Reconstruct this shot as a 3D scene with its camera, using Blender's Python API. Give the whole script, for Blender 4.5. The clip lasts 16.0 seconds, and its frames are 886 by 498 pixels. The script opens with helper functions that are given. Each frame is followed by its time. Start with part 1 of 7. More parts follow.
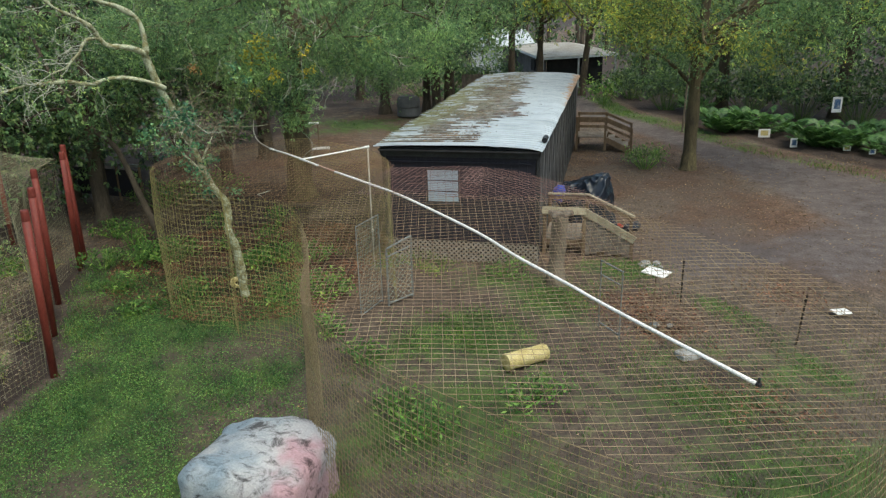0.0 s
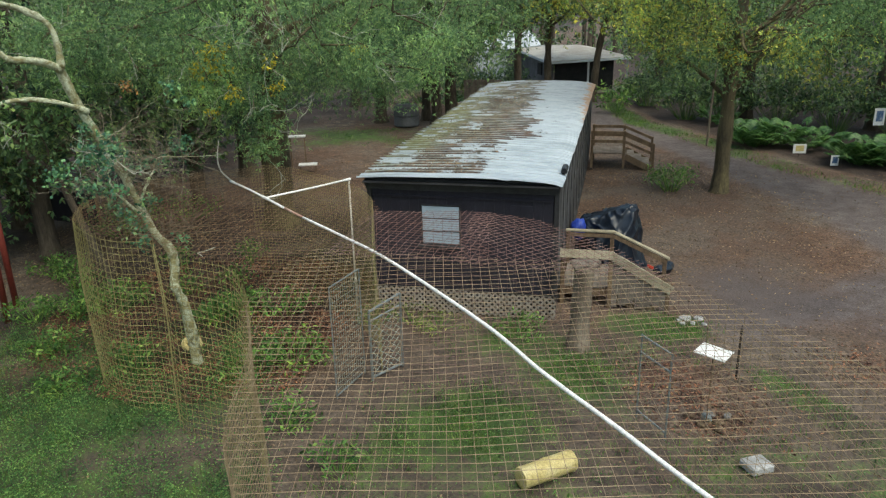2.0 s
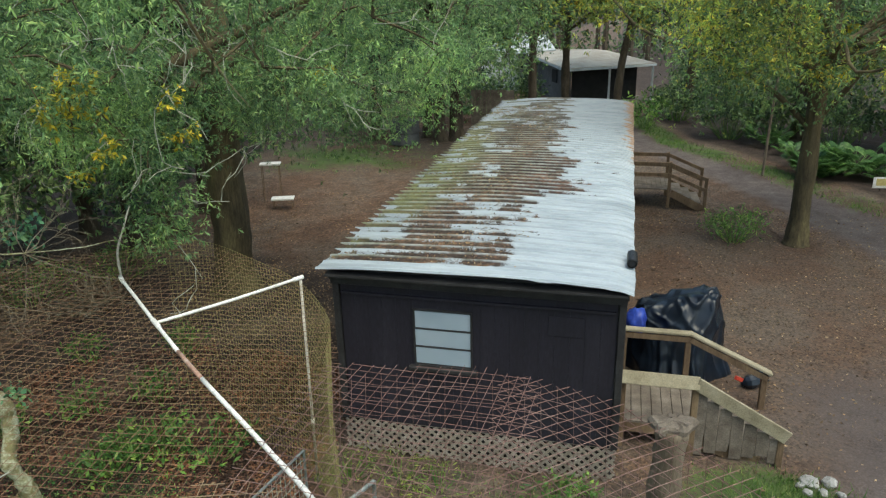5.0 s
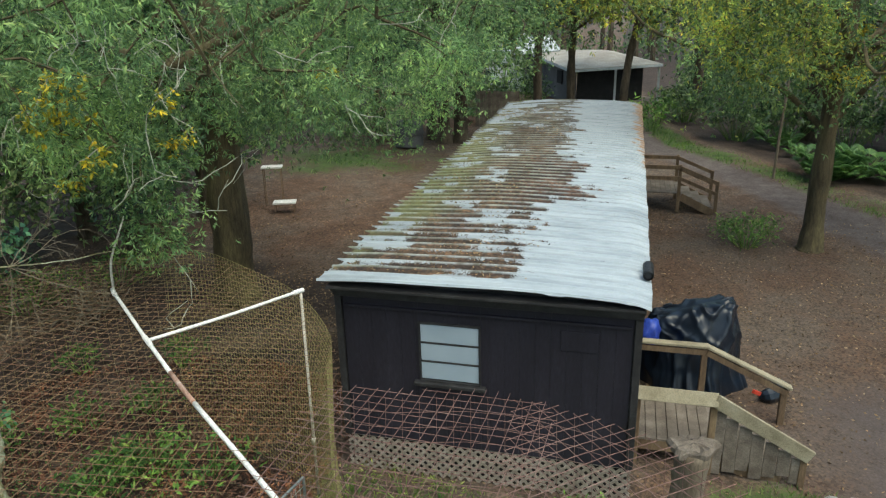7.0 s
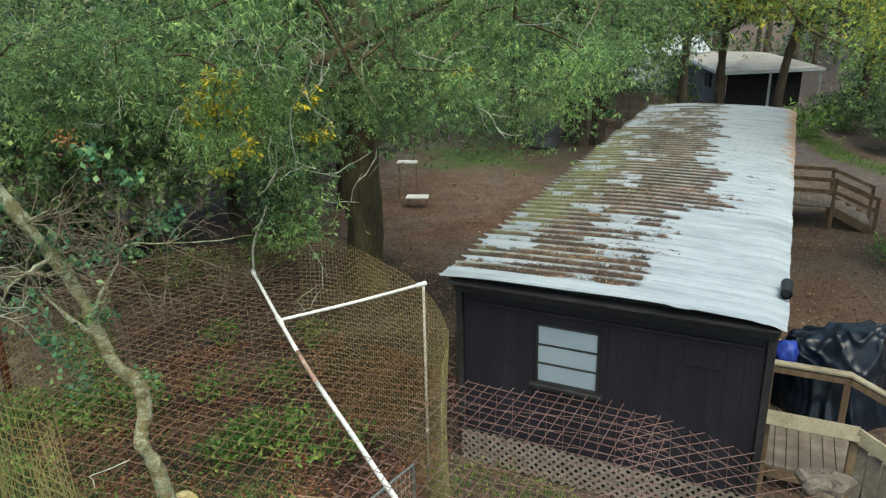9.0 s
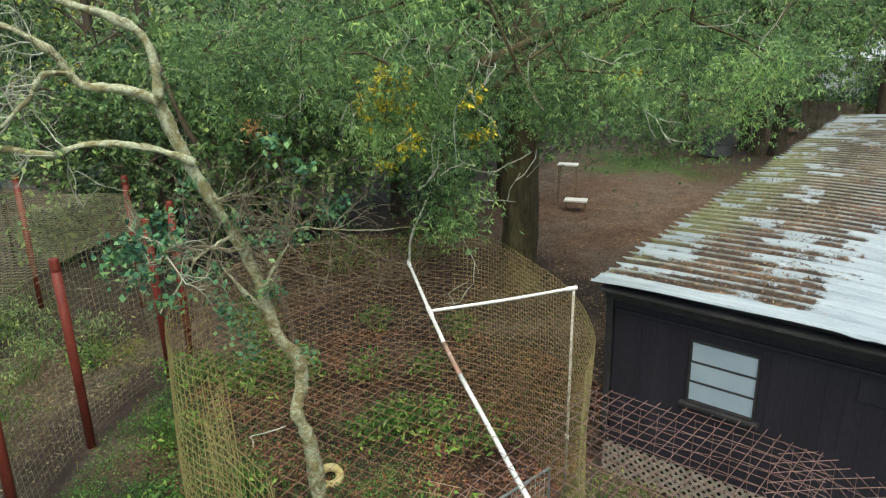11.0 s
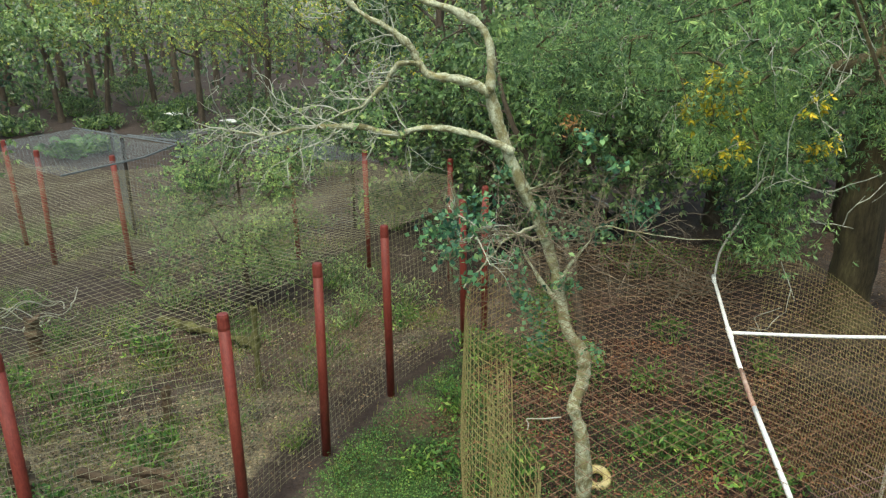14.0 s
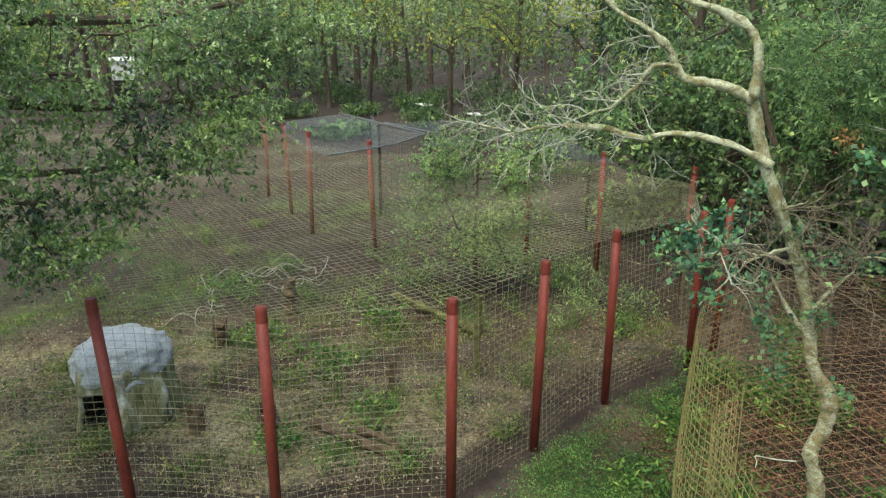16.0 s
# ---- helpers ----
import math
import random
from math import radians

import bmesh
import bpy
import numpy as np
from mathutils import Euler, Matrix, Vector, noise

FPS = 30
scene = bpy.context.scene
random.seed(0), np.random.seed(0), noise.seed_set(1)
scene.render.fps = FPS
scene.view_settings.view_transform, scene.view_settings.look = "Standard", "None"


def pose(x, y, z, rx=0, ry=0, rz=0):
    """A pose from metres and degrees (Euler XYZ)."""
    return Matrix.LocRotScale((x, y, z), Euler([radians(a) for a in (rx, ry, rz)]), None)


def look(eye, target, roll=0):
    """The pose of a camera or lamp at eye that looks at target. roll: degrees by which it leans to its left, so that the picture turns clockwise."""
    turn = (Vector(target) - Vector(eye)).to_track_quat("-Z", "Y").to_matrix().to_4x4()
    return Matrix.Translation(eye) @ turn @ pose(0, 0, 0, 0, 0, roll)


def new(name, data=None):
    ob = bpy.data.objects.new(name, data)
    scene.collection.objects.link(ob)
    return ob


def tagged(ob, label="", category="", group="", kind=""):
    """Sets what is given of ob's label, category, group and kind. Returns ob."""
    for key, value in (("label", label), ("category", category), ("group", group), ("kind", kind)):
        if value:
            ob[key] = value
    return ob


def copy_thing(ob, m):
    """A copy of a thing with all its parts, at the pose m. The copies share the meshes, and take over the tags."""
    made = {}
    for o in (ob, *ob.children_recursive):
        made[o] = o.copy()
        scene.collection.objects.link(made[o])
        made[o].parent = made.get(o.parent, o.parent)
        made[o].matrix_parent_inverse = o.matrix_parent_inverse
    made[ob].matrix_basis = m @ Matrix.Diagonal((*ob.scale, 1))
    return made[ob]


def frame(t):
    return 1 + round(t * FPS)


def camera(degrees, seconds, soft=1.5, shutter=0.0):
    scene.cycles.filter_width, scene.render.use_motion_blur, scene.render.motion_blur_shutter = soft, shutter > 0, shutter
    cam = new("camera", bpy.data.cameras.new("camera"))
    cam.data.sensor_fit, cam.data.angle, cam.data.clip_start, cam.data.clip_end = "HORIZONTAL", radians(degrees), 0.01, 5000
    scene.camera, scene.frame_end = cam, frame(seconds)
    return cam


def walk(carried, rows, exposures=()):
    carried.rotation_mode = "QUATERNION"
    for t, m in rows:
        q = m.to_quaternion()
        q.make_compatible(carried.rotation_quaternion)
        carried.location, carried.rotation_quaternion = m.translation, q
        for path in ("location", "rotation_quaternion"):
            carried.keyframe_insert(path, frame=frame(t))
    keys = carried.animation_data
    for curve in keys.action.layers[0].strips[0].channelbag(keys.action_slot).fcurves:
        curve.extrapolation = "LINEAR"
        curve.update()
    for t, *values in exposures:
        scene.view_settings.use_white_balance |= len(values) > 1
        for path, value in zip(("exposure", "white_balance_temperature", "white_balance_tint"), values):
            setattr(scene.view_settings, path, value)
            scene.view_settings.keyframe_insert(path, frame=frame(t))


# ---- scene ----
cam = camera(63.9, 16.0, 1.28)
METRES, EYE, TILT, LEAN, TURN = 9.1, 6.0, 0.0, 0.0, 14.0
ROWS = [
    (0.0, 0.0, 0.0, 0.0, -0.48, -18.42, 1.43),
    (0.5, 0.0041, 0.0837, 0.0039, -0.47, -18.47, 1.37),
    (1.0, 0.0052, 0.1672, 0.0038, -0.43, -18.46, 1.36),
    (1.5, 0.0084, 0.2538, 0.005, -0.37, -18.45, 1.32),
    (2.0, 0.0124, 0.349, 0.0075, -0.28, -18.45, 1.32),
    (2.5, 0.0147, 0.4497, 0.0089, -0.22, -18.46, 1.29),
    (3.0, 0.0179, 0.5568, 0.0116, -0.14, -18.48, 1.21),
    (3.5, 0.0201, 0.6644, 0.0135, -0.04, -18.5, 1.18),
    (4.0, 0.0212, 0.7702, 0.0163, 0.03, -18.55, 1.11),
    (4.5, 0.0201, 0.8694, 0.0177, 0.07, -18.53, 1.07),
    (7.0, 0.0099, 0.963, 0.0171, 0.34, -18.48, 1.14),
    (7.5, 0.0123, 0.9611, 0.0178, 1.18, -18.49, 1.15),
    (8.0, 0.0146, 0.96, 0.018, 4.12, -18.42, 1.15),
    (8.5, 0.0173, 0.9589, 0.0188, 7.92, -18.38, 1.1),
    (11.0, 0.0234, 0.9545, 0.0194, 24.5, -18.09, 0.87),
    (11.5, 0.0246, 0.9533, 0.02, 28.95, -18.03, 0.78),
    (12.0, 0.0255, 0.9515, 0.0202, 33.62, -17.98, 0.67),
    (12.5, 0.0265, 0.9506, 0.0206, 37.5, -18.01, 0.56),
    (13.0, 0.0266, 0.9502, 0.0202, 40.87, -18.02, 0.51),
    (13.5, 0.0263, 0.9507, 0.0195, 45.21, -18.0, 0.45),
    (14.0, 0.0256, 0.9512, 0.0192, 49.72, -17.97, 0.35),
    (14.5, 0.0256, 0.9511, 0.0188, 54.67, -17.9, 0.24),
    (15.0, 0.0255, 0.9502, 0.0192, 59.93, -17.9, 0.07),
    (15.5, 0.0257, 0.9485, 0.0195, 64.52, -17.93, -0.05),
    (16.0, 0.0232, 0.9436, 0.0212, 68.84, -18.12, -0.26),
]
walk(cam, [(t, pose(0, 0, EYE, TILT, LEAN, TURN) @ pose(METRES * x, METRES * y, METRES * z, 90 + pitch, roll, yaw)) for t, x, y, z, yaw, pitch, roll in ROWS],
     exposures=[(0.0, 0.7, 7200, -1), (4.5, 0.73, 7200, -2), (8.5, 0.76, 7300, -3), (11.5, 0.92, 7450, -2), (16.0, 1.0, 7450, -2)])

# ---- world and light: a bright overcast day ----
world = bpy.data.worlds.new("overcast_sky")
scene.world = world
world.use_nodes = True
wn, wl = world.node_tree.nodes, world.node_tree.links
sky = wn.new("ShaderNodeTexSky")
sky.sky_type, sky.sun_disc = "NISHITA", False
sky.sun_elevation, sky.sun_rotation = radians(64), radians(131)
sky.air_density, sky.dust_density, sky.ozone_density = 1.0, 2.5, 1.5
wn["Background"].inputs["Strength"].default_value = 0.15
wl.new(sky.outputs["Color"], wn["Background"].inputs["Color"])
sun = new("sun", bpy.data.lights.new("sun", "SUN"))
sun.data.energy, sun.data.angle, sun.data.color = 1.3, radians(60), (1.0, 0.98, 0.94)
sun.matrix_world = look((17, -15, 46), (0, 0, 0))

# ---- materials ----


def ramp(nt, fac, stops):
    r = nt.nodes.new("ShaderNodeValToRGB")
    els = r.color_ramp.elements
    while len(els) < len(stops):
        els.new(0.5)
    for e, (p, c) in zip(els, stops):
        e.position, e.color = p, (*c, 1) if len(c) == 3 else c
    nt.links.new(fac, r.inputs["Fac"])
    return r.outputs["Color"]


def tex_noise(nt, scale, detail=4.0, rough=0.6, stretch=(1, 1, 1), coord="Object", distort=0.0):
    co = nt.nodes.new("ShaderNodeTexCoord")
    mp = nt.nodes.new("ShaderNodeMapping")
    mp.inputs["Scale"].default_value = stretch
    n = nt.nodes.new("ShaderNodeTexNoise")
    n.inputs["Scale"].default_value, n.inputs["Detail"].default_value = scale, detail
    n.inputs["Roughness"].default_value, n.inputs["Distortion"].default_value = rough, distort
    nt.links.new(co.outputs[coord], mp.inputs["Vector"])
    nt.links.new(mp.outputs["Vector"], n.inputs["Vector"])
    return n.outputs["Fac"]


def mix(nt, fac, a, b, mode="MIX"):
    m = nt.nodes.new("ShaderNodeMix")
    m.data_type, m.blend_type = "RGBA", mode
    for sock, v in ((m.inputs[0], fac), (m.inputs[6], a), (m.inputs[7], b)):
        if isinstance(v, bpy.types.NodeSocket):
            nt.links.new(v, sock)
        elif isinstance(v, (int, float)):
            sock.default_value = v
        else:
            sock.default_value = (*v, 1)
    return m.outputs[2]


def mathn(nt, op, a, b=0.0, clamp=False):
    m = nt.nodes.new("ShaderNodeMath")
    m.operation, m.use_clamp = op, clamp
    for sock, v in zip(m.inputs, (a, b)):
        if isinstance(v, bpy.types.NodeSocket):
            nt.links.new(v, sock)
        else:
            sock.default_value = v
    return m.outputs[0]


def blank(name):
    m = bpy.data.materials.new(name)
    m.use_nodes = True
    nt = m.node_tree
    return m, nt, nt.nodes["Principled BSDF"]


def bump(nt, bsdf, height, strength=0.4, dist=0.02):
    b = nt.nodes.new("ShaderNodeBump")
    b.inputs["Strength"].default_value, b.inputs["Distance"].default_value = strength, dist
    nt.links.new(height, b.inputs["Height"])
    nt.links.new(b.outputs["Normal"], bsdf.inputs["Normal"])


def surface(name, dark, mid, light, scale=6.0, fine=60.0, rough=0.8, metal=0.0, stretch=(1, 1, 1), relief=0.3, dist=0.01, spec=0.4):
    """A weathered surface: three tones at a broad scale, a fine grain over it, and relief from the grain."""
    m, nt, bsdf = blank(name)
    broad = tex_noise(nt, scale, 5, 0.65, stretch)
    grain = tex_noise(nt, fine, 3, 0.7, stretch)
    col = ramp(nt, broad, [(0.3, dark), (0.5, mid), (0.7, light)])
    shade = ramp(nt, grain, [(0.25, (0.62, 0.62, 0.62)), (0.75, (1.25, 1.25, 1.25))])
    nt.links.new(mix(nt, 1.0, col, shade, "MULTIPLY"), bsdf.inputs["Base Color"])
    bsdf.inputs["Roughness"].default_value, bsdf.inputs["Metallic"].default_value = rough, metal
    bsdf.inputs["Specular IOR Level"].default_value = spec
    bump(nt, bsdf, grain, relief, dist)
    return m


def leaf_mat(name, tones, glow=0.35, rough=0.5, spec=0.35):
    """Leaves: each one its own tone, some light passing through."""
    m, nt, bsdf = blank(name)
    geo = nt.nodes.new("ShaderNodeNewGeometry")
    col = ramp(nt, geo.outputs["Random Per Island"], tones)
    tuft = nt.nodes.new("ShaderNodeAttribute")
    tuft.attribute_name = "tuft"
    lift = nt.nodes.new("ShaderNodeCombineXYZ")
    for k, amount in enumerate((1.15, 1.05, 0.85)):
        nt.links.new(mathn(nt, "ADD", mathn(nt, "MULTIPLY", tuft.outputs["Fac"], amount), 1.0), lift.inputs[k])
    col = mix(nt, 1.0, col, lift.outputs[0], "MULTIPLY")
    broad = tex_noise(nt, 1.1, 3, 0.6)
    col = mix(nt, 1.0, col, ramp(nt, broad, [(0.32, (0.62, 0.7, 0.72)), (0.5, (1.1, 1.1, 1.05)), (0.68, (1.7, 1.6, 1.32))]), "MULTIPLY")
    nt.links.new(col, bsdf.inputs["Base Color"])
    bsdf.inputs["Roughness"].default_value = rough
    bsdf.inputs["Specular IOR Level"].default_value = spec
    tr = nt.nodes.new("ShaderNodeBsdfTranslucent")
    nt.links.new(col, tr.inputs["Color"])
    ms = nt.nodes.new("ShaderNodeMixShader")
    ms.inputs[0].default_value = glow
    nt.links.new(bsdf.outputs[0], ms.inputs[1])
    nt.links.new(tr.outputs[0], ms.inputs[2])
    nt.links.new(ms.outputs[0], nt.nodes["Material Output"].inputs["Surface"])
    return m


def tones(*cols):
    return [((i + 0.5) / len(cols), c) for i, c in enumerate(cols)]


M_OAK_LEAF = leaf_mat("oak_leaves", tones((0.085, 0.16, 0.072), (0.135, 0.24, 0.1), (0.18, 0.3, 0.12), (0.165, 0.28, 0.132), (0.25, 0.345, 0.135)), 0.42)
# paler copy of the oak leaves, with sunlight put into the tones
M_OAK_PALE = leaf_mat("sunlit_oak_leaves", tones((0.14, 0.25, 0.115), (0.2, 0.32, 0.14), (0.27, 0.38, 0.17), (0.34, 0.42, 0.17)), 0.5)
# yellow-green leaves, tones raised to look sunlit
M_LIGHT_LEAF = leaf_mat("sunlit_yellow_leaves", tones((0.18, 0.28, 0.085), (0.25, 0.35, 0.1), (0.32, 0.4, 0.1), (0.42, 0.44, 0.1), (0.5, 0.42, 0.08)), 0.5)
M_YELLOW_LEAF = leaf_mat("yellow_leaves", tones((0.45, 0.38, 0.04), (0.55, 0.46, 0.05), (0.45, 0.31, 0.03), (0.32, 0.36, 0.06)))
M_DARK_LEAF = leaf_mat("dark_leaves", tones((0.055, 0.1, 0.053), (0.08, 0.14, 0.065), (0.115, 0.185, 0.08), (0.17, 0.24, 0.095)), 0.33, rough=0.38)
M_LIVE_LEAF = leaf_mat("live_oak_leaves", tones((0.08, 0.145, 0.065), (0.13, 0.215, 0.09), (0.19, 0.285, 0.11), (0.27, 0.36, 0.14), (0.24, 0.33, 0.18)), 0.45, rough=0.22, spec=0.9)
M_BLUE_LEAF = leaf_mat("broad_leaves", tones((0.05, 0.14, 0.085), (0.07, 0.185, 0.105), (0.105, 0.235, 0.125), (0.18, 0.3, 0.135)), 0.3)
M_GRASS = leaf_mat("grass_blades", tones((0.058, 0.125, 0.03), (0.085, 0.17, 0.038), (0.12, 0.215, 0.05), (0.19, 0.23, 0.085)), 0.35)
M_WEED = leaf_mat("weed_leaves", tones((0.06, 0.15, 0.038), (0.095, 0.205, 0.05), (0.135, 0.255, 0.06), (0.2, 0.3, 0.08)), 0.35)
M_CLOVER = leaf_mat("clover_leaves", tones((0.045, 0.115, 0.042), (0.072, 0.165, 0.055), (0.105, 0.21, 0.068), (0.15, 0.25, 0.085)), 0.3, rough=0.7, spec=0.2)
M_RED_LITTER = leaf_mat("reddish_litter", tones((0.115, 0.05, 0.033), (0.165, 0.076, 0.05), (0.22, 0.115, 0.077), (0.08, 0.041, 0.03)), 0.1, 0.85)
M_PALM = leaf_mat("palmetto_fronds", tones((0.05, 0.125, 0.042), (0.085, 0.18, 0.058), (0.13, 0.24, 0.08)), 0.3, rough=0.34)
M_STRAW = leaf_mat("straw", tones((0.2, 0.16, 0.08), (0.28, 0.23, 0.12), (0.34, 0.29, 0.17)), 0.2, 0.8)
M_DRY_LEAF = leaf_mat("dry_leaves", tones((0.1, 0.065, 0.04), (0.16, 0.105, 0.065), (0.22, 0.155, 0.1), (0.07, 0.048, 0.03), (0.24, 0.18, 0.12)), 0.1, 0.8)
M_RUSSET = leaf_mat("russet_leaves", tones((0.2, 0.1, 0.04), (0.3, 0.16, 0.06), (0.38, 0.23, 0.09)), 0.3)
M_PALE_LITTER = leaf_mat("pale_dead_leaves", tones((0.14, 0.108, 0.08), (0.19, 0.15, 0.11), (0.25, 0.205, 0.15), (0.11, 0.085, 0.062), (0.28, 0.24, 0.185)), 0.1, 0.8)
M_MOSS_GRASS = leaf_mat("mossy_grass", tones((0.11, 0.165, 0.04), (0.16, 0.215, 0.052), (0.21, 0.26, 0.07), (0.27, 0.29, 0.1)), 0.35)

M_BARK = surface("bark", (0.05, 0.038, 0.028), (0.09, 0.07, 0.05), (0.15, 0.12, 0.085), 4, 30, 0.95, 0, (1, 1, 0.3), 0.9, 0.03)
M_MOSSY_BARK = surface("mossy_bark", (0.042, 0.034, 0.02), (0.1, 0.08, 0.044), (0.175, 0.145, 0.07), 3, 25, 0.95, 0, (1, 1, 0.25), 0.9, 0.03)


def lichen_mat():
    m, nt, bsdf = blank("lichen_bark")
    base = ramp(nt, tex_noise(nt, 5, 5, 0.7, (1, 1, 0.5)), [(0.35, (0.115, 0.1, 0.05)), (0.5, (0.215, 0.195, 0.09)), (0.65, (0.31, 0.285, 0.14))])
    crust = ramp(nt, tex_noise(nt, 5.5, 6, 0.75, distort=0.6), [(0.44, (0, 0, 0)), (0.56, (1, 1, 1))])
    pale = ramp(nt, tex_noise(nt, 30, 3, 0.6), [(0.3, (0.33, 0.35, 0.22)), (0.7, (0.53, 0.55, 0.4))])
    grain = tex_noise(nt, 60, 4, 0.7)
    col = mix(nt, crust, base, pale)
    col = mix(nt, 1.0, col, ramp(nt, grain, [(0.3, (0.7, 0.7, 0.7)), (0.7, (1.2, 1.2, 1.2))]), "MULTIPLY")
    nt.links.new(col, bsdf.inputs["Base Color"])
    bsdf.inputs["Roughness"].default_value = 0.92
    bump(nt, bsdf, grain, 0.6, 0.015)
    return m


M_LICHEN_BARK = lichen_mat()
M_PALE_TWIG = surface("lichen_grey_twigs", (0.26, 0.27, 0.2), (0.38, 0.39, 0.31), (0.5, 0.51, 0.44), 5, 30, 0.9)
M_TWIG = surface("bare_twigs", (0.12, 0.095, 0.065), (0.2, 0.165, 0.115), (0.29, 0.25, 0.19), 5, 30, 0.9)
M_RUST_WIRE = surface("rusty_wire", (0.14, 0.076, 0.067), (0.225, 0.134, 0.118), (0.31, 0.212, 0.187), 1.5, 25, 0.85, 0.2)
M_YELLOW_WIRE = surface("algae_covered_wire", (0.22, 0.18, 0.075), (0.32, 0.275, 0.11), (0.4, 0.36, 0.16), 1.2, 25, 0.85, 0.1)
M_PALE_WIRE = surface("tan_rusty_wire", (0.21, 0.145, 0.095), (0.31, 0.225, 0.145), (0.4, 0.31, 0.205), 1.2, 25, 0.85, 0.1)
M_BACK_WIRE = surface("patchy_rusted_wire", (0.19, 0.1, 0.067), (0.26, 0.158, 0.096), (0.29, 0.222, 0.107), 0.5, 25, 0.85, 0.1)
M_STONE = surface("field_stone", (0.11, 0.1, 0.095), (0.18, 0.17, 0.16), (0.28, 0.27, 0.26), 6, 40, 0.9, 0, (1, 1, 1), 0.5, 0.01)
M_TAN_WIRE = surface("tan_stained_wire", (0.19, 0.14, 0.075), (0.27, 0.205, 0.115), (0.36, 0.285, 0.17), 1.2, 25, 0.85, 0.1)
M_GREY_WIRE = surface("galvanised_wire", (0.165, 0.155, 0.09), (0.26, 0.243, 0.152), (0.37, 0.35, 0.245), 1.5, 25, 0.7, 0.2)
M_PANEL_WIRE = surface("pale_green_wire", (0.2, 0.24, 0.2), (0.3, 0.35, 0.3), (0.4, 0.45, 0.4), 2, 25, 0.7, 0.1)
M_FAR_WIRE = surface("dull_fine_wire", (0.11, 0.13, 0.14), (0.16, 0.185, 0.195), (0.21, 0.235, 0.245), 1.5, 25, 0.7, 0.2)
M_RED_PAINT = surface("red_oxide_paint", (0.135, 0.024, 0.018), (0.205, 0.037, 0.027), (0.26, 0.06, 0.043), 5, 60, 0.55, 0, (1, 1, 0.3), 0.15, 0.004)
M_PVC = surface("white_pvc", (0.72, 0.71, 0.67), (0.84, 0.83, 0.8), (0.88, 0.88, 0.86), 5, 40, 0.45, 0, (1, 1, 1), 0.05, 0.002)
M_OLD_PVC = surface("grimy_pvc", (0.35, 0.31, 0.24), (0.52, 0.48, 0.4), (0.68, 0.65, 0.57), 6, 40, 0.6, 0, (1, 1, 1), 0.05, 0.002)
M_RUST_STAIN = surface("rust_stained_pvc", (0.3, 0.15, 0.1), (0.4, 0.24, 0.18), (0.6, 0.5, 0.42), 9, 50, 0.6)
M_BLACK = surface("black_plastic", (0.012, 0.012, 0.013), (0.02, 0.02, 0.022), (0.03, 0.03, 0.033), 8, 80, 0.45)
M_SIDING = surface("dark_painted_siding", (0.016, 0.0145, 0.022), (0.021, 0.0188, 0.029), (0.03, 0.0275, 0.04), 2.2, 35, 0.62, 0, (1, 1, 0.25), 0.12, 0.004)
M_SIDING_OLD = surface("peeling_dark_siding", (0.018, 0.017, 0.019), (0.035, 0.034, 0.036), (0.17, 0.17, 0.17), 2.6, 20, 0.75, 0, (1, 1, 0.35), 0.2, 0.004)
M_FASCIA = surface("dark_fascia", (0.02, 0.02, 0.022), (0.032, 0.031, 0.033), (0.05, 0.05, 0.052), 4, 40, 0.6)


def frosted():
    m, nt, bsdf = blank("frosted_glass")
    nt.links.new(ramp(nt, tex_noise(nt, 1.6, 3, 0.5), [(0.3, (0.36, 0.45, 0.53)), (0.7, (0.45, 0.54, 0.61))]), bsdf.inputs["Base Color"])
    bsdf.inputs["Roughness"].default_value = 0.3
    return m


M_FROSTED = frosted()
M_LATTICE = surface("weathered_lattice", (0.2, 0.17, 0.14), (0.32, 0.28, 0.23), (0.42, 0.38, 0.33), 6, 50, 0.9, 0, (1, 1, 1), 0.2, 0.004)
M_WOOD_NEW = surface("treated_lumber", (0.2, 0.175, 0.115), (0.31, 0.275, 0.19), (0.4, 0.365, 0.27), 3, 60, 0.8, 0, (1, 1, 1), 0.25, 0.004)
M_WOOD_POST = surface("brown_lumber", (0.1, 0.065, 0.04), (0.17, 0.115, 0.07), (0.24, 0.17, 0.1), 3, 50, 0.85, 0, (1, 1, 0.2), 0.25, 0.004)
M_WOOD_GREY = surface("grey_boards", (0.1, 0.08, 0.064), (0.165, 0.138, 0.112), (0.25, 0.215, 0.18), 3, 50, 0.9, 0, (1, 1, 1), 0.3, 0.005)
M_STUMP = surface("weathered_wood", (0.09, 0.07, 0.05), (0.16, 0.13, 0.095), (0.26, 0.22, 0.17), 3, 40, 0.95, 0, (1, 1, 0.25), 0.6, 0.015)
M_TARP = surface("black_tarp", (0.004, 0.007, 0.013), (0.006, 0.011, 0.02), (0.011, 0.02, 0.035), 2.2, 5, 0.3, 0, (1, 1, 1), 0.2, 0.03, 0.5)
M_BLUE = surface("blue_plastic", (0.015, 0.03, 0.2), (0.02, 0.05, 0.32), (0.03, 0.08, 0.42), 4, 30, 0.4)
M_RED = surface("red_plastic", (0.4, 0.03, 0.02), (0.5, 0.05, 0.03), (0.6, 0.08, 0.05), 4, 30, 0.5)
M_YELLOW = surface("yellow_plastic", (0.42, 0.33, 0.12), (0.56, 0.46, 0.2), (0.62, 0.54, 0.3), 5, 40, 0.55, 0, (1, 1, 1), 0.2, 0.01)
M_GALV = surface("galvanised_steel", (0.16, 0.185, 0.18), (0.24, 0.265, 0.26), (0.33, 0.36, 0.355), 5, 50, 0.45, 0.5)
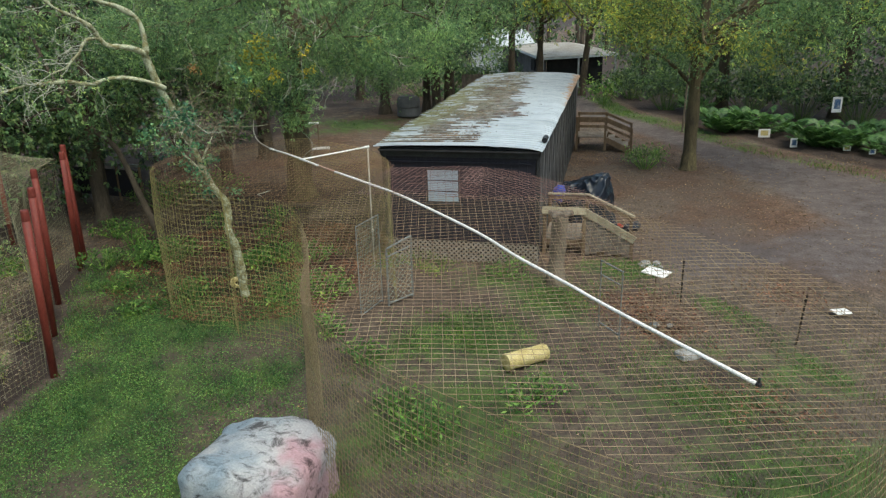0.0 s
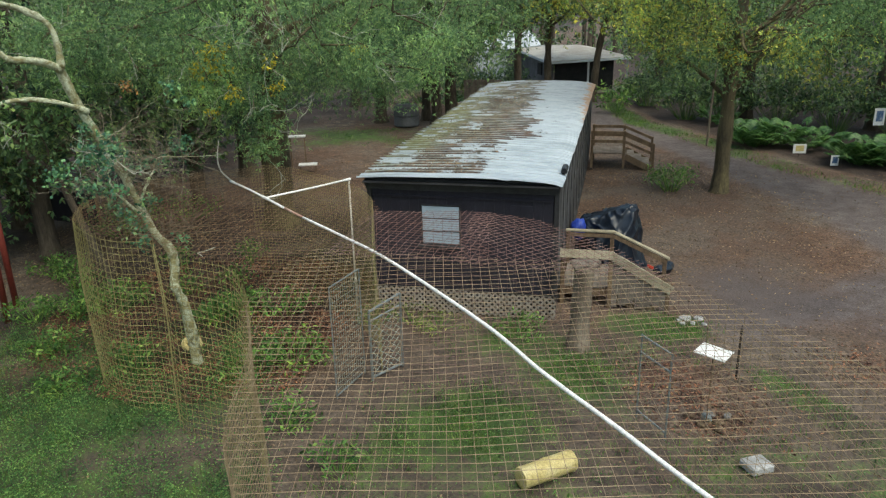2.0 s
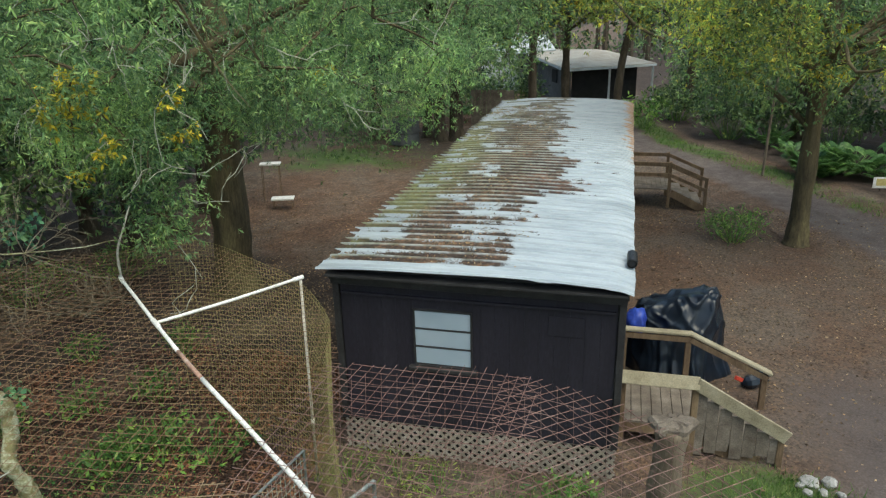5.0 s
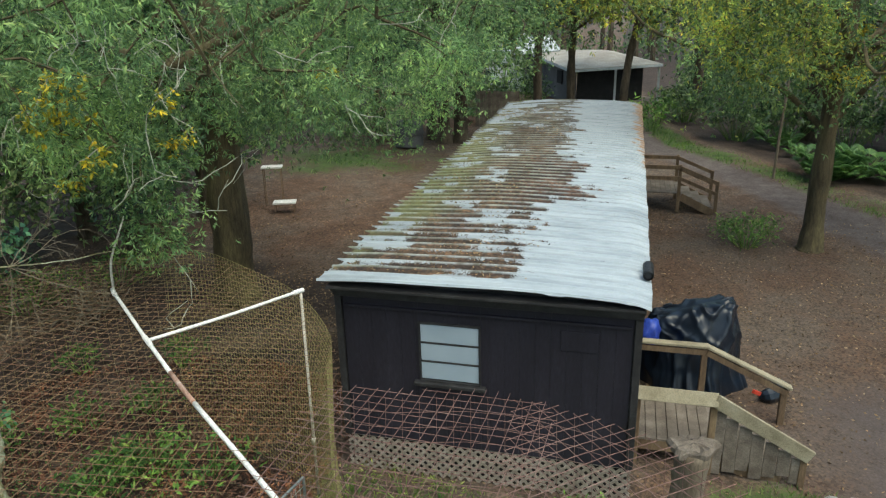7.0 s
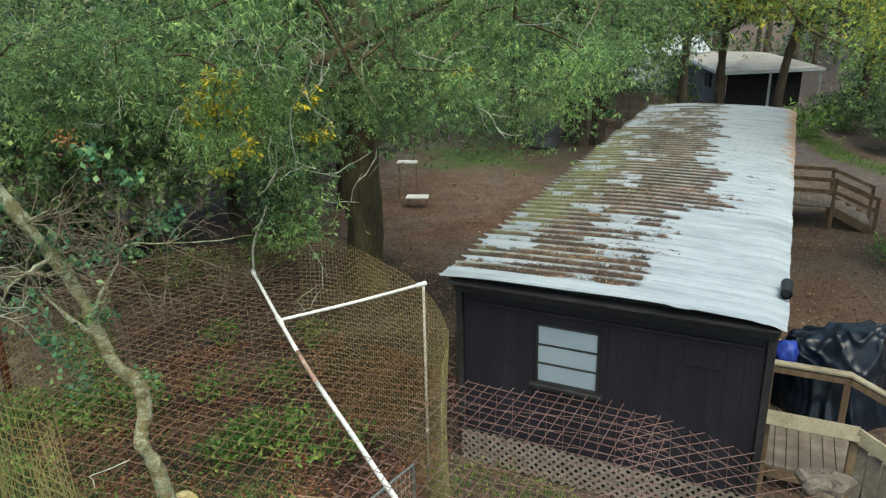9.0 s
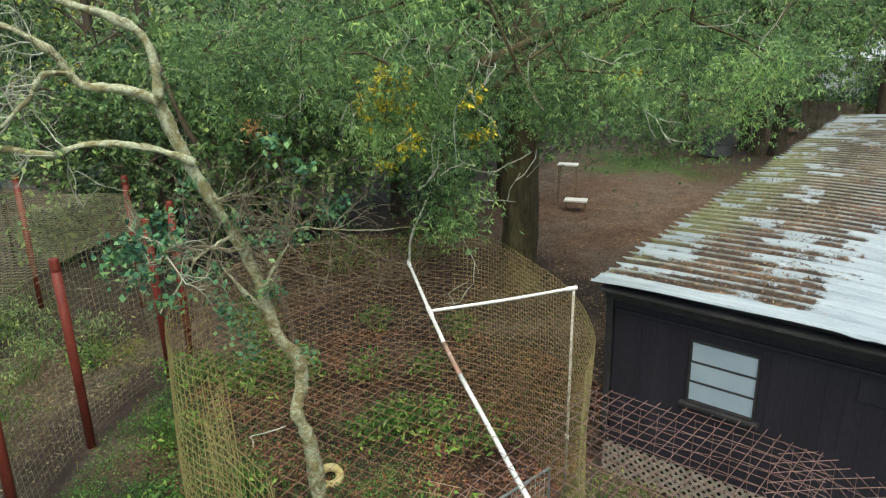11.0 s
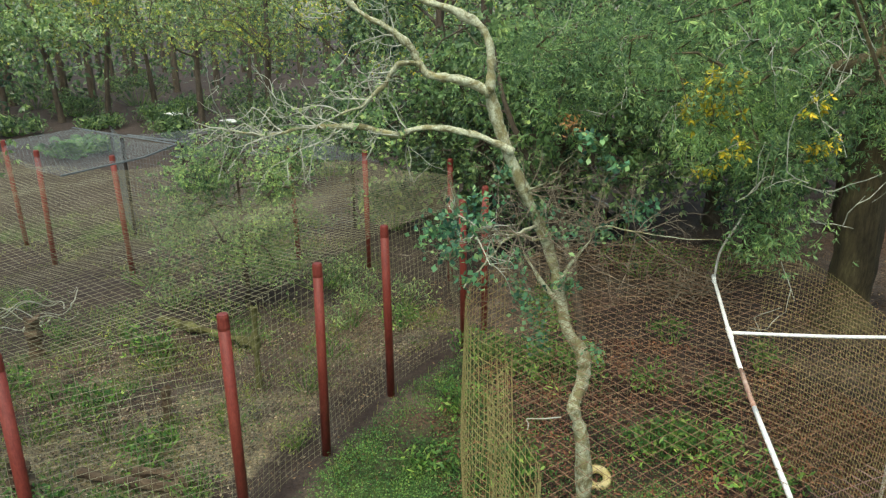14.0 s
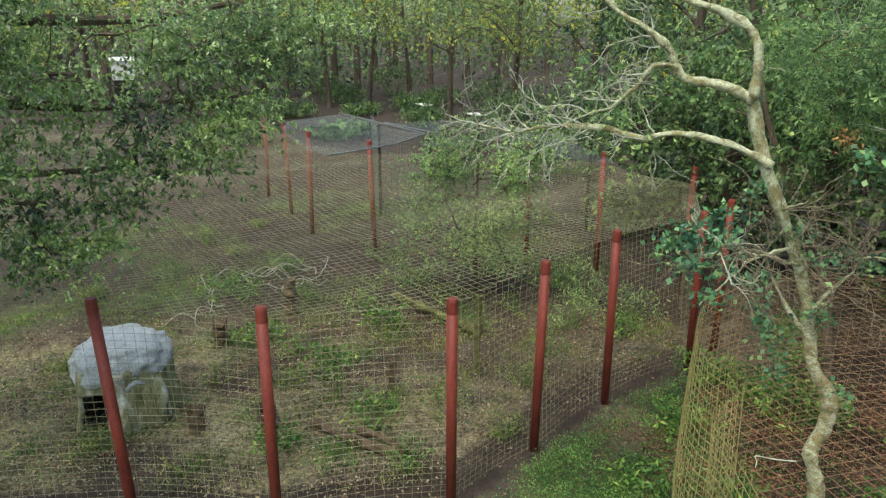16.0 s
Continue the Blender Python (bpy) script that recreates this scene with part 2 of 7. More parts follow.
M_WHITE = surface("white_board", (0.6, 0.6, 0.58), (0.75, 0.75, 0.73), (0.82, 0.82, 0.8), 5, 60, 0.6)
M_STEEL_DARK = surface("dark_steel", (0.02, 0.016, 0.014), (0.035, 0.028, 0.024), (0.06, 0.045, 0.035), 6, 50, 0.7, 0.3)
M_CONCRETE = surface("pale_concrete", (0.2, 0.2, 0.19), (0.33, 0.33, 0.32), (0.45, 0.45, 0.45), 3, 40, 0.9, 0, (1, 1, 1), 0.4, 0.02)
M_HOUSE_WHITE = surface("white_house_wall", (0.4, 0.44, 0.47), (0.52, 0.56, 0.59), (0.6, 0.64, 0.66), 1, 20, 0.7)
M_HOUSE_GREY = surface("grey_house_wall", (0.07, 0.072, 0.075), (0.1, 0.102, 0.106), (0.14, 0.142, 0.146), 1, 20, 0.8)
M_HOUSE_ROOF = surface("pale_metal_roof", (0.24, 0.21, 0.17), (0.36, 0.33, 0.28), (0.44, 0.42, 0.37), 0.6, 15, 0.6)
# near-black; behind the lattice and in the den it stands in for shade
M_DARK_IN = surface("near_black", (0.012, 0.012, 0.012), (0.018, 0.018, 0.018), (0.028, 0.027, 0.026), 2, 20, 0.9)
M_BLUE_SIGN = surface("sign_picture", (0.02, 0.05, 0.12), (0.05, 0.12, 0.25), (0.4, 0.4, 0.4), 8, 30, 0.6)
M_YELLOW_SIGN = surface("sign_band", (0.4, 0.33, 0.12), (0.55, 0.45, 0.18), (0.6, 0.5, 0.25), 8, 30, 0.6)
M_LOG = surface("rotting_log", (0.055, 0.036, 0.024), (0.125, 0.085, 0.052), (0.22, 0.165, 0.105), 4, 30, 0.95, 0, (1, 1, 1), 0.6, 0.02)

M_MOSS_LOG = surface("mossy_log", (0.06, 0.055, 0.022), (0.13, 0.125, 0.045), (0.2, 0.2, 0.08), 4, 30, 0.95, 0, (1, 1, 1), 0.6, 0.02)


def boulder_mat(name, tint):
    m, nt, bsdf = blank(name)
    co = nt.nodes.new("ShaderNodeTexCoord")
    sep = nt.nodes.new("ShaderNodeSeparateXYZ")
    nt.links.new(co.outputs["Object"], sep.inputs[0])
    side = mathn(nt, "ADD", mathn(nt, "MULTIPLY", sep.outputs["X"], 0.32), tex_noise(nt, 1.3, 3, 0.5))
    a = ramp(nt, side, [(0.26, (0.2, 0.26, 0.31)), (0.42, (0.38, 0.4, 0.42)), (0.62, (0.45, 0.43, 0.44)), (0.74, tint)])
    streak = ramp(nt, tex_noise(nt, 3.0, 6, 0.75, (1, 1.6, 2.2), distort=0.6), [(0.36, (0.18, 0.17, 0.17)), (0.5, (1, 1, 1))])
    grain = tex_noise(nt, 35, 4, 0.7)
    col = mix(nt, 1.0, a, streak, "MULTIPLY")
    col = mix(nt, 1.0, col, ramp(nt, grain, [(0.3, (0.75, 0.75, 0.75)), (0.7, (1.15, 1.15, 1.15))]), "MULTIPLY")
    nt.links.new(col, bsdf.inputs["Base Color"])
    bsdf.inputs["Roughness"].default_value = 0.9
    bump(nt, bsdf, grain, 0.5, 0.02)
    return m


M_BOULDER = boulder_mat("painted_concrete_pink", (0.44, 0.28, 0.31))
M_DEN = surface("painted_concrete_grey", (0.27, 0.3, 0.33), (0.44, 0.47, 0.5), (0.56, 0.58, 0.6), 2.6, 25, 0.9, 0, (1, 1, 1), 0.5, 0.02)
M_DEN_WALL = surface("stained_concrete", (0.075, 0.08, 0.03), (0.24, 0.235, 0.125), (0.6, 0.6, 0.57), 4.5, 30, 0.92, 0, (1, 1, 0.35), 0.5, 0.015)


def roof_mat():
    """White ribbed metal: litter, rust and moss on the far side of the crown, bare paint towards the drive."""
    m, nt, bsdf = blank("stained_metal_roof")
    co = nt.nodes.new("ShaderNodeTexCoord")
    sep = nt.nodes.new("ShaderNodeSeparateXYZ")
    nt.links.new(co.outputs["Object"], sep.inputs[0])
    x, y = sep.outputs["X"], sep.outputs["Y"]
    rib = nt.nodes.new("ShaderNodeAttribute")
    rib.attribute_name = "rib"
    patch = tex_noise(nt, 0.6, 6, 0.72, (1.0, 0.9, 1), distort=0.6)
    streak = tex_noise(nt, 1.6, 6, 0.75, (0.6, 3.4, 1))
    grain = tex_noise(nt, 40, 3, 0.7)
    # each trough between two ribs holds its own run of litter
    turn = mathn(nt, "SUBTRACT", mathn(nt, "MULTIPLY", mathn(nt, "ADD", y, 0.38), 64 / 15.3), 0.5)
    row = mathn(nt, "FLOOR", turn)
    across = mathn(nt, "ABSOLUTE", mathn(nt, "SUBTRACT", mathn(nt, "SUBTRACT", turn, row), 0.5))
    rowvec = nt.nodes.new("ShaderNodeCombineXYZ")
    nt.links.new(mathn(nt, "MULTIPLY", x, 0.75), rowvec.inputs[0])
    nt.links.new(mathn(nt, "MULTIPLY", row, 0.83), rowvec.inputs[1])
    trough = nt.nodes.new("ShaderNodeTexNoise")
    trough.inputs["Scale"].default_value, trough.inputs["Detail"].default_value, trough.inputs["Roughness"].default_value = 1.0, 5, 0.6
    nt.links.new(rowvec.outputs[0], trough.inputs["Vector"])

    def slope(sock, a, b, lo, hi):
        node = nt.nodes.new("ShaderNodeMapRange")
        node.interpolation_type = "SMOOTHSTEP"
        nt.links.new(sock, node.inputs[0])
        for k, v in zip((1, 2, 3, 4), (a, b, lo, hi)):
            node.inputs[k].default_value = v
        return node.outputs[0]

    def total(*socks):
        out = socks[0]
        for more in socks[1:]:
            out = mathn(nt, "ADD", out, more)
        return out

    def times(*socks):
        out = socks[0]
        for more in socks[1:]:
            out = mathn(nt, "MULTIPLY", out, more)
        return out

    # litter lies thick over the crown, thin on a washed strip near the front and at the far end
    washed = times(slope(y, 1.2, 1.8, 0, 1), slope(y, 2.6, 3.3, 1, 0), slope(x, -0.9, -0.4, 0, 1))
    heap = times(slope(y, 3.0, 3.8, 0, 1), slope(y, 6.0, 7.0, 1, 0), slope(x, -0.7, -0.1, 0, 1))
    dirt = total(mathn(nt, "MULTIPLY", patch, 0.8), mathn(nt, "MULTIPLY", mathn(nt, "SUBTRACT", trough.outputs["Fac"], 0.5), 1.5), 0.525, slope(x, -0.1, 1.3, -0.25, -0.76), slope(x, -2.0, -1.0, -0.06, 0.0),
                 slope(y, -0.15, 0.2, -0.5, 0.0), mathn(nt, "MULTIPLY", washed, -0.16), mathn(nt, "MULTIPLY", heap, 0.16), slope(y, 10.5, 14.0, 0.02, -0.12), times(slope(x, -1.5, -0.9, 1, 0), slope(y, 1.2, 2.6, -0.12, 0.0)))
    dirt = mathn(nt, "SUBTRACT", dirt, mathn(nt, "MULTIPLY", across, 0.12))
    dirt = mathn(nt, "ADD", dirt, mathn(nt, "MULTIPLY", mathn(nt, "SUBTRACT", grain, 0.5), 0.3))
    cover = ramp(nt, dirt, [(0.49, (0, 0, 0)), (0.535, (1, 1, 1))])
    mask = mathn(nt, "MULTIPLY", cover, mathn(nt, "SUBTRACT", 1.0, mathn(nt, "MULTIPLY", rib.outputs["Fac"], slope(tex_noise(nt, 3.0, 4, 0.7, (1.0, 1.0, 1)), 0.4, 0.62, 1.0, 0.25))))
    white = ramp(nt, tex_noise(nt, 1.6, 5, 0.7, (0.5, 2.0, 1)), [(0.3, (0.27, 0.315, 0.355)), (0.5, (0.39, 0.445, 0.49)), (0.7, (0.46, 0.515, 0.56))])
    # rib shading painted into the white: darker between the ribs, in uneven runs
    rib_shade = mathn(nt, "MULTIPLY", slope(across, 0.06, 0.34, 0.55, 0.0), slope(tex_noise(nt, 2.4, 5, 0.75, (0.5, 1.6, 1)), 0.38, 0.62, 0.25, 1.0))
    white = mix(nt, rib_shade, white, mix(nt, 1.0, white, (0.6, 0.61, 0.6), "MULTIPLY"))
    specks = ramp(nt, tex_noise(nt, 26, 2, 0.5, (0.6, 1.6, 1)), [(0.68, (0, 0, 0)), (0.72, (1, 1, 1))])
    white = mix(nt, mathn(nt, "MULTIPLY", specks, slope(y, 1.0, 8.0, 0.35, 0.9)), white, (0.16, 0.145, 0.12))
    brown = ramp(nt, tex_noise(nt, 0.8, 6, 0.75, (1, 1.2, 1)), [(0.3, (0.02, 0.014, 0.012)), (0.48, (0.055, 0.036, 0.026)), (0.62, (0.14, 0.092, 0.06)), (0.76, (0.26, 0.21, 0.15))])
    bits = nt.nodes.new("ShaderNodeTexVoronoi")
    bits.inputs["Scale"].default_value = 24
    nt.links.new(co.outputs["Object"], bits.inputs["Vector"])
    brown = mix(nt, 1.0, brown, ramp(nt, bits.outputs["Color"], [(0.15, (0.5, 0.5, 0.5)), (0.5, (0.95, 0.95, 0.95)), (0.85, (1.9, 1.6, 1.35))]), "MULTIPLY")
    moss = ramp(nt, tex_noise(nt, 5, 4, 0.7), [(0.3, (0.1, 0.098, 0.05)), (0.7, (0.25, 0.27, 0.11))])
    mossy = mathn(nt, "ADD", mathn(nt, "MULTIPLY", x, -0.36), mathn(nt, "MULTIPLY", streak, 0.7))
    front = nt.nodes.new("ShaderNodeMapRange")
    nt.links.new(y, front.inputs[0])
    for k, v in zip((1, 2, 3, 4), (0.5, 3.0, -0.3, 0.02)):
        front.inputs[k].default_value = v
    mossy = mathn(nt, "ADD", mossy, front.outputs[0])
    mossy = mathn(nt, "ADD", mossy, slope(y, 7.0, 10.5, 0.0, -0.3))
    brown = mix(nt, mathn(nt, "MULTIPLY", heap, 0.75), brown, mix(nt, 1.0, brown, (0.62, 0.5, 0.56), "MULTIPLY"))
    brown = mix(nt, ramp(nt, mossy, [(0.68, (0, 0, 0)), (0.95, (0.8, 0.8, 0.8))]), brown, moss)
    col = mix(nt, mask, white, brown)
    # the rib crests stay clear but take on a grey-green film
    film = ramp(nt, tex_noise(nt, 2.2, 4, 0.7, (1.0, 0.4, 1)), [(0.35, (0.1, 0.085, 0.055)), (0.5, (0.2, 0.195, 0.12)), (0.65, (0.36, 0.36, 0.27))])
    film = mix(nt, slope(x, -1.6, -0.9, 0.75, 0.0), film, (0.3, 0.31, 0.13))
    col = mix(nt, times(cover, rib.outputs["Fac"], slope(x, -0.6, 0.9, 0.9, 0.3), slope(y, 1.5, 5.0, 0.45, 1.0)), col, film)
    # the whole colour gets darker towards the far end
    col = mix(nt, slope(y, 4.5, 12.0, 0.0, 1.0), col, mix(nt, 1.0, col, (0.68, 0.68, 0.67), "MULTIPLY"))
    edge = mathn(nt, "ADD", mathn(nt, "MULTIPLY", x, 0.35), mathn(nt, "MULTIPLY", streak, 0.5))
    edge = mathn(nt, "ADD", edge, slope(y, 0.0, 13.0, -0.1, 0.1))
    col = mix(nt, ramp(nt, edge, [(0.96, (0, 0, 0)), (1.0, (1, 1, 1))]), col, (0.3, 0.19, 0.12))
    col = mix(nt, 1.0, col, ramp(nt, grain, [(0.3, (0.94, 0.94, 0.94)), (0.7, (1.04, 1.04, 1.04))]), "MULTIPLY")
    nt.links.new(col, bsdf.inputs["Base Color"])
    rgh = nt.nodes.new("ShaderNodeMapRange")
    nt.links.new(mask, rgh.inputs[0])
    rgh.inputs[3].default_value, rgh.inputs[4].default_value = 0.42, 0.95
    nt.links.new(rgh.outputs[0], bsdf.inputs["Roughness"])
    bump(nt, bsdf, mathn(nt, "MULTIPLY", grain, mask), 0.3, 0.01)
    return m


M_ROOF = roof_mat()


def ground_mat():
    """Soil with leaf litter, turf and the gravel drive, mixed by the sheet's zones."""
    m, nt, bsdf = blank("ground_soil")
    at = nt.nodes.new("ShaderNodeAttribute")
    at.attribute_name = "zone"
    sep = nt.nodes.new("ShaderNodeSeparateColor")
    nt.links.new(at.outputs["Color"], sep.inputs[0])
    broad, mid, fine = tex_noise(nt, 0.35, 5, 0.65), tex_noise(nt, 2.2, 6, 0.7), tex_noise(nt, 22, 4, 0.75)
    vor = nt.nodes.new("ShaderNodeTexVoronoi")
    vor.inputs["Scale"].default_value = 26
    co = nt.nodes.new("ShaderNodeTexCoord")
    nt.links.new(co.outputs["Object"], vor.inputs["Vector"])
    soil = ramp(nt, mid, [(0.3, (0.06, 0.047, 0.04)), (0.5, (0.1, 0.08, 0.066)), (0.7, (0.15, 0.125, 0.105))])
    litter = ramp(nt, mid, [(0.3, (0.085, 0.055, 0.04)), (0.5, (0.13, 0.083, 0.06)), (0.7, (0.175, 0.118, 0.087))])
    litter = mix(nt, ramp(nt, broad, [(0.4, (0, 0, 0)), (0.6, (1, 1, 1))]), litter, ramp(nt, mid, [(0.3, (0.07, 0.056, 0.047)), (0.5, (0.108, 0.088, 0.075)), (0.7, (0.15, 0.125, 0.106))]))
    flakes = ramp(nt, vor.outputs["Color"], [(0.15, (0.6, 0.55, 0.5)), (0.5, (1, 1, 1)), (0.85, (1.5, 1.35, 1.15))])
    litter = mix(nt, 1.0, litter, flakes, "MULTIPLY")
    soil = mix(nt, 0.45, soil, mix(nt, 1.0, soil, flakes, "MULTIPLY"))
    turf = ramp(nt, mid, [(0.3, (0.036, 0.058, 0.02)), (0.5, (0.06, 0.1, 0.03)), (0.7, (0.1, 0.14, 0.045))])
    gravel = ramp(nt, mid, [(0.3, (0.09, 0.073, 0.069)), (0.5, (0.13, 0.107, 0.102)), (0.7, (0.178, 0.152, 0.146))])
    gravel = mix(nt, 0.5, gravel, mix(nt, 1.0, gravel, ramp(nt, vor.outputs["Distance"], [(0.0, (1.3, 1.3, 1.3)), (0.6, (0.55, 0.55, 0.55))]), "MULTIPLY"))

    def edge(sock, amount, wide):
        v = mathn(nt, "ADD", sock, mathn(nt, "MULTIPLY", mathn(nt, "SUBTRACT", mid, 0.5), amount))
        v = mathn(nt, "ADD", v, mathn(nt, "MULTIPLY", mathn(nt, "SUBTRACT", fine, 0.5), amount * 0.8))
        return ramp(nt, v, [(0.5 - wide, (0, 0, 0)), (0.5 + wide, (1, 1, 1))])

    col = mix(nt, edge(sep.outputs[2], 0.9, 0.2), soil, litter)
    col = mix(nt, edge(sep.outputs[1], 0.9, 0.32), col, gravel)
    # alpha darkens the soil: damp paths, plus painted shade under the right-hand woods
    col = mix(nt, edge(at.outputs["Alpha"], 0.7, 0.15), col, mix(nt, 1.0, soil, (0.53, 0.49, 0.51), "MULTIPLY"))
    dry = nt.nodes.new("ShaderNodeAttribute")
    dry.attribute_name = "thatch"
    thatch = mix(nt, 1.0, ramp(nt, mid, [(0.3, (0.175, 0.15, 0.098)), (0.5, (0.265, 0.23, 0.15)), (0.7, (0.345, 0.305, 0.21))]), flakes, "MULTIPLY")
    col = mix(nt, edge(dry.outputs["Fac"], 1.0, 0.2), col, thatch)
    col = mix(nt, edge(sep.outputs[0], 1.3, 0.16), col, turf)
    col = mix(nt, 1.0, col, ramp(nt, fine, [(0.25, (0.55, 0.55, 0.55)), (0.75, (1.4, 1.4, 1.4))]), "MULTIPLY")
    col = mix(nt, 1.0, col, ramp(nt, broad, [(0.3, (0.78, 0.78, 0.8)), (0.7, (1.18, 1.18, 1.15))]), "MULTIPLY")
    nt.links.new(col, bsdf.inputs["Base Color"])
    bsdf.inputs["Roughness"].default_value = 0.92
    bsdf.inputs["Specular IOR Level"].default_value = 0.25
    bump(nt, bsdf, fine, 0.7, 0.03)
    return m


M_GROUND = ground_mat()

# ---- mesh helpers ----
rng = np.random.default_rng(7)


def part(name, data, material, parent=None, label="", m=None):
    """Links a bmesh, a mesh or (verts, faces) as one mesh object under a thing or a part."""
    if isinstance(data, bmesh.types.BMesh):
        me = bpy.data.meshes.new(name)
        data.to_mesh(me)
        data.free()
    elif isinstance(data, tuple):
        me = bpy.data.meshes.new(name)
        me.from_pydata([tuple(v) for v in data[0]], [], [tuple(f) for f in data[1]])
    else:
        me = data
    if material and not me.materials:
        me.materials.append(material)
    ob = new(name, me)
    if parent:
        ob.parent = parent
    if m is not None:
        ob.matrix_basis = m
    if label:
        tagged(ob, label)
    return ob


def thing(name, at, label, category, group="", kind="", rz=0.0):
    ob = new(name)
    ob.empty_display_size = 0.1
    ob.matrix_basis = pose(at[0], at[1], at[2], 0, 0, rz)
    return tagged(ob, label, category, group, kind)


def box(bm, size, m=Matrix(), bevel=0.0):
    made = bmesh.ops.create_cube(bm, size=1.0, matrix=m @ Matrix.Diagonal((*size, 1)))
    if bevel:
        edges = {e for v in made["verts"] for e in v.link_edges}
        bmesh.ops.bevel(bm, geom=list(edges), offset=bevel, segments=1, affect="EDGES")
    return bm


def boxed(size, m=Matrix(), bevel=0.0):
    return box(bmesh.new(), size, m, bevel)


def between(a, b):
    """A matrix at the middle of a-b whose x runs along it and whose z stays as upright as it can."""
    a, b = Vector(a), Vector(b)
    x = (b - a).normalized()
    up = Vector((0, 0, 1)) if abs(x.z) < 0.95 else Vector((0, 1, 0))
    y = up.cross(x).normalized()
    z = x.cross(y)
    return Matrix.Translation((a + b) / 2) @ Matrix((x, y, z)).transposed().to_4x4()


def plank(a, b, wide, thick, bevel=0.004, turn=0.0):
    return boxed(((Vector(b) - Vector(a)).length, wide, thick), between(a, b) @ pose(0, 0, 0, turn), bevel)


def tube_data(pts, radii, sides=8, cap=True, base=0):
    """Verts and faces of a tube along a polyline."""
    pts = np.asarray(pts, float)
    n = len(pts)
    radii = np.broadcast_to(np.asarray(radii, float), (n,))
    tan = np.gradient(pts, axis=0) if n > 2 else np.repeat((pts[1] - pts[0])[None], n, 0)
    tan /= np.maximum(np.linalg.norm(tan, axis=1, keepdims=True), 1e-9)
    ref = np.array([0.0, 0.0, 1.0]) if abs(tan[:, 2]).mean() < 0.8 else np.array([1.0, 0.0, 0.0])
    u = np.cross(tan, ref)
    u /= np.maximum(np.linalg.norm(u, axis=1, keepdims=True), 1e-9)
    w = np.cross(tan, u)
    a = np.arange(sides) * 2 * np.pi / sides
    ring = np.cos(a)[None, :, None] * u[:, None] + np.sin(a)[None, :, None] * w[:, None]
    verts = (pts[:, None] + ring * radii[:, None, None]).reshape(-1, 3)
    faces = []
    for i in range(n - 1):
        for j in range(sides):
            k = (j + 1) % sides
            faces.append((base + i * sides + j, base + i * sides + k, base + (i + 1) * sides + k, base + (i + 1) * sides + j))
    if cap:
        faces.append(tuple(base + j for j in reversed(range(sides))))
        faces.append(tuple(base + (n - 1) * sides + j for j in range(sides)))
    return verts, faces


class Tubes:
    """Several tubes joined into one part."""

    def __init__(self):
        self.v, self.f, self.n = [], [], 0

    def add(self, pts, radii, sides=6, cap=True):
        v, f = tube_data(pts, radii, sides, cap, self.n)
        self.v.append(v)
        self.f += f
        self.n += len(v)

    def data(self):
        return np.concatenate(self.v).tolist(), self.f


def smooth(ob):
    ob.data.polygons.foreach_set("use_smooth", np.ones(len(ob.data.polygons), bool))
    return ob


def spline(pts, per=5):
    """Catmull-Rom through the points."""
    p = np.asarray(pts, float)
    q = np.vstack([2 * p[0] - p[1], p, 2 * p[-1] - p[-2]])
    out = []
    for i in range(1, len(q) - 2):
        for t in np.linspace(0, 1, per, endpoint=False):
            a, b, c, d = q[i - 1:i + 3]
            out.append(0.5 * (2 * b + (c - a) * t + (2 * a - 5 * b + 4 * c - d) * t * t + (3 * b - a - 3 * c + d) * t ** 3))
    out.append(p[-1])
    return np.array(out)


def quads_mesh(name, verts, faces_n, corners):
    """A fast mesh of faces with the same number of corners; verts in order."""
    me = bpy.data.meshes.new(name)
    me.vertices.add(len(verts))
    me.vertices.foreach_set("co", np.ascontiguousarray(verts, dtype=np.float32).ravel())
    me.loops.add(faces_n * corners)
    me.loops.foreach_set("vertex_index", np.arange(faces_n * corners, dtype=np.int32))
    me.polygons.add(faces_n)
    me.polygons.foreach_set("loop_start", np.arange(0, faces_n * corners, corners, dtype=np.int32))
    me.update(calc_edges=True)
    return me


def unit(v):
    return v / np.maximum(np.linalg.norm(v, axis=-1, keepdims=True), 1e-9)


def leaves_mesh(name, centres, length, width, droop=0.3, heading=None, tone=None):
    """Pointed leaves, four corners each, one at every centre."""
    n = len(centres)
    d = rng.normal(size=(n, 3)) if heading is None else heading + rng.normal(size=(n, 3)) * 0.5
    d[:, 2] -= droop
    d = unit(d)
    s = unit(np.cross(d, rng.normal(size=(n, 3)) * 0.7 + np.array([0, 0, 1.0])))
    up = np.cross(s, d)
    ln = length * rng.uniform(0.65, 1.3, (n, 1))
    wd = width * rng.uniform(0.7, 1.25, (n, 1))
    c = np.asarray(centres)
    v = np.stack([c - d * ln * 0.5, c + s * wd * 0.5 - up * wd * 0.15, c + d * ln * 0.5 - up * ln * 0.08, c - s * wd * 0.5 - up * wd * 0.15], 1)
    me = quads_mesh(name, v.reshape(-1, 3), n, 4)
    lay = me.attributes.new("tuft", "FLOAT", "POINT")
    lay.data.foreach_set("value", np.repeat((rng.random(n) if tone is None else tone) - 0.5, 4).astype(np.float32))
    return me


def smoothstep(a, b, v):
    t = np.clip((v - a) / (b - a), 0, 1)
    return t * t * (3 - 2 * t)


def gz(x, y):
    """The ground's height: level round the pens, rising gently beyond the trailer's front."""
    y = np.asarray(y, float)
    return 0.6 * smoothstep(13, 42, y + np.zeros_like(x, dtype=float))

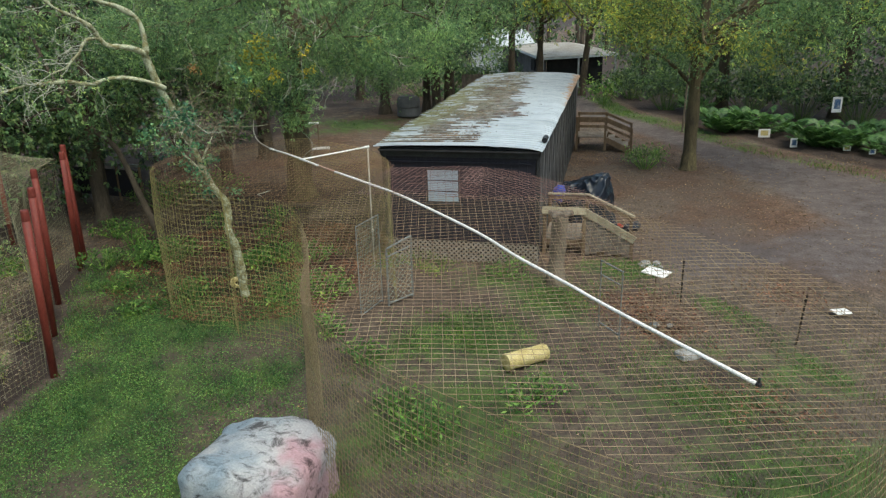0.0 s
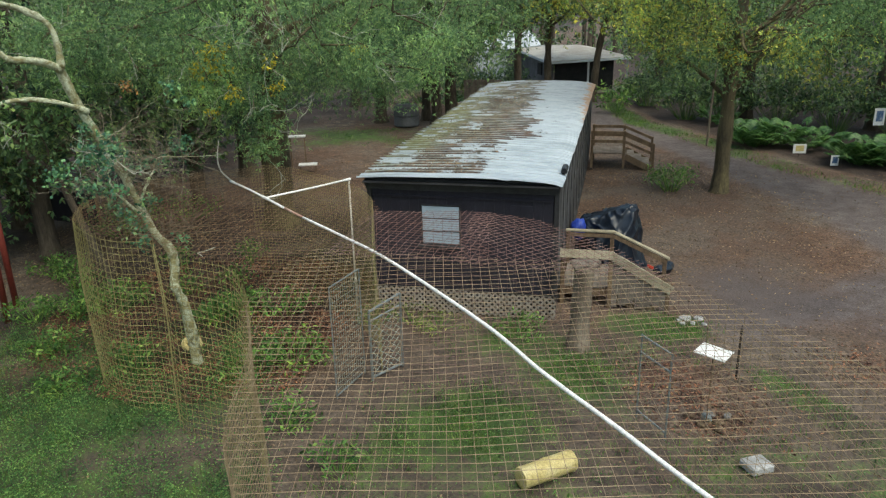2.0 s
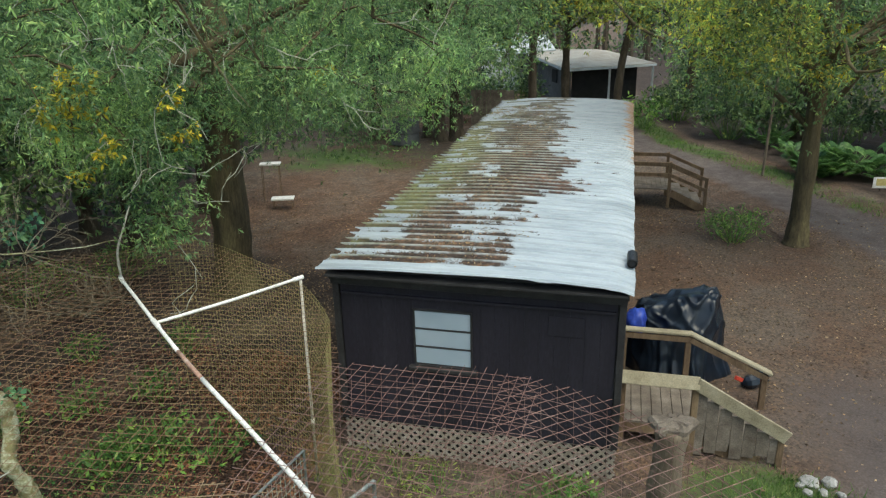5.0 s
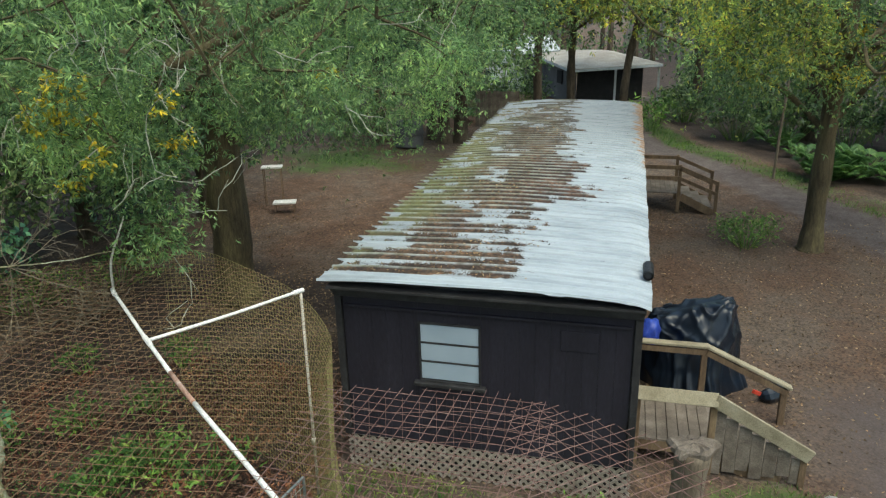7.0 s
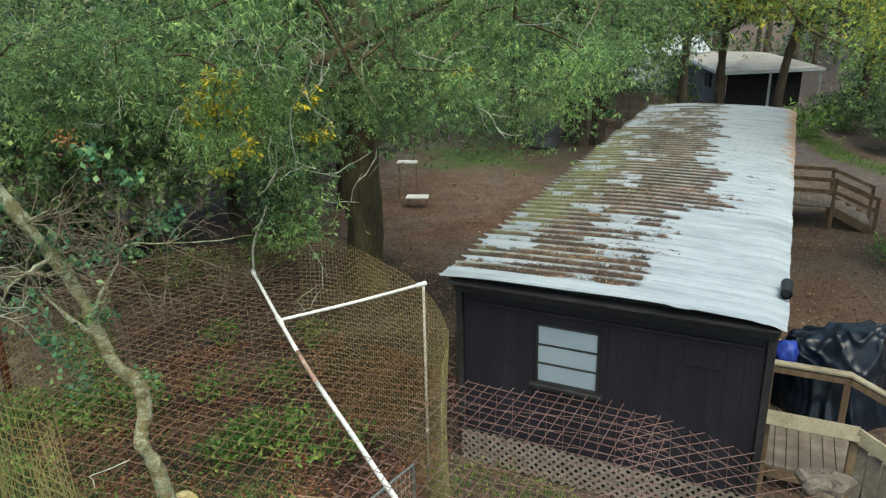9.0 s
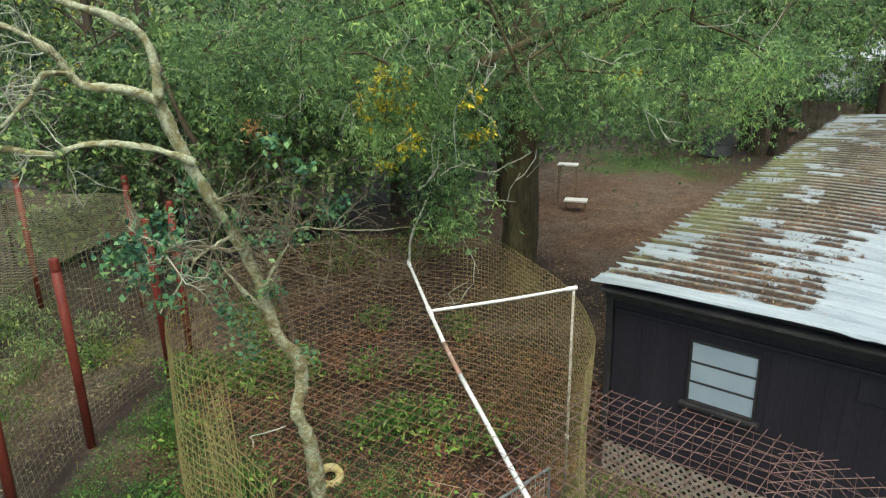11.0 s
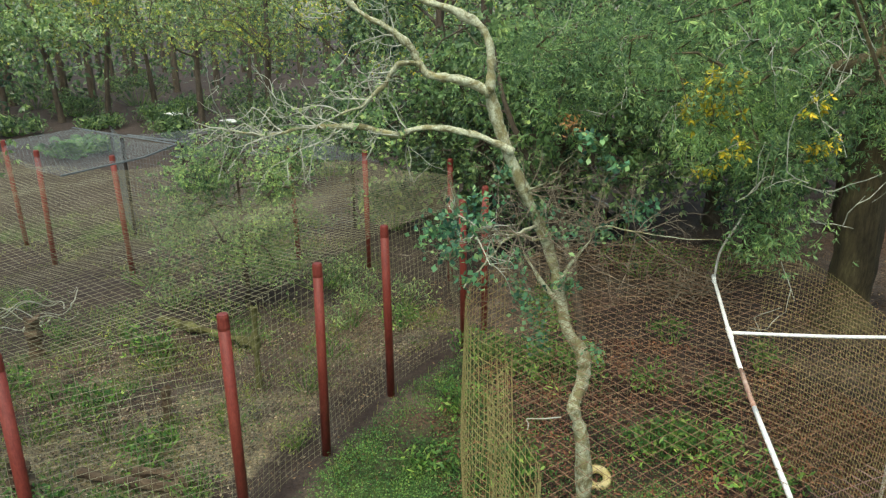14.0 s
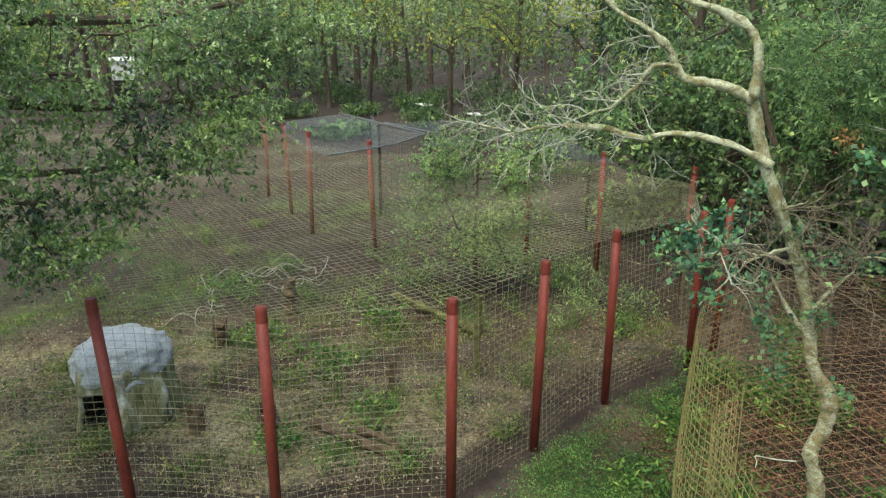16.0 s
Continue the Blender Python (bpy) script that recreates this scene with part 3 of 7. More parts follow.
# ---- ground: one sheet, fine near the pens, coarse to the horizon ----
def near_line(x, y, line):
    """Distance from points to a polyline."""
    best = np.full(np.shape(x), 1e9)
    for (ax, ay), (bx, by) in zip(line[:-1], line[1:]):
        dx, dy = bx - ax, by - ay
        t = np.clip(((x - ax) * dx + (y - ay) * dy) / (dx * dx + dy * dy), 0, 1)
        best = np.minimum(best, np.hypot(x - ax - t * dx, y - ay - t * dy))
    return best


DRIVE = [(-3.6, 60), (-2.6, 46), (-1.0, 39.6), (0.4, 37.4), (1.5, 35.4), (2.5, 33.4), (3.4, 31.7), (4.4, 29.8), (5.6, 28.0), (7.4, 25.2), (9.0, 21), (10.5, 15), (13, 6), (17, -6)]
SPUR = [(8, 20), (4.5, 18.6), (2.2, 18.4)]
PEN_EDGE = [(-10.6, 0), (-10.3, 5.3), (-9.9, 7.3), (-10.2, 9.5), (-11.4, 11.0), (-12.7, 12.6), (-13.6, 14.6)]
PEN_FRONT = [(-9.7, 0), (-10.0, 5.3), (-9.55, 7.3), (-9.75, 9.5), (-11, 10.9), (-12.3, 12.6), (-13.4, 14.6), (-13.8, 17)]


def west_of_pen(x, y):
    """Positive inside the long pen."""
    px = np.interp(y, [p[1] for p in PEN_FRONT], [p[0] for p in PEN_FRONT])
    return px - x


def half_drive(y):
    """The drive widens towards the yard."""
    return 0.75 + 1.5 * smoothstep(32, 22, np.asarray(y, float))


def zones(x, y):
    drive = smoothstep(1.0, -0.6, near_line(x, y, DRIVE) - half_drive(y))
    drive = np.maximum(drive, 0.9 * smoothstep(1.8, -1.2, near_line(x, y, SPUR) + 0.5 * np.sin(x * 1.9 + np.sin(y * 2.3)) - 1.3))
    pen = west_of_pen(x, y)
    alley = smoothstep(-0.3, 0.6, -pen) * smoothstep(17.5, 12.0, y) * smoothstep(-4.2, -5.3, x + 0.45 * (y - 9.5))
    grass = 0.78 * alley
    inside = smoothstep(-5.5, -3.5, x) * smoothstep(14.5, 12.5, y) * smoothstep(9, 2, x)
    grass = np.maximum(grass, (0.6 + 0.12 * smoothstep(10, 7.5, y)) * inside)
    grass = np.maximum(grass, 0.8 * smoothstep(2.2, 0.7, np.hypot((x + 0.4) / 1.3, y - 14.5)))
    grass = np.maximum(grass, 0.8 * smoothstep(2.0, 0.6, np.hypot((x + 2.4) / 1.2, y - 12.6)))
    grass = np.maximum(grass, 0.6 * smoothstep(1.8, 0.2, np.hypot((x + 2.2) / 1.5, y - 15.6)))
    grass = np.maximum(grass, (0.5 - 0.14 * smoothstep(-17, -14, x)) * smoothstep(0.3, 1.2, pen) * smoothstep(18, 13, y) * smoothstep(-32, -26, x))
    verge = smoothstep(1.1, 0.3, np.abs(near_line(x, y, DRIVE) - half_drive(y) - 0.7)) * smoothstep(25, 28, y) * (x > np.interp(y, [p[1] for p in DRIVE[::-1]], [p[0] for p in DRIVE[::-1]]))
    grass = np.maximum(grass, 0.8 * verge * (0.45 + 0.55 * smoothstep(28, 34, y)))
    grass = np.maximum(grass, 0.85 * smoothstep(4.2, 1.5, np.hypot((x + 13.0) / 1.4, (y - 35.3) / 0.9)))
    bare = smoothstep(1.7, 0.7, np.hypot(x - 0.8, (y - 14.1) / 1.1))
    grass = np.maximum(grass * (1 - 0.7 * bare), 0.72 * smoothstep(0.75, 0.2, near_line(x, y, [(2.1, 14.7), (2.7, 14.0), (3.0, 13.3), (3.4, 12.3), (3.9, 11.4)]) + 0.15 * np.sin(x * 5 + y * 3)))
    grass = np.maximum(grass, 0.75 * smoothstep(1.1, 0.4, np.hypot((x - 0.1) / 1.6, y - 16.7)))
    litter = np.clip(0.35 + 0.5 * smoothstep(15, 19, y) - 0.3 * smoothstep(0.3, 1.2, pen), 0, 1)
    lobe = smoothstep(2.9, 1.8, np.hypot(x + 7.3, y - 14.3))
    litter = np.maximum(litter, 0.85 * lobe)
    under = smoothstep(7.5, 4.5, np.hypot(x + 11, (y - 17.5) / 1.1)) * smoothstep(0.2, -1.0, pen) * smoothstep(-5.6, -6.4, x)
    litter = np.maximum(litter, 0.9 * under)
    litter = np.maximum(litter, smoothstep(0.3, 1.2, pen) * (0.25 + 0.37 * smoothstep(-22, -15, x)))
    litter = np.maximum(litter, 0.85 * smoothstep(5.5, 3, np.hypot(x - 2.8, (y - 24.5) / 1.3)))
    litter = np.maximum(litter, 0.8 * np.maximum(bare, smoothstep(1.3, 0.4, np.hypot(x - 3.7, y - 15.6))))
    litter = litter * (0.15 + 0.85 * smoothstep(-34, -26, x))
    grass = grass * (0.72 + 0.4 * np.sin(x * 1.1 + 1.3 * np.sin(y * 0.9)) * np.sin(y * 1.2 + 0.8 * np.sin(x * 0.7)))
    wet_and_shade = smoothstep(0.55, 0.25, near_line(x, y, PEN_EDGE))
    for path, wide in (([(-27.4, 0.6), (-25.8, 3.2), (-23.7, 5.6), (-21.7, 6.9), (-19.8, 8.7), (-19.0, 10.7), (-17.8, 12.3), (-17.3, 13.9), (-16.0, 15.4)], 1.1), ([(-13.3, 14.0), (-12.95, 13.2), (-12.9, 12.2), (-13.4, 11.5), (-13.9, 10.6), (-14.1, 9.3), (-13.7, 7.9), (-13.7, 6.7), (-14.0, 5.3)], 0.55),
                       ([(-12.3, 11.7), (-11.4, 10.7), (-10.9, 10.15), (-10.3, 9.0), (-10.5, 7.5), (-10.8, 6.3), (-11.2, 4.6)], 0.5), ([(-13.9, 10.6), (-15.6, 11.4), (-17.6, 12.2)], 0.5), ([(-19.0, 10.7), (-16.6, 9.6), (-14.1, 9.6)], 0.4)):
        wet_and_shade = np.maximum(wet_and_shade, (1.0 if wide > 1 else 0.52) * smoothstep(wide + 0.25, wide - 0.25, near_line(x, y, path) + 0.2 * np.sin(x * 2 + y * 3) + 0.12 * np.sin(x * 5.3 - y * 4.1)))
    for a, b, wide in ((2.0, 11.7, 0.9), (-1.0, 10.3, 0.55), (-0.5, 9.9, 0.5)):
        wet_and_shade = np.maximum(wet_and_shade, 0.62 * smoothstep(wide, 0.4 * wide, np.hypot(x - a, y - b)))
    grass = grass * (1 - 0.85 * wet_and_shade)
    # darker soil in the far west, the pen's far part and beside the trailer
    wet_and_shade = np.maximum(wet_and_shade, 0.8 * smoothstep(-28, -32, x))
    wet_and_shade = np.maximum(wet_and_shade, smoothstep(0.3, 1.2, pen) * smoothstep(-14.5, -18.5, x) * np.clip(0.86 + 0.4 * np.sin(x * 0.9 + 1.2 * np.sin(y * 0.8)) * np.sin(y * 1.1 + np.sin(x * 0.7)), 0, 1))
    wet_and_shade = np.maximum(wet_and_shade, 0.42 * smoothstep(9, 5, np.hypot((x - 1.2) * 1.8, y - 23.0)))
    wet_and_shade = np.maximum(wet_and_shade, 0.45 * smoothstep(1.15, 0.6, np.hypot((x + 6.2) / 4.0, (y - 25.0) / 7.0)))
    # past the drive the woods' shade is painted into the soil
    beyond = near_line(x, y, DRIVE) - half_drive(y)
    wet_and_shade = np.maximum(wet_and_shade, 0.9 * smoothstep(1.2, 2.4, beyond) * (x > np.interp(y, [p[1] for p in DRIVE[::-1]], [p[0] for p in DRIVE[::-1]])))
    # darker soil in patches round the big oak
    wet_and_shade = np.maximum(wet_and_shade, under * np.clip(0.72 + 0.5 * np.sin(x * 1.3 + 1.1 * np.sin(y * 1.7)) * np.sin(y * 1.5 + np.sin(x)), 0, 0.9))
    return grass, drive, litter, wet_and_shade


def ground():
    fine = np.arange(-30, 22.01, 0.25)
    axis_x = np.concatenate([[-2500, -800, -300, -140, -90, -65, -48, -40, -35], fine, [26, 32, 42, 60, 90, 150, 300, 800, 2500]])
    fine = np.arange(-4, 46.01, 0.25)
    axis_y = np.concatenate([[-2500, -800, -300, -120, -60, -35, -20, -12, -8], fine, [49, 53, 58, 65, 75, 90, 120, 200, 400, 900, 2500]])
    x, y = np.meshgrid(axis_x, axis_y)
    z = gz(x, y)
    wob = 0.03 * np.sin(x * 1.7 + np.sin(y * 1.1)) * np.cos(y * 1.3 + x * 0.4) + 0.015 * np.sin(x * 4.1 + y * 3.3)
    grass, drive, litter, wet_and_shade = zones(x, y)
    z = z + wob * (1 - 0.8 * drive) - 0.03 - 0.05 * drive
    z = z - 0.06 * (near_line(x, y, PEN_EDGE) < 0.5)
    verts = np.stack([x, y, z], -1).reshape(-1, 3)
    h, w = x.shape
    i = np.arange(h * w).reshape(h, w)
    quads = np.stack([i[:-1, :-1], i[:-1, 1:], i[1:, 1:], i[1:, :-1]], -1).reshape(-1, 4)
    me = bpy.data.meshes.new("ground")
    me.from_pydata(verts.tolist(), [], quads.tolist())
    at = me.color_attributes.new("zone", "FLOAT_COLOR", "POINT")
    at.data.foreach_set("color", np.stack([grass, drive, litter, wet_and_shade], -1).astype(np.float32).ravel())
    pen = smoothstep(0.1, 0.9, west_of_pen(x, y)) * smoothstep(-34, -26, x) * (0.45 + 0.6 * smoothstep(12, 8, y)) * (0.08 + 1.0 * smoothstep(-18.5, -13, x))
    lay = me.attributes.new("thatch", "FLOAT", "POINT")
    lay.data.foreach_set("value", (pen * (0.66 + 0.3 * np.sin(x * 0.9 + 1.4 * np.sin(y * 0.8)) * np.sin(y * 1.1 + np.sin(x * 1.3))) * (1 - 0.8 * wet_and_shade)).astype(np.float32).ravel())
    return tagged(smooth(part("ground", me, M_GROUND)), "damp bare soil with patchy grass, leaf litter and a gravel drive, wood shade in its colour", "ground", kind="structure")


ground()

# ---- the trailer ----
TR = Vector((-3.66, 16.6, 0.0))
TILT_UP = 1.5


def trailer():
    t = thing("trailer", TR, "long dark trailer with a stained white metal roof and lattice skirting", "trailer")
    t.matrix_basis = pose(*TR, TILT_UP)
    half, length, low, high = 1.93, 14.6, 0.55, 2.86
    # side and back walls
    pl = (length - 0.1) / 12
    panel = bpy.data.meshes.new("wall_panel")
    bm = boxed((0.06, pl - 0.012, high - low), Matrix(), 0.004)
    bm.to_mesh(panel)
    strip = bpy.data.meshes.new("batten")
    bm = boxed((0.03, 0.05, high - low), Matrix(), 0.004)
    bm.to_mesh(strip)
    for s in (1, -1):
        wall = part("side_wall", boxed((0.02, length - 0.1, high - low), pose(s * (half - 0.075), length / 2, (high + low) / 2)), M_SIDING_OLD, t, "dark siding with pale peeling streaks")
        for k in range(12):
            part("wall_panel", panel, M_SIDING_OLD, wall, "", pose(s * (half - 0.03), 0.1 + (k + 0.5) * pl, (high + low) / 2))
            part("batten", strip, M_SIDING_OLD, wall, "", pose(s * (half + 0.005), 0.1 + k * pl, (high + low) / 2))
    part("back_wall", boxed((half * 2 - 0.13, 0.06, high - low), pose(0, length - 0.03, (high + low) / 2)), M_SIDING, t)
    part("floor_slab", boxed((half * 2 - 0.14, length - 0.2, 0.12), pose(0, length / 2, low - 0.062)), M_DARK_IN, t)
    part("inner_ceiling", boxed((half * 2 - 0.14, length - 0.2, 0.04), pose(0, length / 2, high - 0.1)), M_DARK_IN, t)
    # front wall, vertical boards round the window opening
    wx0, wx1, wz0, wz1 = -0.83, -0.01, 1.53, 2.39
    n = 19
    bw = (2 * half - 0.16) / n
    for k in range(n):
        a = -half + 0.08 + k * bw
        b = a + bw
        pieces = []
        for x0, x1 in ((a, min(b, wx0)), (max(a, wx0), min(b, wx1)), (max(a, wx1), b)):
            if x1 - x0 > 0.01:
                inside = x0 >= wx0 - 1e-6 and x1 <= wx1 + 1e-6
                pieces += [(x0, x1, low, wz0), (x0, x1, wz1, high)] if inside else [(x0, x1, low, high)]
        for x0, x1, z0, z1 in pieces:
            part("siding_board", boxed((x1 - x0 - 0.0015, 0.04, z1 - z0), pose((x0 + x1) / 2, 0.02 + 0.0006 * (k % 3), (z0 + z1) / 2), 0.001), M_SIDING, t)
    part("wall_backing", boxed((2 * half - 0.2, 0.02, wz0 - low), pose(0, 0.062, (wz0 + low) / 2)), M_SIDING, t)
    for s in (1, -1):
        part("corner_trim", boxed((0.09, 0.07, high - low), pose(s * (half - 0.02), 0.0, (high + low) / 2), 0.005), M_FASCIA, t)
    part("ledge", boxed((2 * half - 0.2, 0.05, 0.035), pose(0, -0.022, 2.55), 0.004), M_SIDING, t)
    part("fascia", boxed((2 * half + 0.06, 0.06, 0.24), pose(0, -0.05, 2.81), 0.008), M_FASCIA, t)
    part("soffit", boxed((2 * half + 0.04, 0.26, 0.03), pose(0, -0.15, 2.885)), M_FASCIA, t)
    # window: frame, three frosted vanes, sill
    w = part("window", boxed((wx1 - wx0, 0.012, wz1 - wz0), pose((wx0 + wx1) / 2, 0.055, (wz0 + wz1) / 2)), M_DARK_IN, t, "three-vane frosted awning window")
    frame_bm = bmesh.new()
    for x in (wx0 + 0.012, wx1 - 0.012):
        box(frame_bm, (0.024, 0.06, wz1 - wz0), pose(x, 0.0, (wz0 + wz1) / 2), 0.003)
    for z in (wz0 + 0.012, wz1 - 0.012):
        box(frame_bm, (wx1 - wx0 - 0.048, 0.06, 0.024), pose((wx0 + wx1) / 2, 0.0, z), 0.003)
    part("window_frame", frame_bm, M_FASCIA, w)
    step = (wz1 - wz0 - 0.05) / 3
    for k in range(3):
        zc = wz0 + 0.025 + step * (k + 0.5)
        part("pane", boxed((wx1 - wx0 - 0.055, 0.012, step - 0.022), pose((wx0 + wx1) / 2, -0.004, zc, 2.5), 0.002), M_FROSTED, w)
        if k:
            part("glazing_bar", boxed((wx1 - wx0 - 0.05, 0.03, 0.022), pose((wx0 + wx1) / 2, -0.006, zc - step / 2), 0.003), M_FASCIA, w)
    part("window_sill", boxed((wx1 - wx0 + 0.14, 0.09, 0.05), pose((wx0 + wx1) / 2, -0.035, wz0 - 0.027), 0.005), M_FASCIA, w)
    hatch = bmesh.new()
    box(hatch, (0.46, 0.02, 0.27), pose(1.22, -0.006, 2.3), 0.004)
    part("wall_hatch", hatch, M_SIDING, t)
    # roof: ribbed sheets with a low crown, uneven front edge
    ribs, depth = 64, 15.3
    ys, hs = [], []
    for k in range(ribs):
        y0 = -0.38 + k * depth / ribs
        p = depth / ribs
        for fy, fh in ((0.0, 0.0), (0.4, 0.0), (0.46, 0.026), (0.54, 0.026), (0.6, 0.0)):
            ys.append(y0 + fy * p)
            hs.append(fh)
    ys.append(-0.38 + depth)
    hs.append(0.0)
    xs = np.linspace(-2.06, 2.03, 33)
    yy, xx = np.meshgrid(np.array(ys), xs, indexing="ij")
    crown = 0.1 * (1 - (xx / 2.02) ** 2) * (0.6 + 0.4 * np.clip(yy / 10, 0, 1))
    ragged = 0.015 * np.sin(xx * 3.1) + 0.02 * np.sin(xx * 7.7 + 1) + 0.012 * np.sin(xx * 15)
    side = 0.006 * np.sin(yy * 2.3) + 0.005 * np.sin(yy * 7.1)
    crest = np.array(hs)[:, None] > 0.01
    zz = 2.97 + crown + np.array(hs)[:, None] + 0.006 * np.sin(xx * 3 + yy * 0.7)
    zz = zz - 0.06 * np.clip((xx - 1.7) / 0.32, 0, 1) ** 2
    yy = yy - ragged * (yy < -0.3) + 0.1 * (yy < -0.3) + 0.24 * np.clip((0.9 - xx) / 2.9, 0, 1) * (yy < -0.3)
    xx = xx + side * (np.abs(xx) > 2.0) + (0.05 - 0.1 * crest + 0.03 * np.sin(yy * 3.7)) * (xx < -2.0) * (yy > 0.3)
    v = np.stack([xx, yy, zz], -1).reshape(-1, 3)
    h, wdt = xx.shape
    i = np.arange(h * wdt).reshape(h, wdt)
    f = np.stack([i[:-1, :-1], i[:-1, 1:], i[1:, 1:], i[1:, :-1]], -1).reshape(-1, 4)
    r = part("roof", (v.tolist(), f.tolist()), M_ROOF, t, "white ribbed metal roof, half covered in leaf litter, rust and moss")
    at = r.data.attributes.new("rib", "FLOAT", "POINT")
    at.data.foreach_set("value", np.repeat((np.array(hs) > 0.01).astype(np.float32), len(xs)))
    sol = r.modifiers.new("sheet", "SOLIDIFY")
    sol.thickness, sol.offset = 0.008, -1
    for s in (1, -1):
        part("roof_edge", boxed((0.03, 14.8, 0.14), pose(s * (half + 0.03), 7.3, 2.83), 0.004), M_FASCIA, t)
    # litter lying between the ribs
    n = 4500
    ly = rng.uniform(0.1, 13.5, n)
    lx = rng.uniform(-1.9, 0.35, n) + rng.normal(0, 0.15, n)
    keep = (np.sin(lx * 1.9 + ly * 0.8) + np.sin(ly * 1.5 - lx) + rng.normal(0, 0.7, n)) > 0.55 + 0.35 * lx
    lx, ly = np.clip(lx[keep], -1.95, 1.6), ly[keep]
    rib = depth / ribs
    ly = -0.38 + (np.floor((ly + 0.38) / rib) + rng.uniform(-0.3, 0.32, len(ly))) * rib
    lz = 2.98 + 0.1 * (1 - (lx / 2.02) ** 2) * (0.6 + 0.4 * np.clip(ly / 10, 0, 1)) + rng.uniform(0, 0.02, len(lx))
    lit = leaves_mesh("roof_litter", np.stack([lx, ly, lz], -1), 0.05, 0.022, 0.0, np.stack([rng.normal(size=len(lx)), rng.normal(size=len(lx)), np.zeros(len(lx))], -1) * 2)
    tagged(part("roof_litter", lit, M_DRY_LEAF, t, "brown leaf litter caught between roof ribs"), kind="stuff")
    # downspout elbow at the eave
    el = Tubes()
    el.add([(1.99, 0.5, 3.02), (1.99, 0.52, 3.02), (1.99, 0.84, 3.03), (1.99, 0.86, 3.03)], [0.06, 0.068, 0.068, 0.06], 14, False)
    el.add([(1.99, 0.53, 3.02), (1.99, 0.83, 3.03)], [0.05, 0.05], 12)
    part("downspout_elbow", el.data(), M_BLACK, t, "black plastic downspout elbow")
    # skirting
    for s in (1, -1):
        part("side_skirting", boxed((0.03, length - 0.2, 0.6), pose(s * (half - 0.05), length / 2 + 0.05, 0.245)), M_SIDING_OLD, t)
    # dark sheet standing in for the shade under the trailer
    part("skirt_shade_sheet", boxed((2 * half - 0.2, 0.02, 0.58), pose(0, 0.16, 0.25)), M_DARK_IN, t)
    lattice = part("lattice_skirting", boxed((2 * half, 0.03, 0.04), pose(0, 0.03, 0.545), 0.004), M_LATTICE, t, "weathered diamond lattice skirting")
    lo, hi = 0.0, 0.525
    span = hi - lo
    for d in (1, -1):
        x = -half - span
        while x < half + 0.01:
            xa, xb = x, x + span
            ca, cb = max(xa, -half), min(xb, half)
            if cb - ca > 0.04:
                za, zb = (lo + (ca - xa), lo + (cb - xa)) if d > 0 else (hi - (ca - xa), hi - (cb - xa))
                part("lattice_slat", plank((ca, 0.012 if d > 0 else 0.022, za), (cb, 0.012 if d > 0 else 0.022, zb), 0.007, 0.04, 0), M_LATTICE, lattice)
            x += 0.125
    return t


trailer()


def side_deck():
    """The landing and steps at the trailer's side door, with board rails."""
    d = thing("wooden_deck", (-1.7, 17.5, 0.0), "small timber landing with steps and pale board handrails", "deck")
    # local: x away from the trailer, y along it
    for k in range(7):
        part("deck_board", boxed((0.14, 1.42, 0.036), pose(0.1 + k * 0.149, 0.72, 0.44 + 0.002 * (k % 2)), 0.004), M_WOOD_GREY, d)
    for k, (x, z) in enumerate(((1.2, 0.33), (1.49, 0.22), (1.78, 0.11))):
        for j in (0, 1):
            part("step_board", boxed((0.135, 1.4, 0.036), pose(x + j * 0.142 - 0.05, 0.72, z, 0, 0, 1.5 * (-1) ** (k + j)), 0.004), M_WOOD_GREY, d)
    for y in (0.04, 1.42):
        part("joist", boxed((1.06, 0.04, 0.16), pose(0.55, y, 0.34), 0.004), M_WOOD_POST, d)
        part("stringer", plank((1.06, y, 0.24), (1.95, y, -0.02), 0.04, 0.2), M_WOOD_POST, d)
    for y, cap in ((0.0, 1.24), (1.47, 1.22)):
        for x, top in ((0.03, cap), (1.02, cap), (2.2, 0.52 if y < 1 else 0.66)):
            part("post", boxed((0.09, 0.09, top), pose(x, y, top / 2), 0.006), M_WOOD_POST, d)
    # near rail: wide boards on edge, leaning outwards a little; far rail: a flat cap over a narrow board
    part("rail_board", boxed((1.12, 0.045, 0.19), pose(0.5, -0.07, 1.2, -28), 0.006), M_WOOD_NEW, d)
    part("rail_board", plank((1.02, -0.075, 1.2), (2.27, -0.075, 0.5), 0.045, 0.19, 0.006), M_WOOD_NEW, d)
    part("rail_cap", boxed((1.1, 0.14, 0.04), pose(0.52, 1.47, 1.25), 0.006), M_WOOD_NEW, d)
    part("rail_cap", plank((1.05, 1.47, 1.25), (2.3, 1.47, 0.68), 0.14, 0.04, 0.006), M_WOOD_NEW, d)
    part("rail_board", boxed((1.0, 0.04, 0.09), pose(0.52, 1.43, 1.16), 0.004), M_WOOD_POST, d)
    part("rail_board", plank((1.05, 1.43, 1.16), (2.24, 1.43, 0.6), 0.04, 0.09, 0.004), M_WOOD_POST, d)
    for k in range(7):
        x = 1.1 + 0.172 * k
        top, low = 1.06 - 0.56 * (x - 1.02), 0.04 + 0.05 * (k * 7 % 3)
        part("side_plank", boxed((0.162, 0.024, top - low), pose(x, -0.022 - 0.003 * (k % 2), (top + low) / 2, 0, 0.8 * (-1) ** k), 0.004), M_WOOD_GREY, d)
    return d


side_deck()


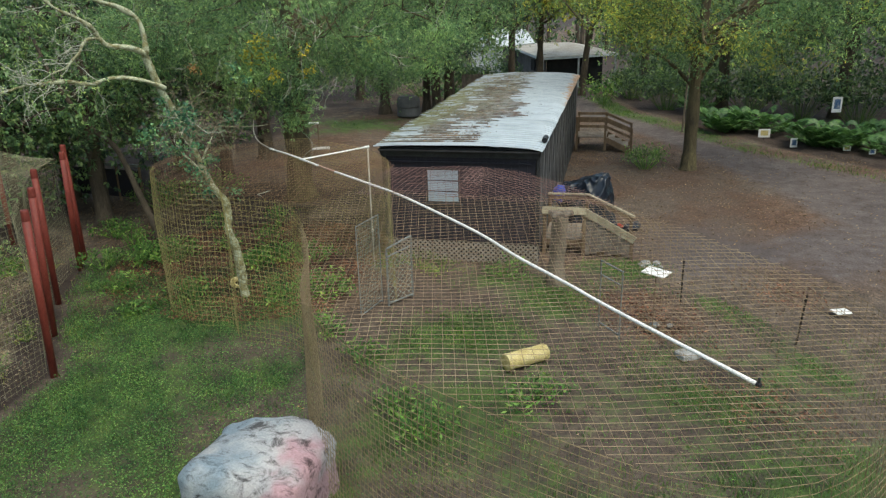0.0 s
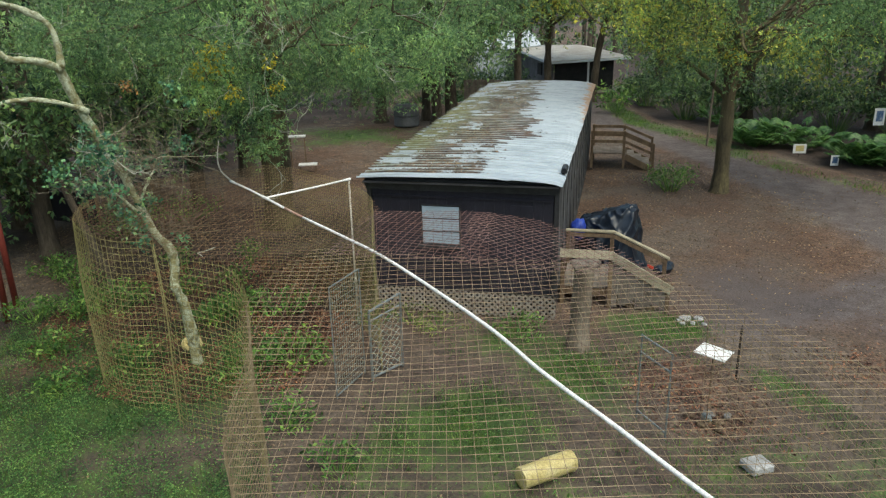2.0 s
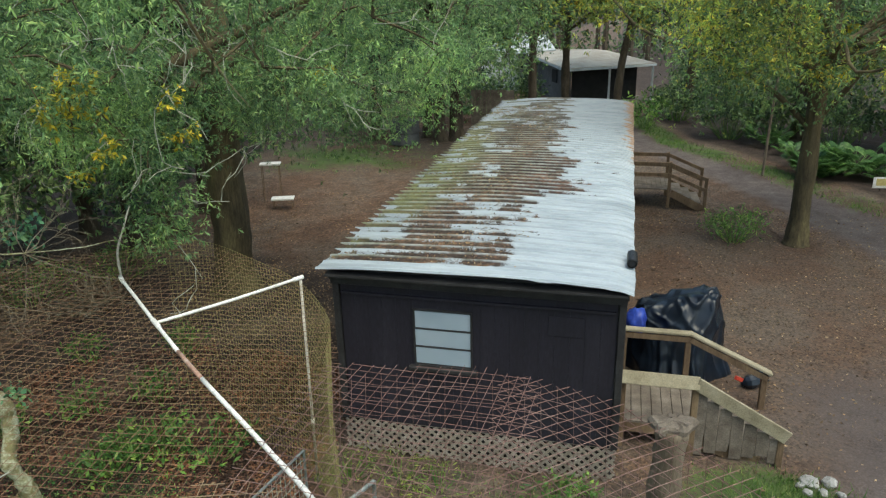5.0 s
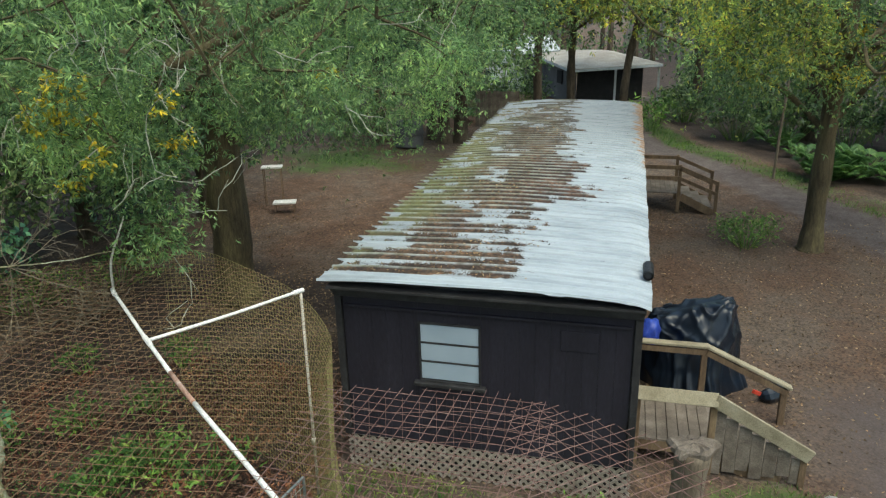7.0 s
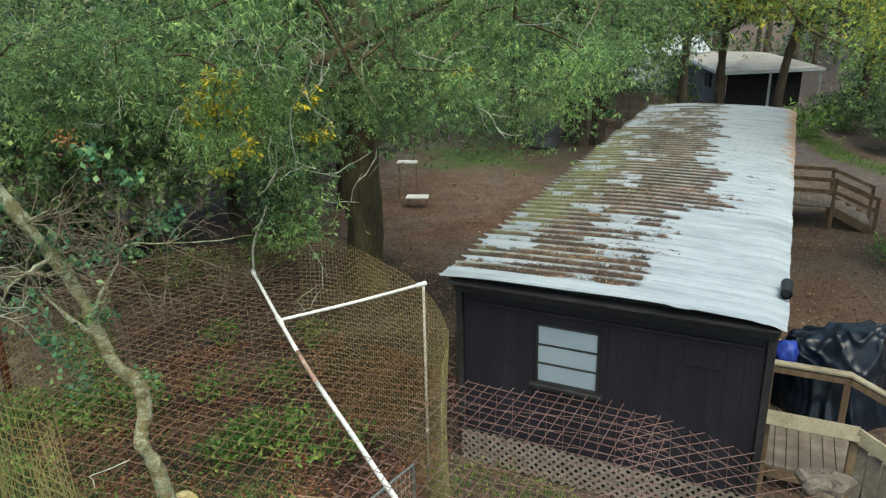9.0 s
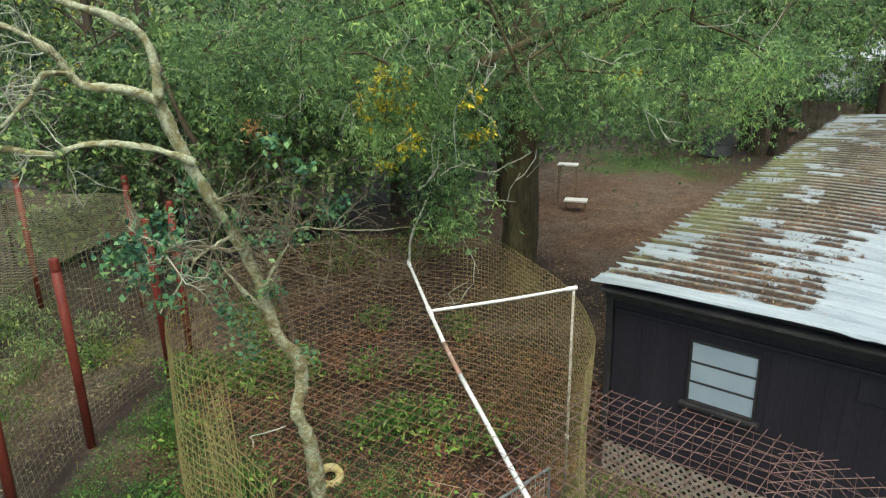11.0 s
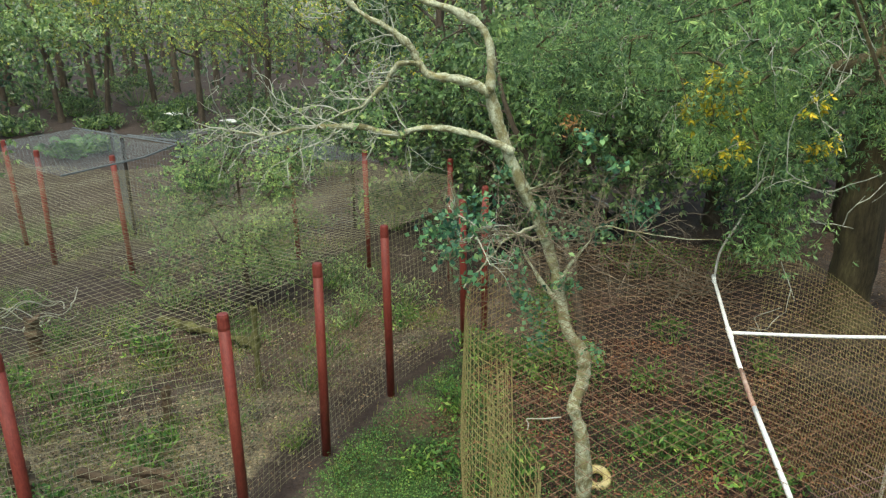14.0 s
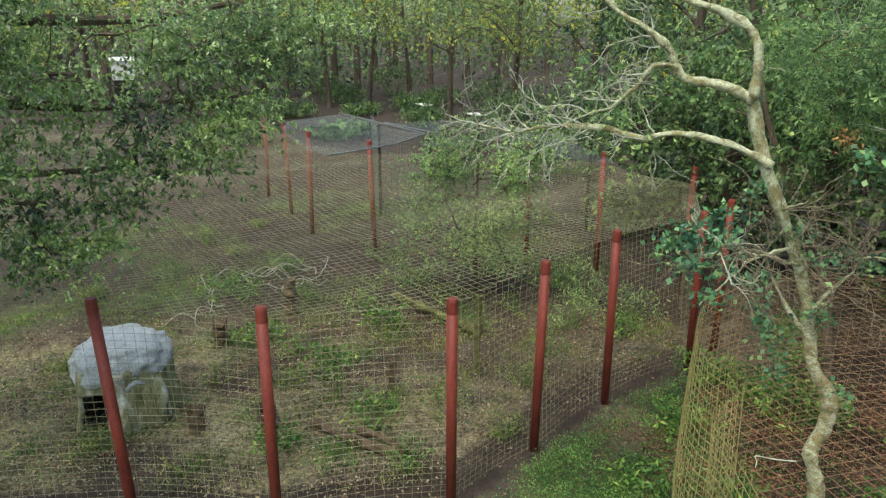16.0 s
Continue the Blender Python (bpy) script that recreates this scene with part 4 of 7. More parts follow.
def back_deck():
    z = float(gz(0, 31))
    d = thing("wooden_stairs", (-1.66, 29.9, z), "weathered timber stair landing with plain rails beside a trailer", "stairs")
    for k in range(9):
        part("deck_board", boxed((0.13, 1.5, 0.04), pose(0.08 + k * 0.14, 0.75, 0.55), 0.004), M_WOOD_GREY, d)
    for k in range(3):
        part("step_board", boxed((0.28, 1.4, 0.04), pose(1.45 + k * 0.28, 0.75, 0.42 - 0.14 * k), 0.004), M_WOOD_GREY, d)
    for y in (0.0, 1.5):
        for x, top in ((0.05, 1.4), (1.2, 1.4), (2.25, 0.95)):
            part("post", boxed((0.09, 0.09, top), pose(x, y, top / 2), 0.006), M_WOOD_POST, d)
        for dz in (0.0, 0.32):
            part("rail", boxed((1.22, 0.045, 0.11), pose(0.6, y - 0.065, 1.33 - dz), 0.005), M_WOOD_POST, d)
            part("rail", plank((1.2, y - 0.065, 1.33 - dz), (2.28, y - 0.065, 0.88 - dz), 0.045, 0.1, 0.005), M_WOOD_POST, d)
        part("stringer", plank((1.25, y, 0.45), (2.2, y, -0.02), 0.04, 0.22), M_WOOD_POST, d)
    return d


back_deck()


# ---- wire pens ----
def clip_spans(px, py, dx, dy, poly):
    """Where a line through (px, py) runs inside a polygon."""
    hits = []
    for (ax, ay), (bx, by) in zip(poly, poly[1:] + poly[:1]):
        ex, ey = bx - ax, by - ay
        den = dx * ey - dy * ex
        if abs(den) < 1e-9:
            continue
        t = ((ax - px) * ey - (ay - py) * ex) / den
        s = ((ax - px) * dy - (ay - py) * dx) / den
        if 0 <= s < 1:
            hits.append(t)
    hits.sort()
    return list(zip(hits[::2], hits[1::2]))


class Wires:
    """Three-sided wires gathered into one mesh."""

    def __init__(self):
        self.v, self.f, self.n = [], [], 0

    def line(self, pts, r):
        pts = np.asarray(pts, float)
        n = len(pts)
        tan = unit(np.gradient(pts, axis=0))
        ref = np.array([0.0, 0.0, 1.0]) if abs(tan[:, 2]).mean() < 0.7 else np.array([0.6, 0.8, 0.0])
        u = unit(np.cross(tan, ref))
        w = np.cross(tan, u)
        a = np.array([0.5, 2.6, 4.7])
        ring = np.cos(a)[None, :, None] * u[:, None] + np.sin(a)[None, :, None] * w[:, None]
        self.v.append((pts[:, None] + ring * r).reshape(-1, 3))
        i = self.n + np.arange(n - 1)[:, None] * 3
        j = np.arange(3)[None]
        k = (j + 1) % 3
        self.f.append(np.stack([i + j, i + k, i + 3 + k, i + 3 + j], -1).reshape(-1, 4))
        self.n += 3 * n

    def mesh(self, name):
        me = bpy.data.meshes.new(name)
        me.from_pydata(np.concatenate(self.v).tolist(), [], np.concatenate(self.f).tolist())
        return me


def roof_wires(poly, step, angle, r, height, jut=0.0):
    w = Wires()
    c, s = math.cos(radians(angle)), math.sin(radians(angle))
    cx, cy = np.mean(poly, axis=0)
    reach = max(math.hypot(x - cx, y - cy) for x, y in poly) + 1
    for d, (dx, dy) in enumerate(((-s, c), (c, s))):
        for k in range(int(-reach / step), int(reach / step) + 1):
            px, py = cx - dy * k * step, cy + dx * k * step
            for a, b in clip_spans(px, py, dx, dy, poly):
                if b - a < 0.1:
                    continue
                a, b = a - jut * rng.random(), b + jut * rng.random()
                t = np.linspace(a, b, max(2, int((b - a) / 0.7) + 2))
                x, y = px + dx * t, py + dy * t
                w.line(np.stack([x, y, height(x, y) + 0.006 * d], -1), r)
    return w


def wall_wires(line, step_v, step_h, r, low, high, wave=0.0):
    """A standing sheet of welded wire along a line."""
    w = Wires()
    line = np.asarray(line, float)
    seg = np.r_[0, np.cumsum(np.hypot(*np.diff(line, axis=0).T))]
    for s in np.arange(0, seg[-1], step_v):
        x, y = np.interp(s, seg, line[:, 0]), np.interp(s, seg, line[:, 1])
        z1 = float(high(x, y))
        zs = np.linspace(low, z1, 4)
        b = wave * np.sin(zs * 2 + s * 1.3)
        w.line(np.stack([x + b, y + b, zs], -1), r)
    ss = np.linspace(0, seg[-1], int(seg[-1] / 0.35) + 2)
    x, y = np.interp(ss, seg, line[:, 0]), np.interp(ss, seg, line[:, 1])
    top = high(x, y)
    for z in np.arange(low + 0.05, float(np.max(top)), step_h):
        b = wave * np.sin(z * 2 + ss * 1.3)
        w.line(np.stack([x + b, y + b, low + (z - low) / (float(np.max(top)) - low) * (top - low)], -1), r)
    return w


CAGE = [(-9.75, 13.3), (-9.25, 12.45), (-8.4, 11.93), (-7.8, 11.88), (-7.45, 11.98), (-7.2, 11.72), (-6.95, 11.42), (-6.3, 11.32), (-5.6, 11.1), (-4.9, 10.2), (-4.45, 9.4), (-4.16, 8.5), (-3.8, 7.7), (-2.95, 6.7), (-1.97, 5.94), (-0.8, 5.33),
        (0.5, 4.9), (1.6, 5.0), (2.6, 6.2), (3.1, 7.8), (2.9, 9.0), (2.0, 9.8), (0.97, 10.73), (0.14, 11.5), (-0.9, 12.75), (-1.8, 13.5), (-3.0, 13.8), (-4.35, 13.65), (-4.9, 14.7), (-5.65, 15.65), (-6.4, 16.2), (-8.1, 16.95),
        (-9.5, 15.9), (-10.0, 14.6)]


def cage():
    c = thing("wire_cage", (-3.5, 10.5, 0.0), "roofed animal pen of rusty and algae-stained welded wire, curved outline", "cage")
    off = Matrix.Translation((3.5, -10.5, 0))

    def sag(x, y):
        return 2.62 + 0.37 * smoothstep(8, 13, np.asarray(y, float)) + 0.03 * np.sin(x * 0.9 + 1) * np.sin(y * 0.8) + 0.015 * np.sin(x * 2.3 + y * 1.9)

    back = CAGE[27:] + CAGE[:9] + [(-4.9, 11.0)]
    front = CAGE[9:24] + [(-0.25, 11.9), (-4.7, 11.9), (-4.95, 11.0)]
    part("roof_mesh", roof_wires(front, 0.118, 14, 0.0031, sag, 0.09).mesh("roof_mesh"), M_PALE_WIRE, c, "rust-brown welded wire roof", off)
    part("roof_mesh", roof_wires(back, 0.115, 7, 0.0024, sag, 0.05).mesh("roof_mesh"), M_BACK_WIRE, c, "rust-brown welded wire roof", off)
    for lap, turn in (([(-4.5, 11.7), (-4.45, 13.7), (-3.0, 13.84), (-2.5, 13.7), (-2.3, 11.7)], -4), ([(-2.7, 11.7), (-2.8, 13.78), (-1.8, 13.5), (-0.9, 12.75), (0.14, 11.5)], 40)):
        part("roof_mesh", roof_wires(lap, 0.105, turn, 0.0031, lambda x, y: sag(x, y) + 0.02, 0.06).mesh("roof_mesh"), M_RUST_WIRE, c, "overlapping strip of rusty wire", off)
    loop = spline(np.array(CAGE + CAGE[:1]), 5)
    n = len(loop)
    for a, b, step, r, mat in ((0, 0.268, 0.11, 0.004, M_YELLOW_WIRE), (0.268, 0.47, 0.09, 0.0041, M_TAN_WIRE), (0.47, 0.665, 0.11, 0.003, M_TAN_WIRE), (0.665, 0.801, 0.152, 0.0028, M_RUST_WIRE), (0.801, 0.921, 0.07, 0.0029, M_YELLOW_WIRE), (0.921, 1.0, 0.14, 0.003, M_TAN_WIRE)):
        seg = loop[int(a * (n - 1)):int(b * (n - 1)) + 1]
        part("wall_mesh", wall_wires(seg, step, step, r, -0.05, sag, 0.02).mesh("wall_mesh"), mat, c, "", off)
    return c


cage()

PEN = [(-9.7, 1.0), (-10.03, 5.27), (-9.54, 7.27), (-9.75, 9.47), (-11.0, 10.92), (-12.32, 12.58), (-13.35, 14.5), (-16.2, 15.7), (-18.8, 14.6), (-20.2, 13.0), (-20.9, 8.8), (-22.6, 7.1), (-24.8, 6.2),
       (-27.6, 5.3), (-27.0, -2.0), (-18.0, -5.0)]


def long_pen():
    p = thing("wire_pen", (-13.0, 8.0, 0.0), "large roofed animal pen of grey welded wire on red steel poles", "cage")
    off = Matrix.Translation((13.0, -8.0, 0))

    def edge_gap(x, y):
        return near_line(x, y, [(-9.7, 1.0), (-10.03, 5.27), (-9.54, 7.27), (-9.75, 9.47), (-11.0, 10.92), (-12.32, 12.58), (-13.35, 14.5)])

    def sag(x, y):
        g = edge_gap(x, y)
        return 2.88 - 0.22 * np.minimum(g / 4, 1) + 0.05 * np.sin(x * 0.8) * np.sin(y * 0.7 + 1) + 0.03 * np.sin(x * 2 + y)

    part("roof_mesh", roof_wires(PEN, 0.13, 25, 0.0033, sag).mesh("roof_mesh"), M_GREY_WIRE, p, "", off)
    for line in (PEN[0:7], PEN[6:11], PEN[10:14]):
        seg = []
        for (ax, ay), (bx, by) in zip(line[:-1], line[1:]):
            for t in np.linspace(0, 1, 6, endpoint=False):
                bow = 0.1 * math.sin(math.pi * t)
                seg.append((ax + (bx - ax) * t - bow, ay + (by - ay) * t))
        seg.append(line[-1])
        near = line[0] == PEN[0]
        part("wall_mesh", wall_wires(seg, 0.125 if near else 0.16, 0.1 if near else 0.16, 0.0029 if near else 0.0018, -0.05, sag, 0.03).mesh("wall_mesh"), M_GREY_WIRE, p, "", off)
    poles = [(-10.03, 5.27), (-9.54, 7.27), (-9.54, 9.47), (-10.74, 10.92), (-12.04, 12.41), (-12.95, 14.3), (-13.7, 15.2), (-16.6, 15.9), (-18.6, 14.5), (-20.2, 13.0), (-20.9, 8.8), (-22.6, 7.1), (-24.9, 6.2),
             (-27.6, 5.3), (-9.9, 2.6)]
    leans = [(-0.28, -0.22), (-0.02, 0.0), (0.16, -0.03), (0.21, -0.02), (0.16, -0.09), (0.3, -0.2)]
    for k, (x, y) in enumerate(poles):
        lx, ly = leans[k] if k < 6 else (rng.normal(0, 0.03), rng.normal(0, 0.03))
        bx, by = x - lx, y - ly
        v, f = tube_data([(0, 0, -0.1), (lx * 0.5, ly * 0.5, 1.5), (lx, ly, 2.93)], 0.068, 14)
        pole = smooth(part("pole", (v.tolist(), f), M_RED_PAINT, p, "red-oxide painted steel pole", Matrix.Translation((bx + 13.0, by - 8.0, 0))))
        v, f = tube_data([(lx * 0.97, ly * 0.97, 2.86), (lx * 0.98, ly * 0.98, 2.89), (lx, ly, 2.9), (lx, ly, 2.95), (lx, ly, 3.02), (lx, ly, 3.05)], [0.069, 0.071, 0.071, 0.068, 0.068, 0.058], 14)
        part("collar", (v.tolist(), f), M_RED_PAINT, pole)
    return p


long_pen()


def far_pen():
    """The fine-meshed pens past the long pen's far poles."""
    p = thing("far_wire_pen", (-25.0, 11.0, 0.0), "low flat pen roofed with fine grey wire mesh, far off", "cage")
    off = Matrix.Translation((25.0, -11.0, 0))
    flat = lambda x, y: 2.9 + 0.03 * np.sin(x + y)
    for poly in ([(-25.9, 6.1), (-27.6, 7.9), (-22.6, 10.5), (-20.9, 9.5), (-19.4, 7.7), (-21.0, 7.0), (-23.0, 6.4)], [(-25.1, 9.4), (-26.1, 12.5), (-22.2, 14.2), (-17.6, 14.6), (-18.4, 13.6), (-20.2, 12.2), (-20.6, 10.2), (-22.7, 10.8)]):
        part("roof_mesh", roof_wires(poly, 0.09, 5, 0.0023, flat).mesh("roof_mesh"), M_FAR_WIRE, p, "", off)
    part("wall_mesh", wall_wires([(-27.5, 9.0), (-24.6, 9.2), (-22.4, 10.6), (-22.2, 15.4)], 0.15, 0.15, 0.004, 0, flat).mesh("wall_mesh"), M_FAR_WIRE, p, "", off)
    for a, b in (((-19.4, 7.7), (-20.9, 9.5)), ((-20.9, 9.5), (-22.6, 10.5)), ((-27.6, 7.9), (-22.6, 10.5)), ((-22.7, 10.8), (-25.1, 9.4)), ((-20.6, 10.2), (-20.2, 12.2)), ((-18.4, 13.6), (-20.2, 12.2))):
        part("rail", plank((a[0], a[1], 2.93), (b[0], b[1], 2.93), 0.035, 0.035, 0.004), M_FAR_WIRE, p, "grey roof rail", off)
    for x, y in ((-24.6, 9.2), (-27.5, 9.0), (-22.4, 10.6), (-22.2, 15.4)):
        v, f = tube_data([(0, 0, -0.1), (0, 0, 2.92)], 0.05, 8)
        part("pole", (v.tolist(), f), M_STEEL_DARK, p, "", Matrix.Translation((x + 25, y - 11, 0)))
    return p


far_pen()


# ---- pipes and the loose things in and round the cage ----
def water_pipe():
    p = thing("water_pipe", (0, 0, 3.0), "white plastic water pipe lying across a wire roof", "pipe")
    main = spline([(1.39, 6.37, -0.35), (0.1, 7.72, -0.29), (-0.53, 8.42, -0.25), (-1.25, 9.2, -0.21), (-2.0, 10.1, -0.16), (-3.6, 11.7, -0.08), (-4.5, 12.43, -0.04), (-5.68, 13.33, 0.01), (-6.62, 14.1, 0.05)], 6)
    t = Tubes()
    t.add(main[:42], 0.021, 10)
    t.add(main[44:], 0.021, 10)
    smooth(part("main_run", t.data(), M_PVC, p))
    t = Tubes()
    t.add(main[41:45], 0.0215, 10)
    smooth(part("stained_length", t.data(), M_RUST_STAIN, p, "rust-stained length of pipe"))
    t = Tubes()
    t.add(spline([(-6.62, 14.1, 0.05), (-7.2, 14.6, 0.06), (-7.88, 15.2, 0.04)], 5), 0.02, 10)
    t.add([(-7.8, 15.12, 0.05), (-7.96, 15.28, 0.04)], 0.027, 10)
    smooth(part("upper_run", t.data(), M_PVC, p))
    t = Tubes()
    t.add(spline([(-7.88, 15.2, 0.04), (-8.75, 16.25, 0.02), (-9.5, 17.4, 0.06), (-9.85, 18.1, 0.3)], 6), 0.016, 8)
    smooth(part("flexible_tail", t.data(), M_OLD_PVC, p, "bent grimy pipe running into the branches"))
    t = Tubes()
    t.add(spline([(-6.62, 14.1, 0.05), (-6.1, 14.87, 0.06), (-5.66, 15.66, 0.06)], 4), 0.018, 10)
    smooth(part("branch_run", t.data(), M_PVC, p))
    t = Tubes()
    t.add([(-5.66, 15.66, 0.07), (-5.66, 15.66, -2.98)], 0.018, 10)
    t.add([(-5.66, 15.66, -2.05), (-5.66, 15.66, -1.95)], 0.026, 10)
    smooth(part("down_pipe", t.data(), M_OLD_PVC, p, "grimy upright pipe"))
    for a, c in (((-6.7, 14.17, 0.05), (-6.52, 14.02, 0.05)), ((-5.71, 15.57, 0.06), (-5.64, 15.69, 0.06))):
        t = Tubes()
        t.add([a, c], 0.027, 10)
        part("fitting", t.data(), M_PVC, p)
    t = Tubes()
    t.add([(1.385, 6.375, -0.35), (1.415, 6.345, -0.35)], 0.023, 12)
    t.add([(1.4, 6.36, -0.35), (1.4, 6.36, -0.28)], 0.012, 8)
    part("end_valve", t.data(), M_BLACK, p, "black end valve")
    return p


water_pipe()


def rock(name, at, size, material, label, category, seed, opening=None):
    """A moulded concrete boulder, flat-based, lumpy."""
    bm = bmesh.new()
    bmesh.ops.create_icosphere(bm, subdivisions=5, radius=1.0)
    for v in bm.verts:
        p = v.co.copy()
        e = 0.36
        p = Vector([math.copysign(abs(c) ** e, c) for c in p])
        n1 = noise.noise(p * 1.1 + Vector((seed, 0, 0)))
        n2 = noise.noise(p * 3.0 + Vector((0, seed, 0)))
        n3 = noise.noise(p * 8.0)
        p *= 1 + 0.13 * n1 + 0.06 * n2 + 0.018 * n3
        v.co = Vector((p.x * size[0], p.y * size[1], max(p.z, -0.25) * size[2]))
    if opening:
        bmesh.ops.delete(bm, geom=[f for f in bm.faces if (f.calc_center_median() - Vector(opening[:3])).length < opening[3]], context="FACES")
    ob = smooth(part(name, bm, material, None, m=pose(*at)))
    sol = ob.modifiers.new("shell", "SOLIDIFY")
    sol.thickness = 0.06
    return tagged(ob, label, category)


rock("concrete_boulder", (-4.18, 6.95, -0.02), (0.82, 0.78, 0.93), M_BOULDER, "lumpy moulded concrete boulder, grey-blue and pink, on grass", "boulder", 3.3)


def concrete_den():
    """A moulded den: a rough cap on buttressed walls, a low dark entrance."""
    d = thing("concrete_den", (-12.87, 4.56, 0.0), "pale grey moulded concrete den with mossy walls and dark low entrance", "animal den")
    verts, faces, n, rows = [], [], 72, 16
    for k in range(rows + 1):
        s = k / rows
        for i in range(n):
            a = 2 * math.pi * i / n
            ca, sa = math.cos(a), math.sin(a)
            sq = 1 / (abs(ca) ** 2.8 + abs(sa) ** 2.8) ** (1 / 2.8)
            rib = max(0.0, 0.5 + 0.5 * math.cos(a * 8 - 1.1)) ** 1.6
            lump = noise.noise(Vector((ca * 2, sa * 2, s * 2)))
            r = (0.66 * sq + 0.15 * rib * (1 - 0.35 * s) * (1 + 1.2 * lump) + 0.1 * (1 - s) ** 3) * (1 + 0.07 * lump) + 0.02 * noise.noise(Vector((ca * 7, sa * 7, s * 6)))
            verts.append((r * ca, r * sa, -0.05 + 1.0 * s))
    for k in range(rows):
        for i in range(n):
            j = (i + 1) % n
            a = 360 * (i + 0.5) / n
            if 317 < a < 352 and k < 10:
                continue
            faces.append((k * n + i, k * n + j, (k + 1) * n + j, (k + 1) * n + i))
    wall = smooth(part("wall", (verts, faces), M_DEN_WALL, d, "tan and green stained buttressed wall"))
    sol = wall.modifiers.new("shell", "SOLIDIFY")
    sol.thickness = 0.07
    bm = bmesh.new()
    bmesh.ops.create_icosphere(bm, subdivisions=5, radius=1.0)
    for v in bm.verts:
        p = v.co.copy()
        p = Vector([math.copysign(abs(c) ** 0.7, c) for c in p])
        drape = 0.5 + 0.5 * math.cos(math.atan2(p.y, p.x) * 8 - 1.1)
        p *= 1 + 0.12 * noise.noise(p * 1.2 + Vector((8.1, 0, 0))) + 0.11 * noise.noise(p * 2.7) + 0.06 * noise.noise(p * 6.0) + 0.02 * noise.noise(p * 14)
        v.co = Vector((p.x * 0.68, p.y * 0.71, p.z * (0.44 if p.z > 0 else 0.2 + 0.2 * drape) + 0.86))
    smooth(part("cap", bm, M_DEN, d, "lumpy grey cap"))
    # black floor colour supplies the shade seen through the entrance
    part("inner_floor", boxed((1.0, 1.0, 0.04), pose(0, 0, 0.02)), M_DARK_IN, d)
    return d


concrete_den()


def yellow_roll():
    a, b = Vector((-1.69, 11.1, 0.15)), Vector((-1.05, 11.66, 0.15))
    r = thing("yellow_roll", (a + b) / 2, "pale yellow plastic barrel toy lying on grass", "animal toy")
    x = (b - a) / 2
    t = Tubes()
    pts = [-x * k for k in (1.0, 0.99, 0.9, 0.87, 0.1, 0.07, -0.07, -0.1, -0.87, -0.9, -0.99, -1.0)]
    t.add(pts, [0.12, 0.148, 0.158, 0.15, 0.15, 0.158, 0.158, 0.15, 0.15, 0.158, 0.148, 0.12], 20)
    part("barrel", t.data(), M_YELLOW, r)
    t = Tubes()
    t.add([-x * 1.012, -x * 0.995], 0.1, 16)
    part("end_disc", t.data(), M_YELLOW, r)
    return r


yellow_roll()


def yellow_ring():
    r = thing("yellow_ring", (-8.52, 14.1, 0.05), "yellow plastic ring toy leaning by a trunk", "animal toy")
    a = np.linspace(0, 2 * np.pi, 29)[:-1]
    verts, faces = [], []
    for i, t in enumerate(a):
        for j in range(12):
            q = j * math.pi / 6
            rr = 0.14 + 0.06 * math.cos(q)
            verts.append((rr * math.cos(t), rr * math.sin(t), 0.06 * math.sin(q)))
            faces.append((i * 12 + j, ((i + 1) % 28) * 12 + j, ((i + 1) % 28) * 12 + (j + 1) % 12, i * 12 + (j + 1) % 12))
    smooth(part("ring", (verts, faces), M_YELLOW, r, "", pose(0, 0, 0.0, 24, 0, 50)))
    return r


yellow_ring()


def mesh_panel():
    """A taller wire panel standing behind the gate."""
    g = thing("mesh_panel", (-4.98, 12.8, 0.0), "tall pale green wire panel standing inside the pen", "panel")
    b, h = Vector((0.16, 0.92, 0)), 1.98
    for k, x in enumerate((Vector((0, 0, 0)), b)):
        t = Tubes()
        t.add([x, x + Vector((0, 0, h))], 0.014, 8)
        part("upright", t.data(), M_GALV, g)
    for z in (0.05, h):
        t = Tubes()
        t.add([Vector((0, 0, z)), b + Vector((0, 0, z))], 0.014, 8)
        part("cross_bar", t.data(), M_GALV, g)
    w = Wires()
    for k in range(1, 14):
        p = b * (k / 14)
        w.line([(p.x, p.y, 0.05), (p.x, p.y, h / 2), (p.x, p.y, h)], 0.003)
    for k in range(1, 20):
        z = 0.05 + (h - 0.05) * k / 20
        w.line([(0, 0, z), (b.x / 2, b.y / 2, z), (b.x, b.y, z)], 0.0026)
    part("mesh_infill", w.mesh("mesh_infill"), M_PANEL_WIRE, g)
    return g


mesh_panel()


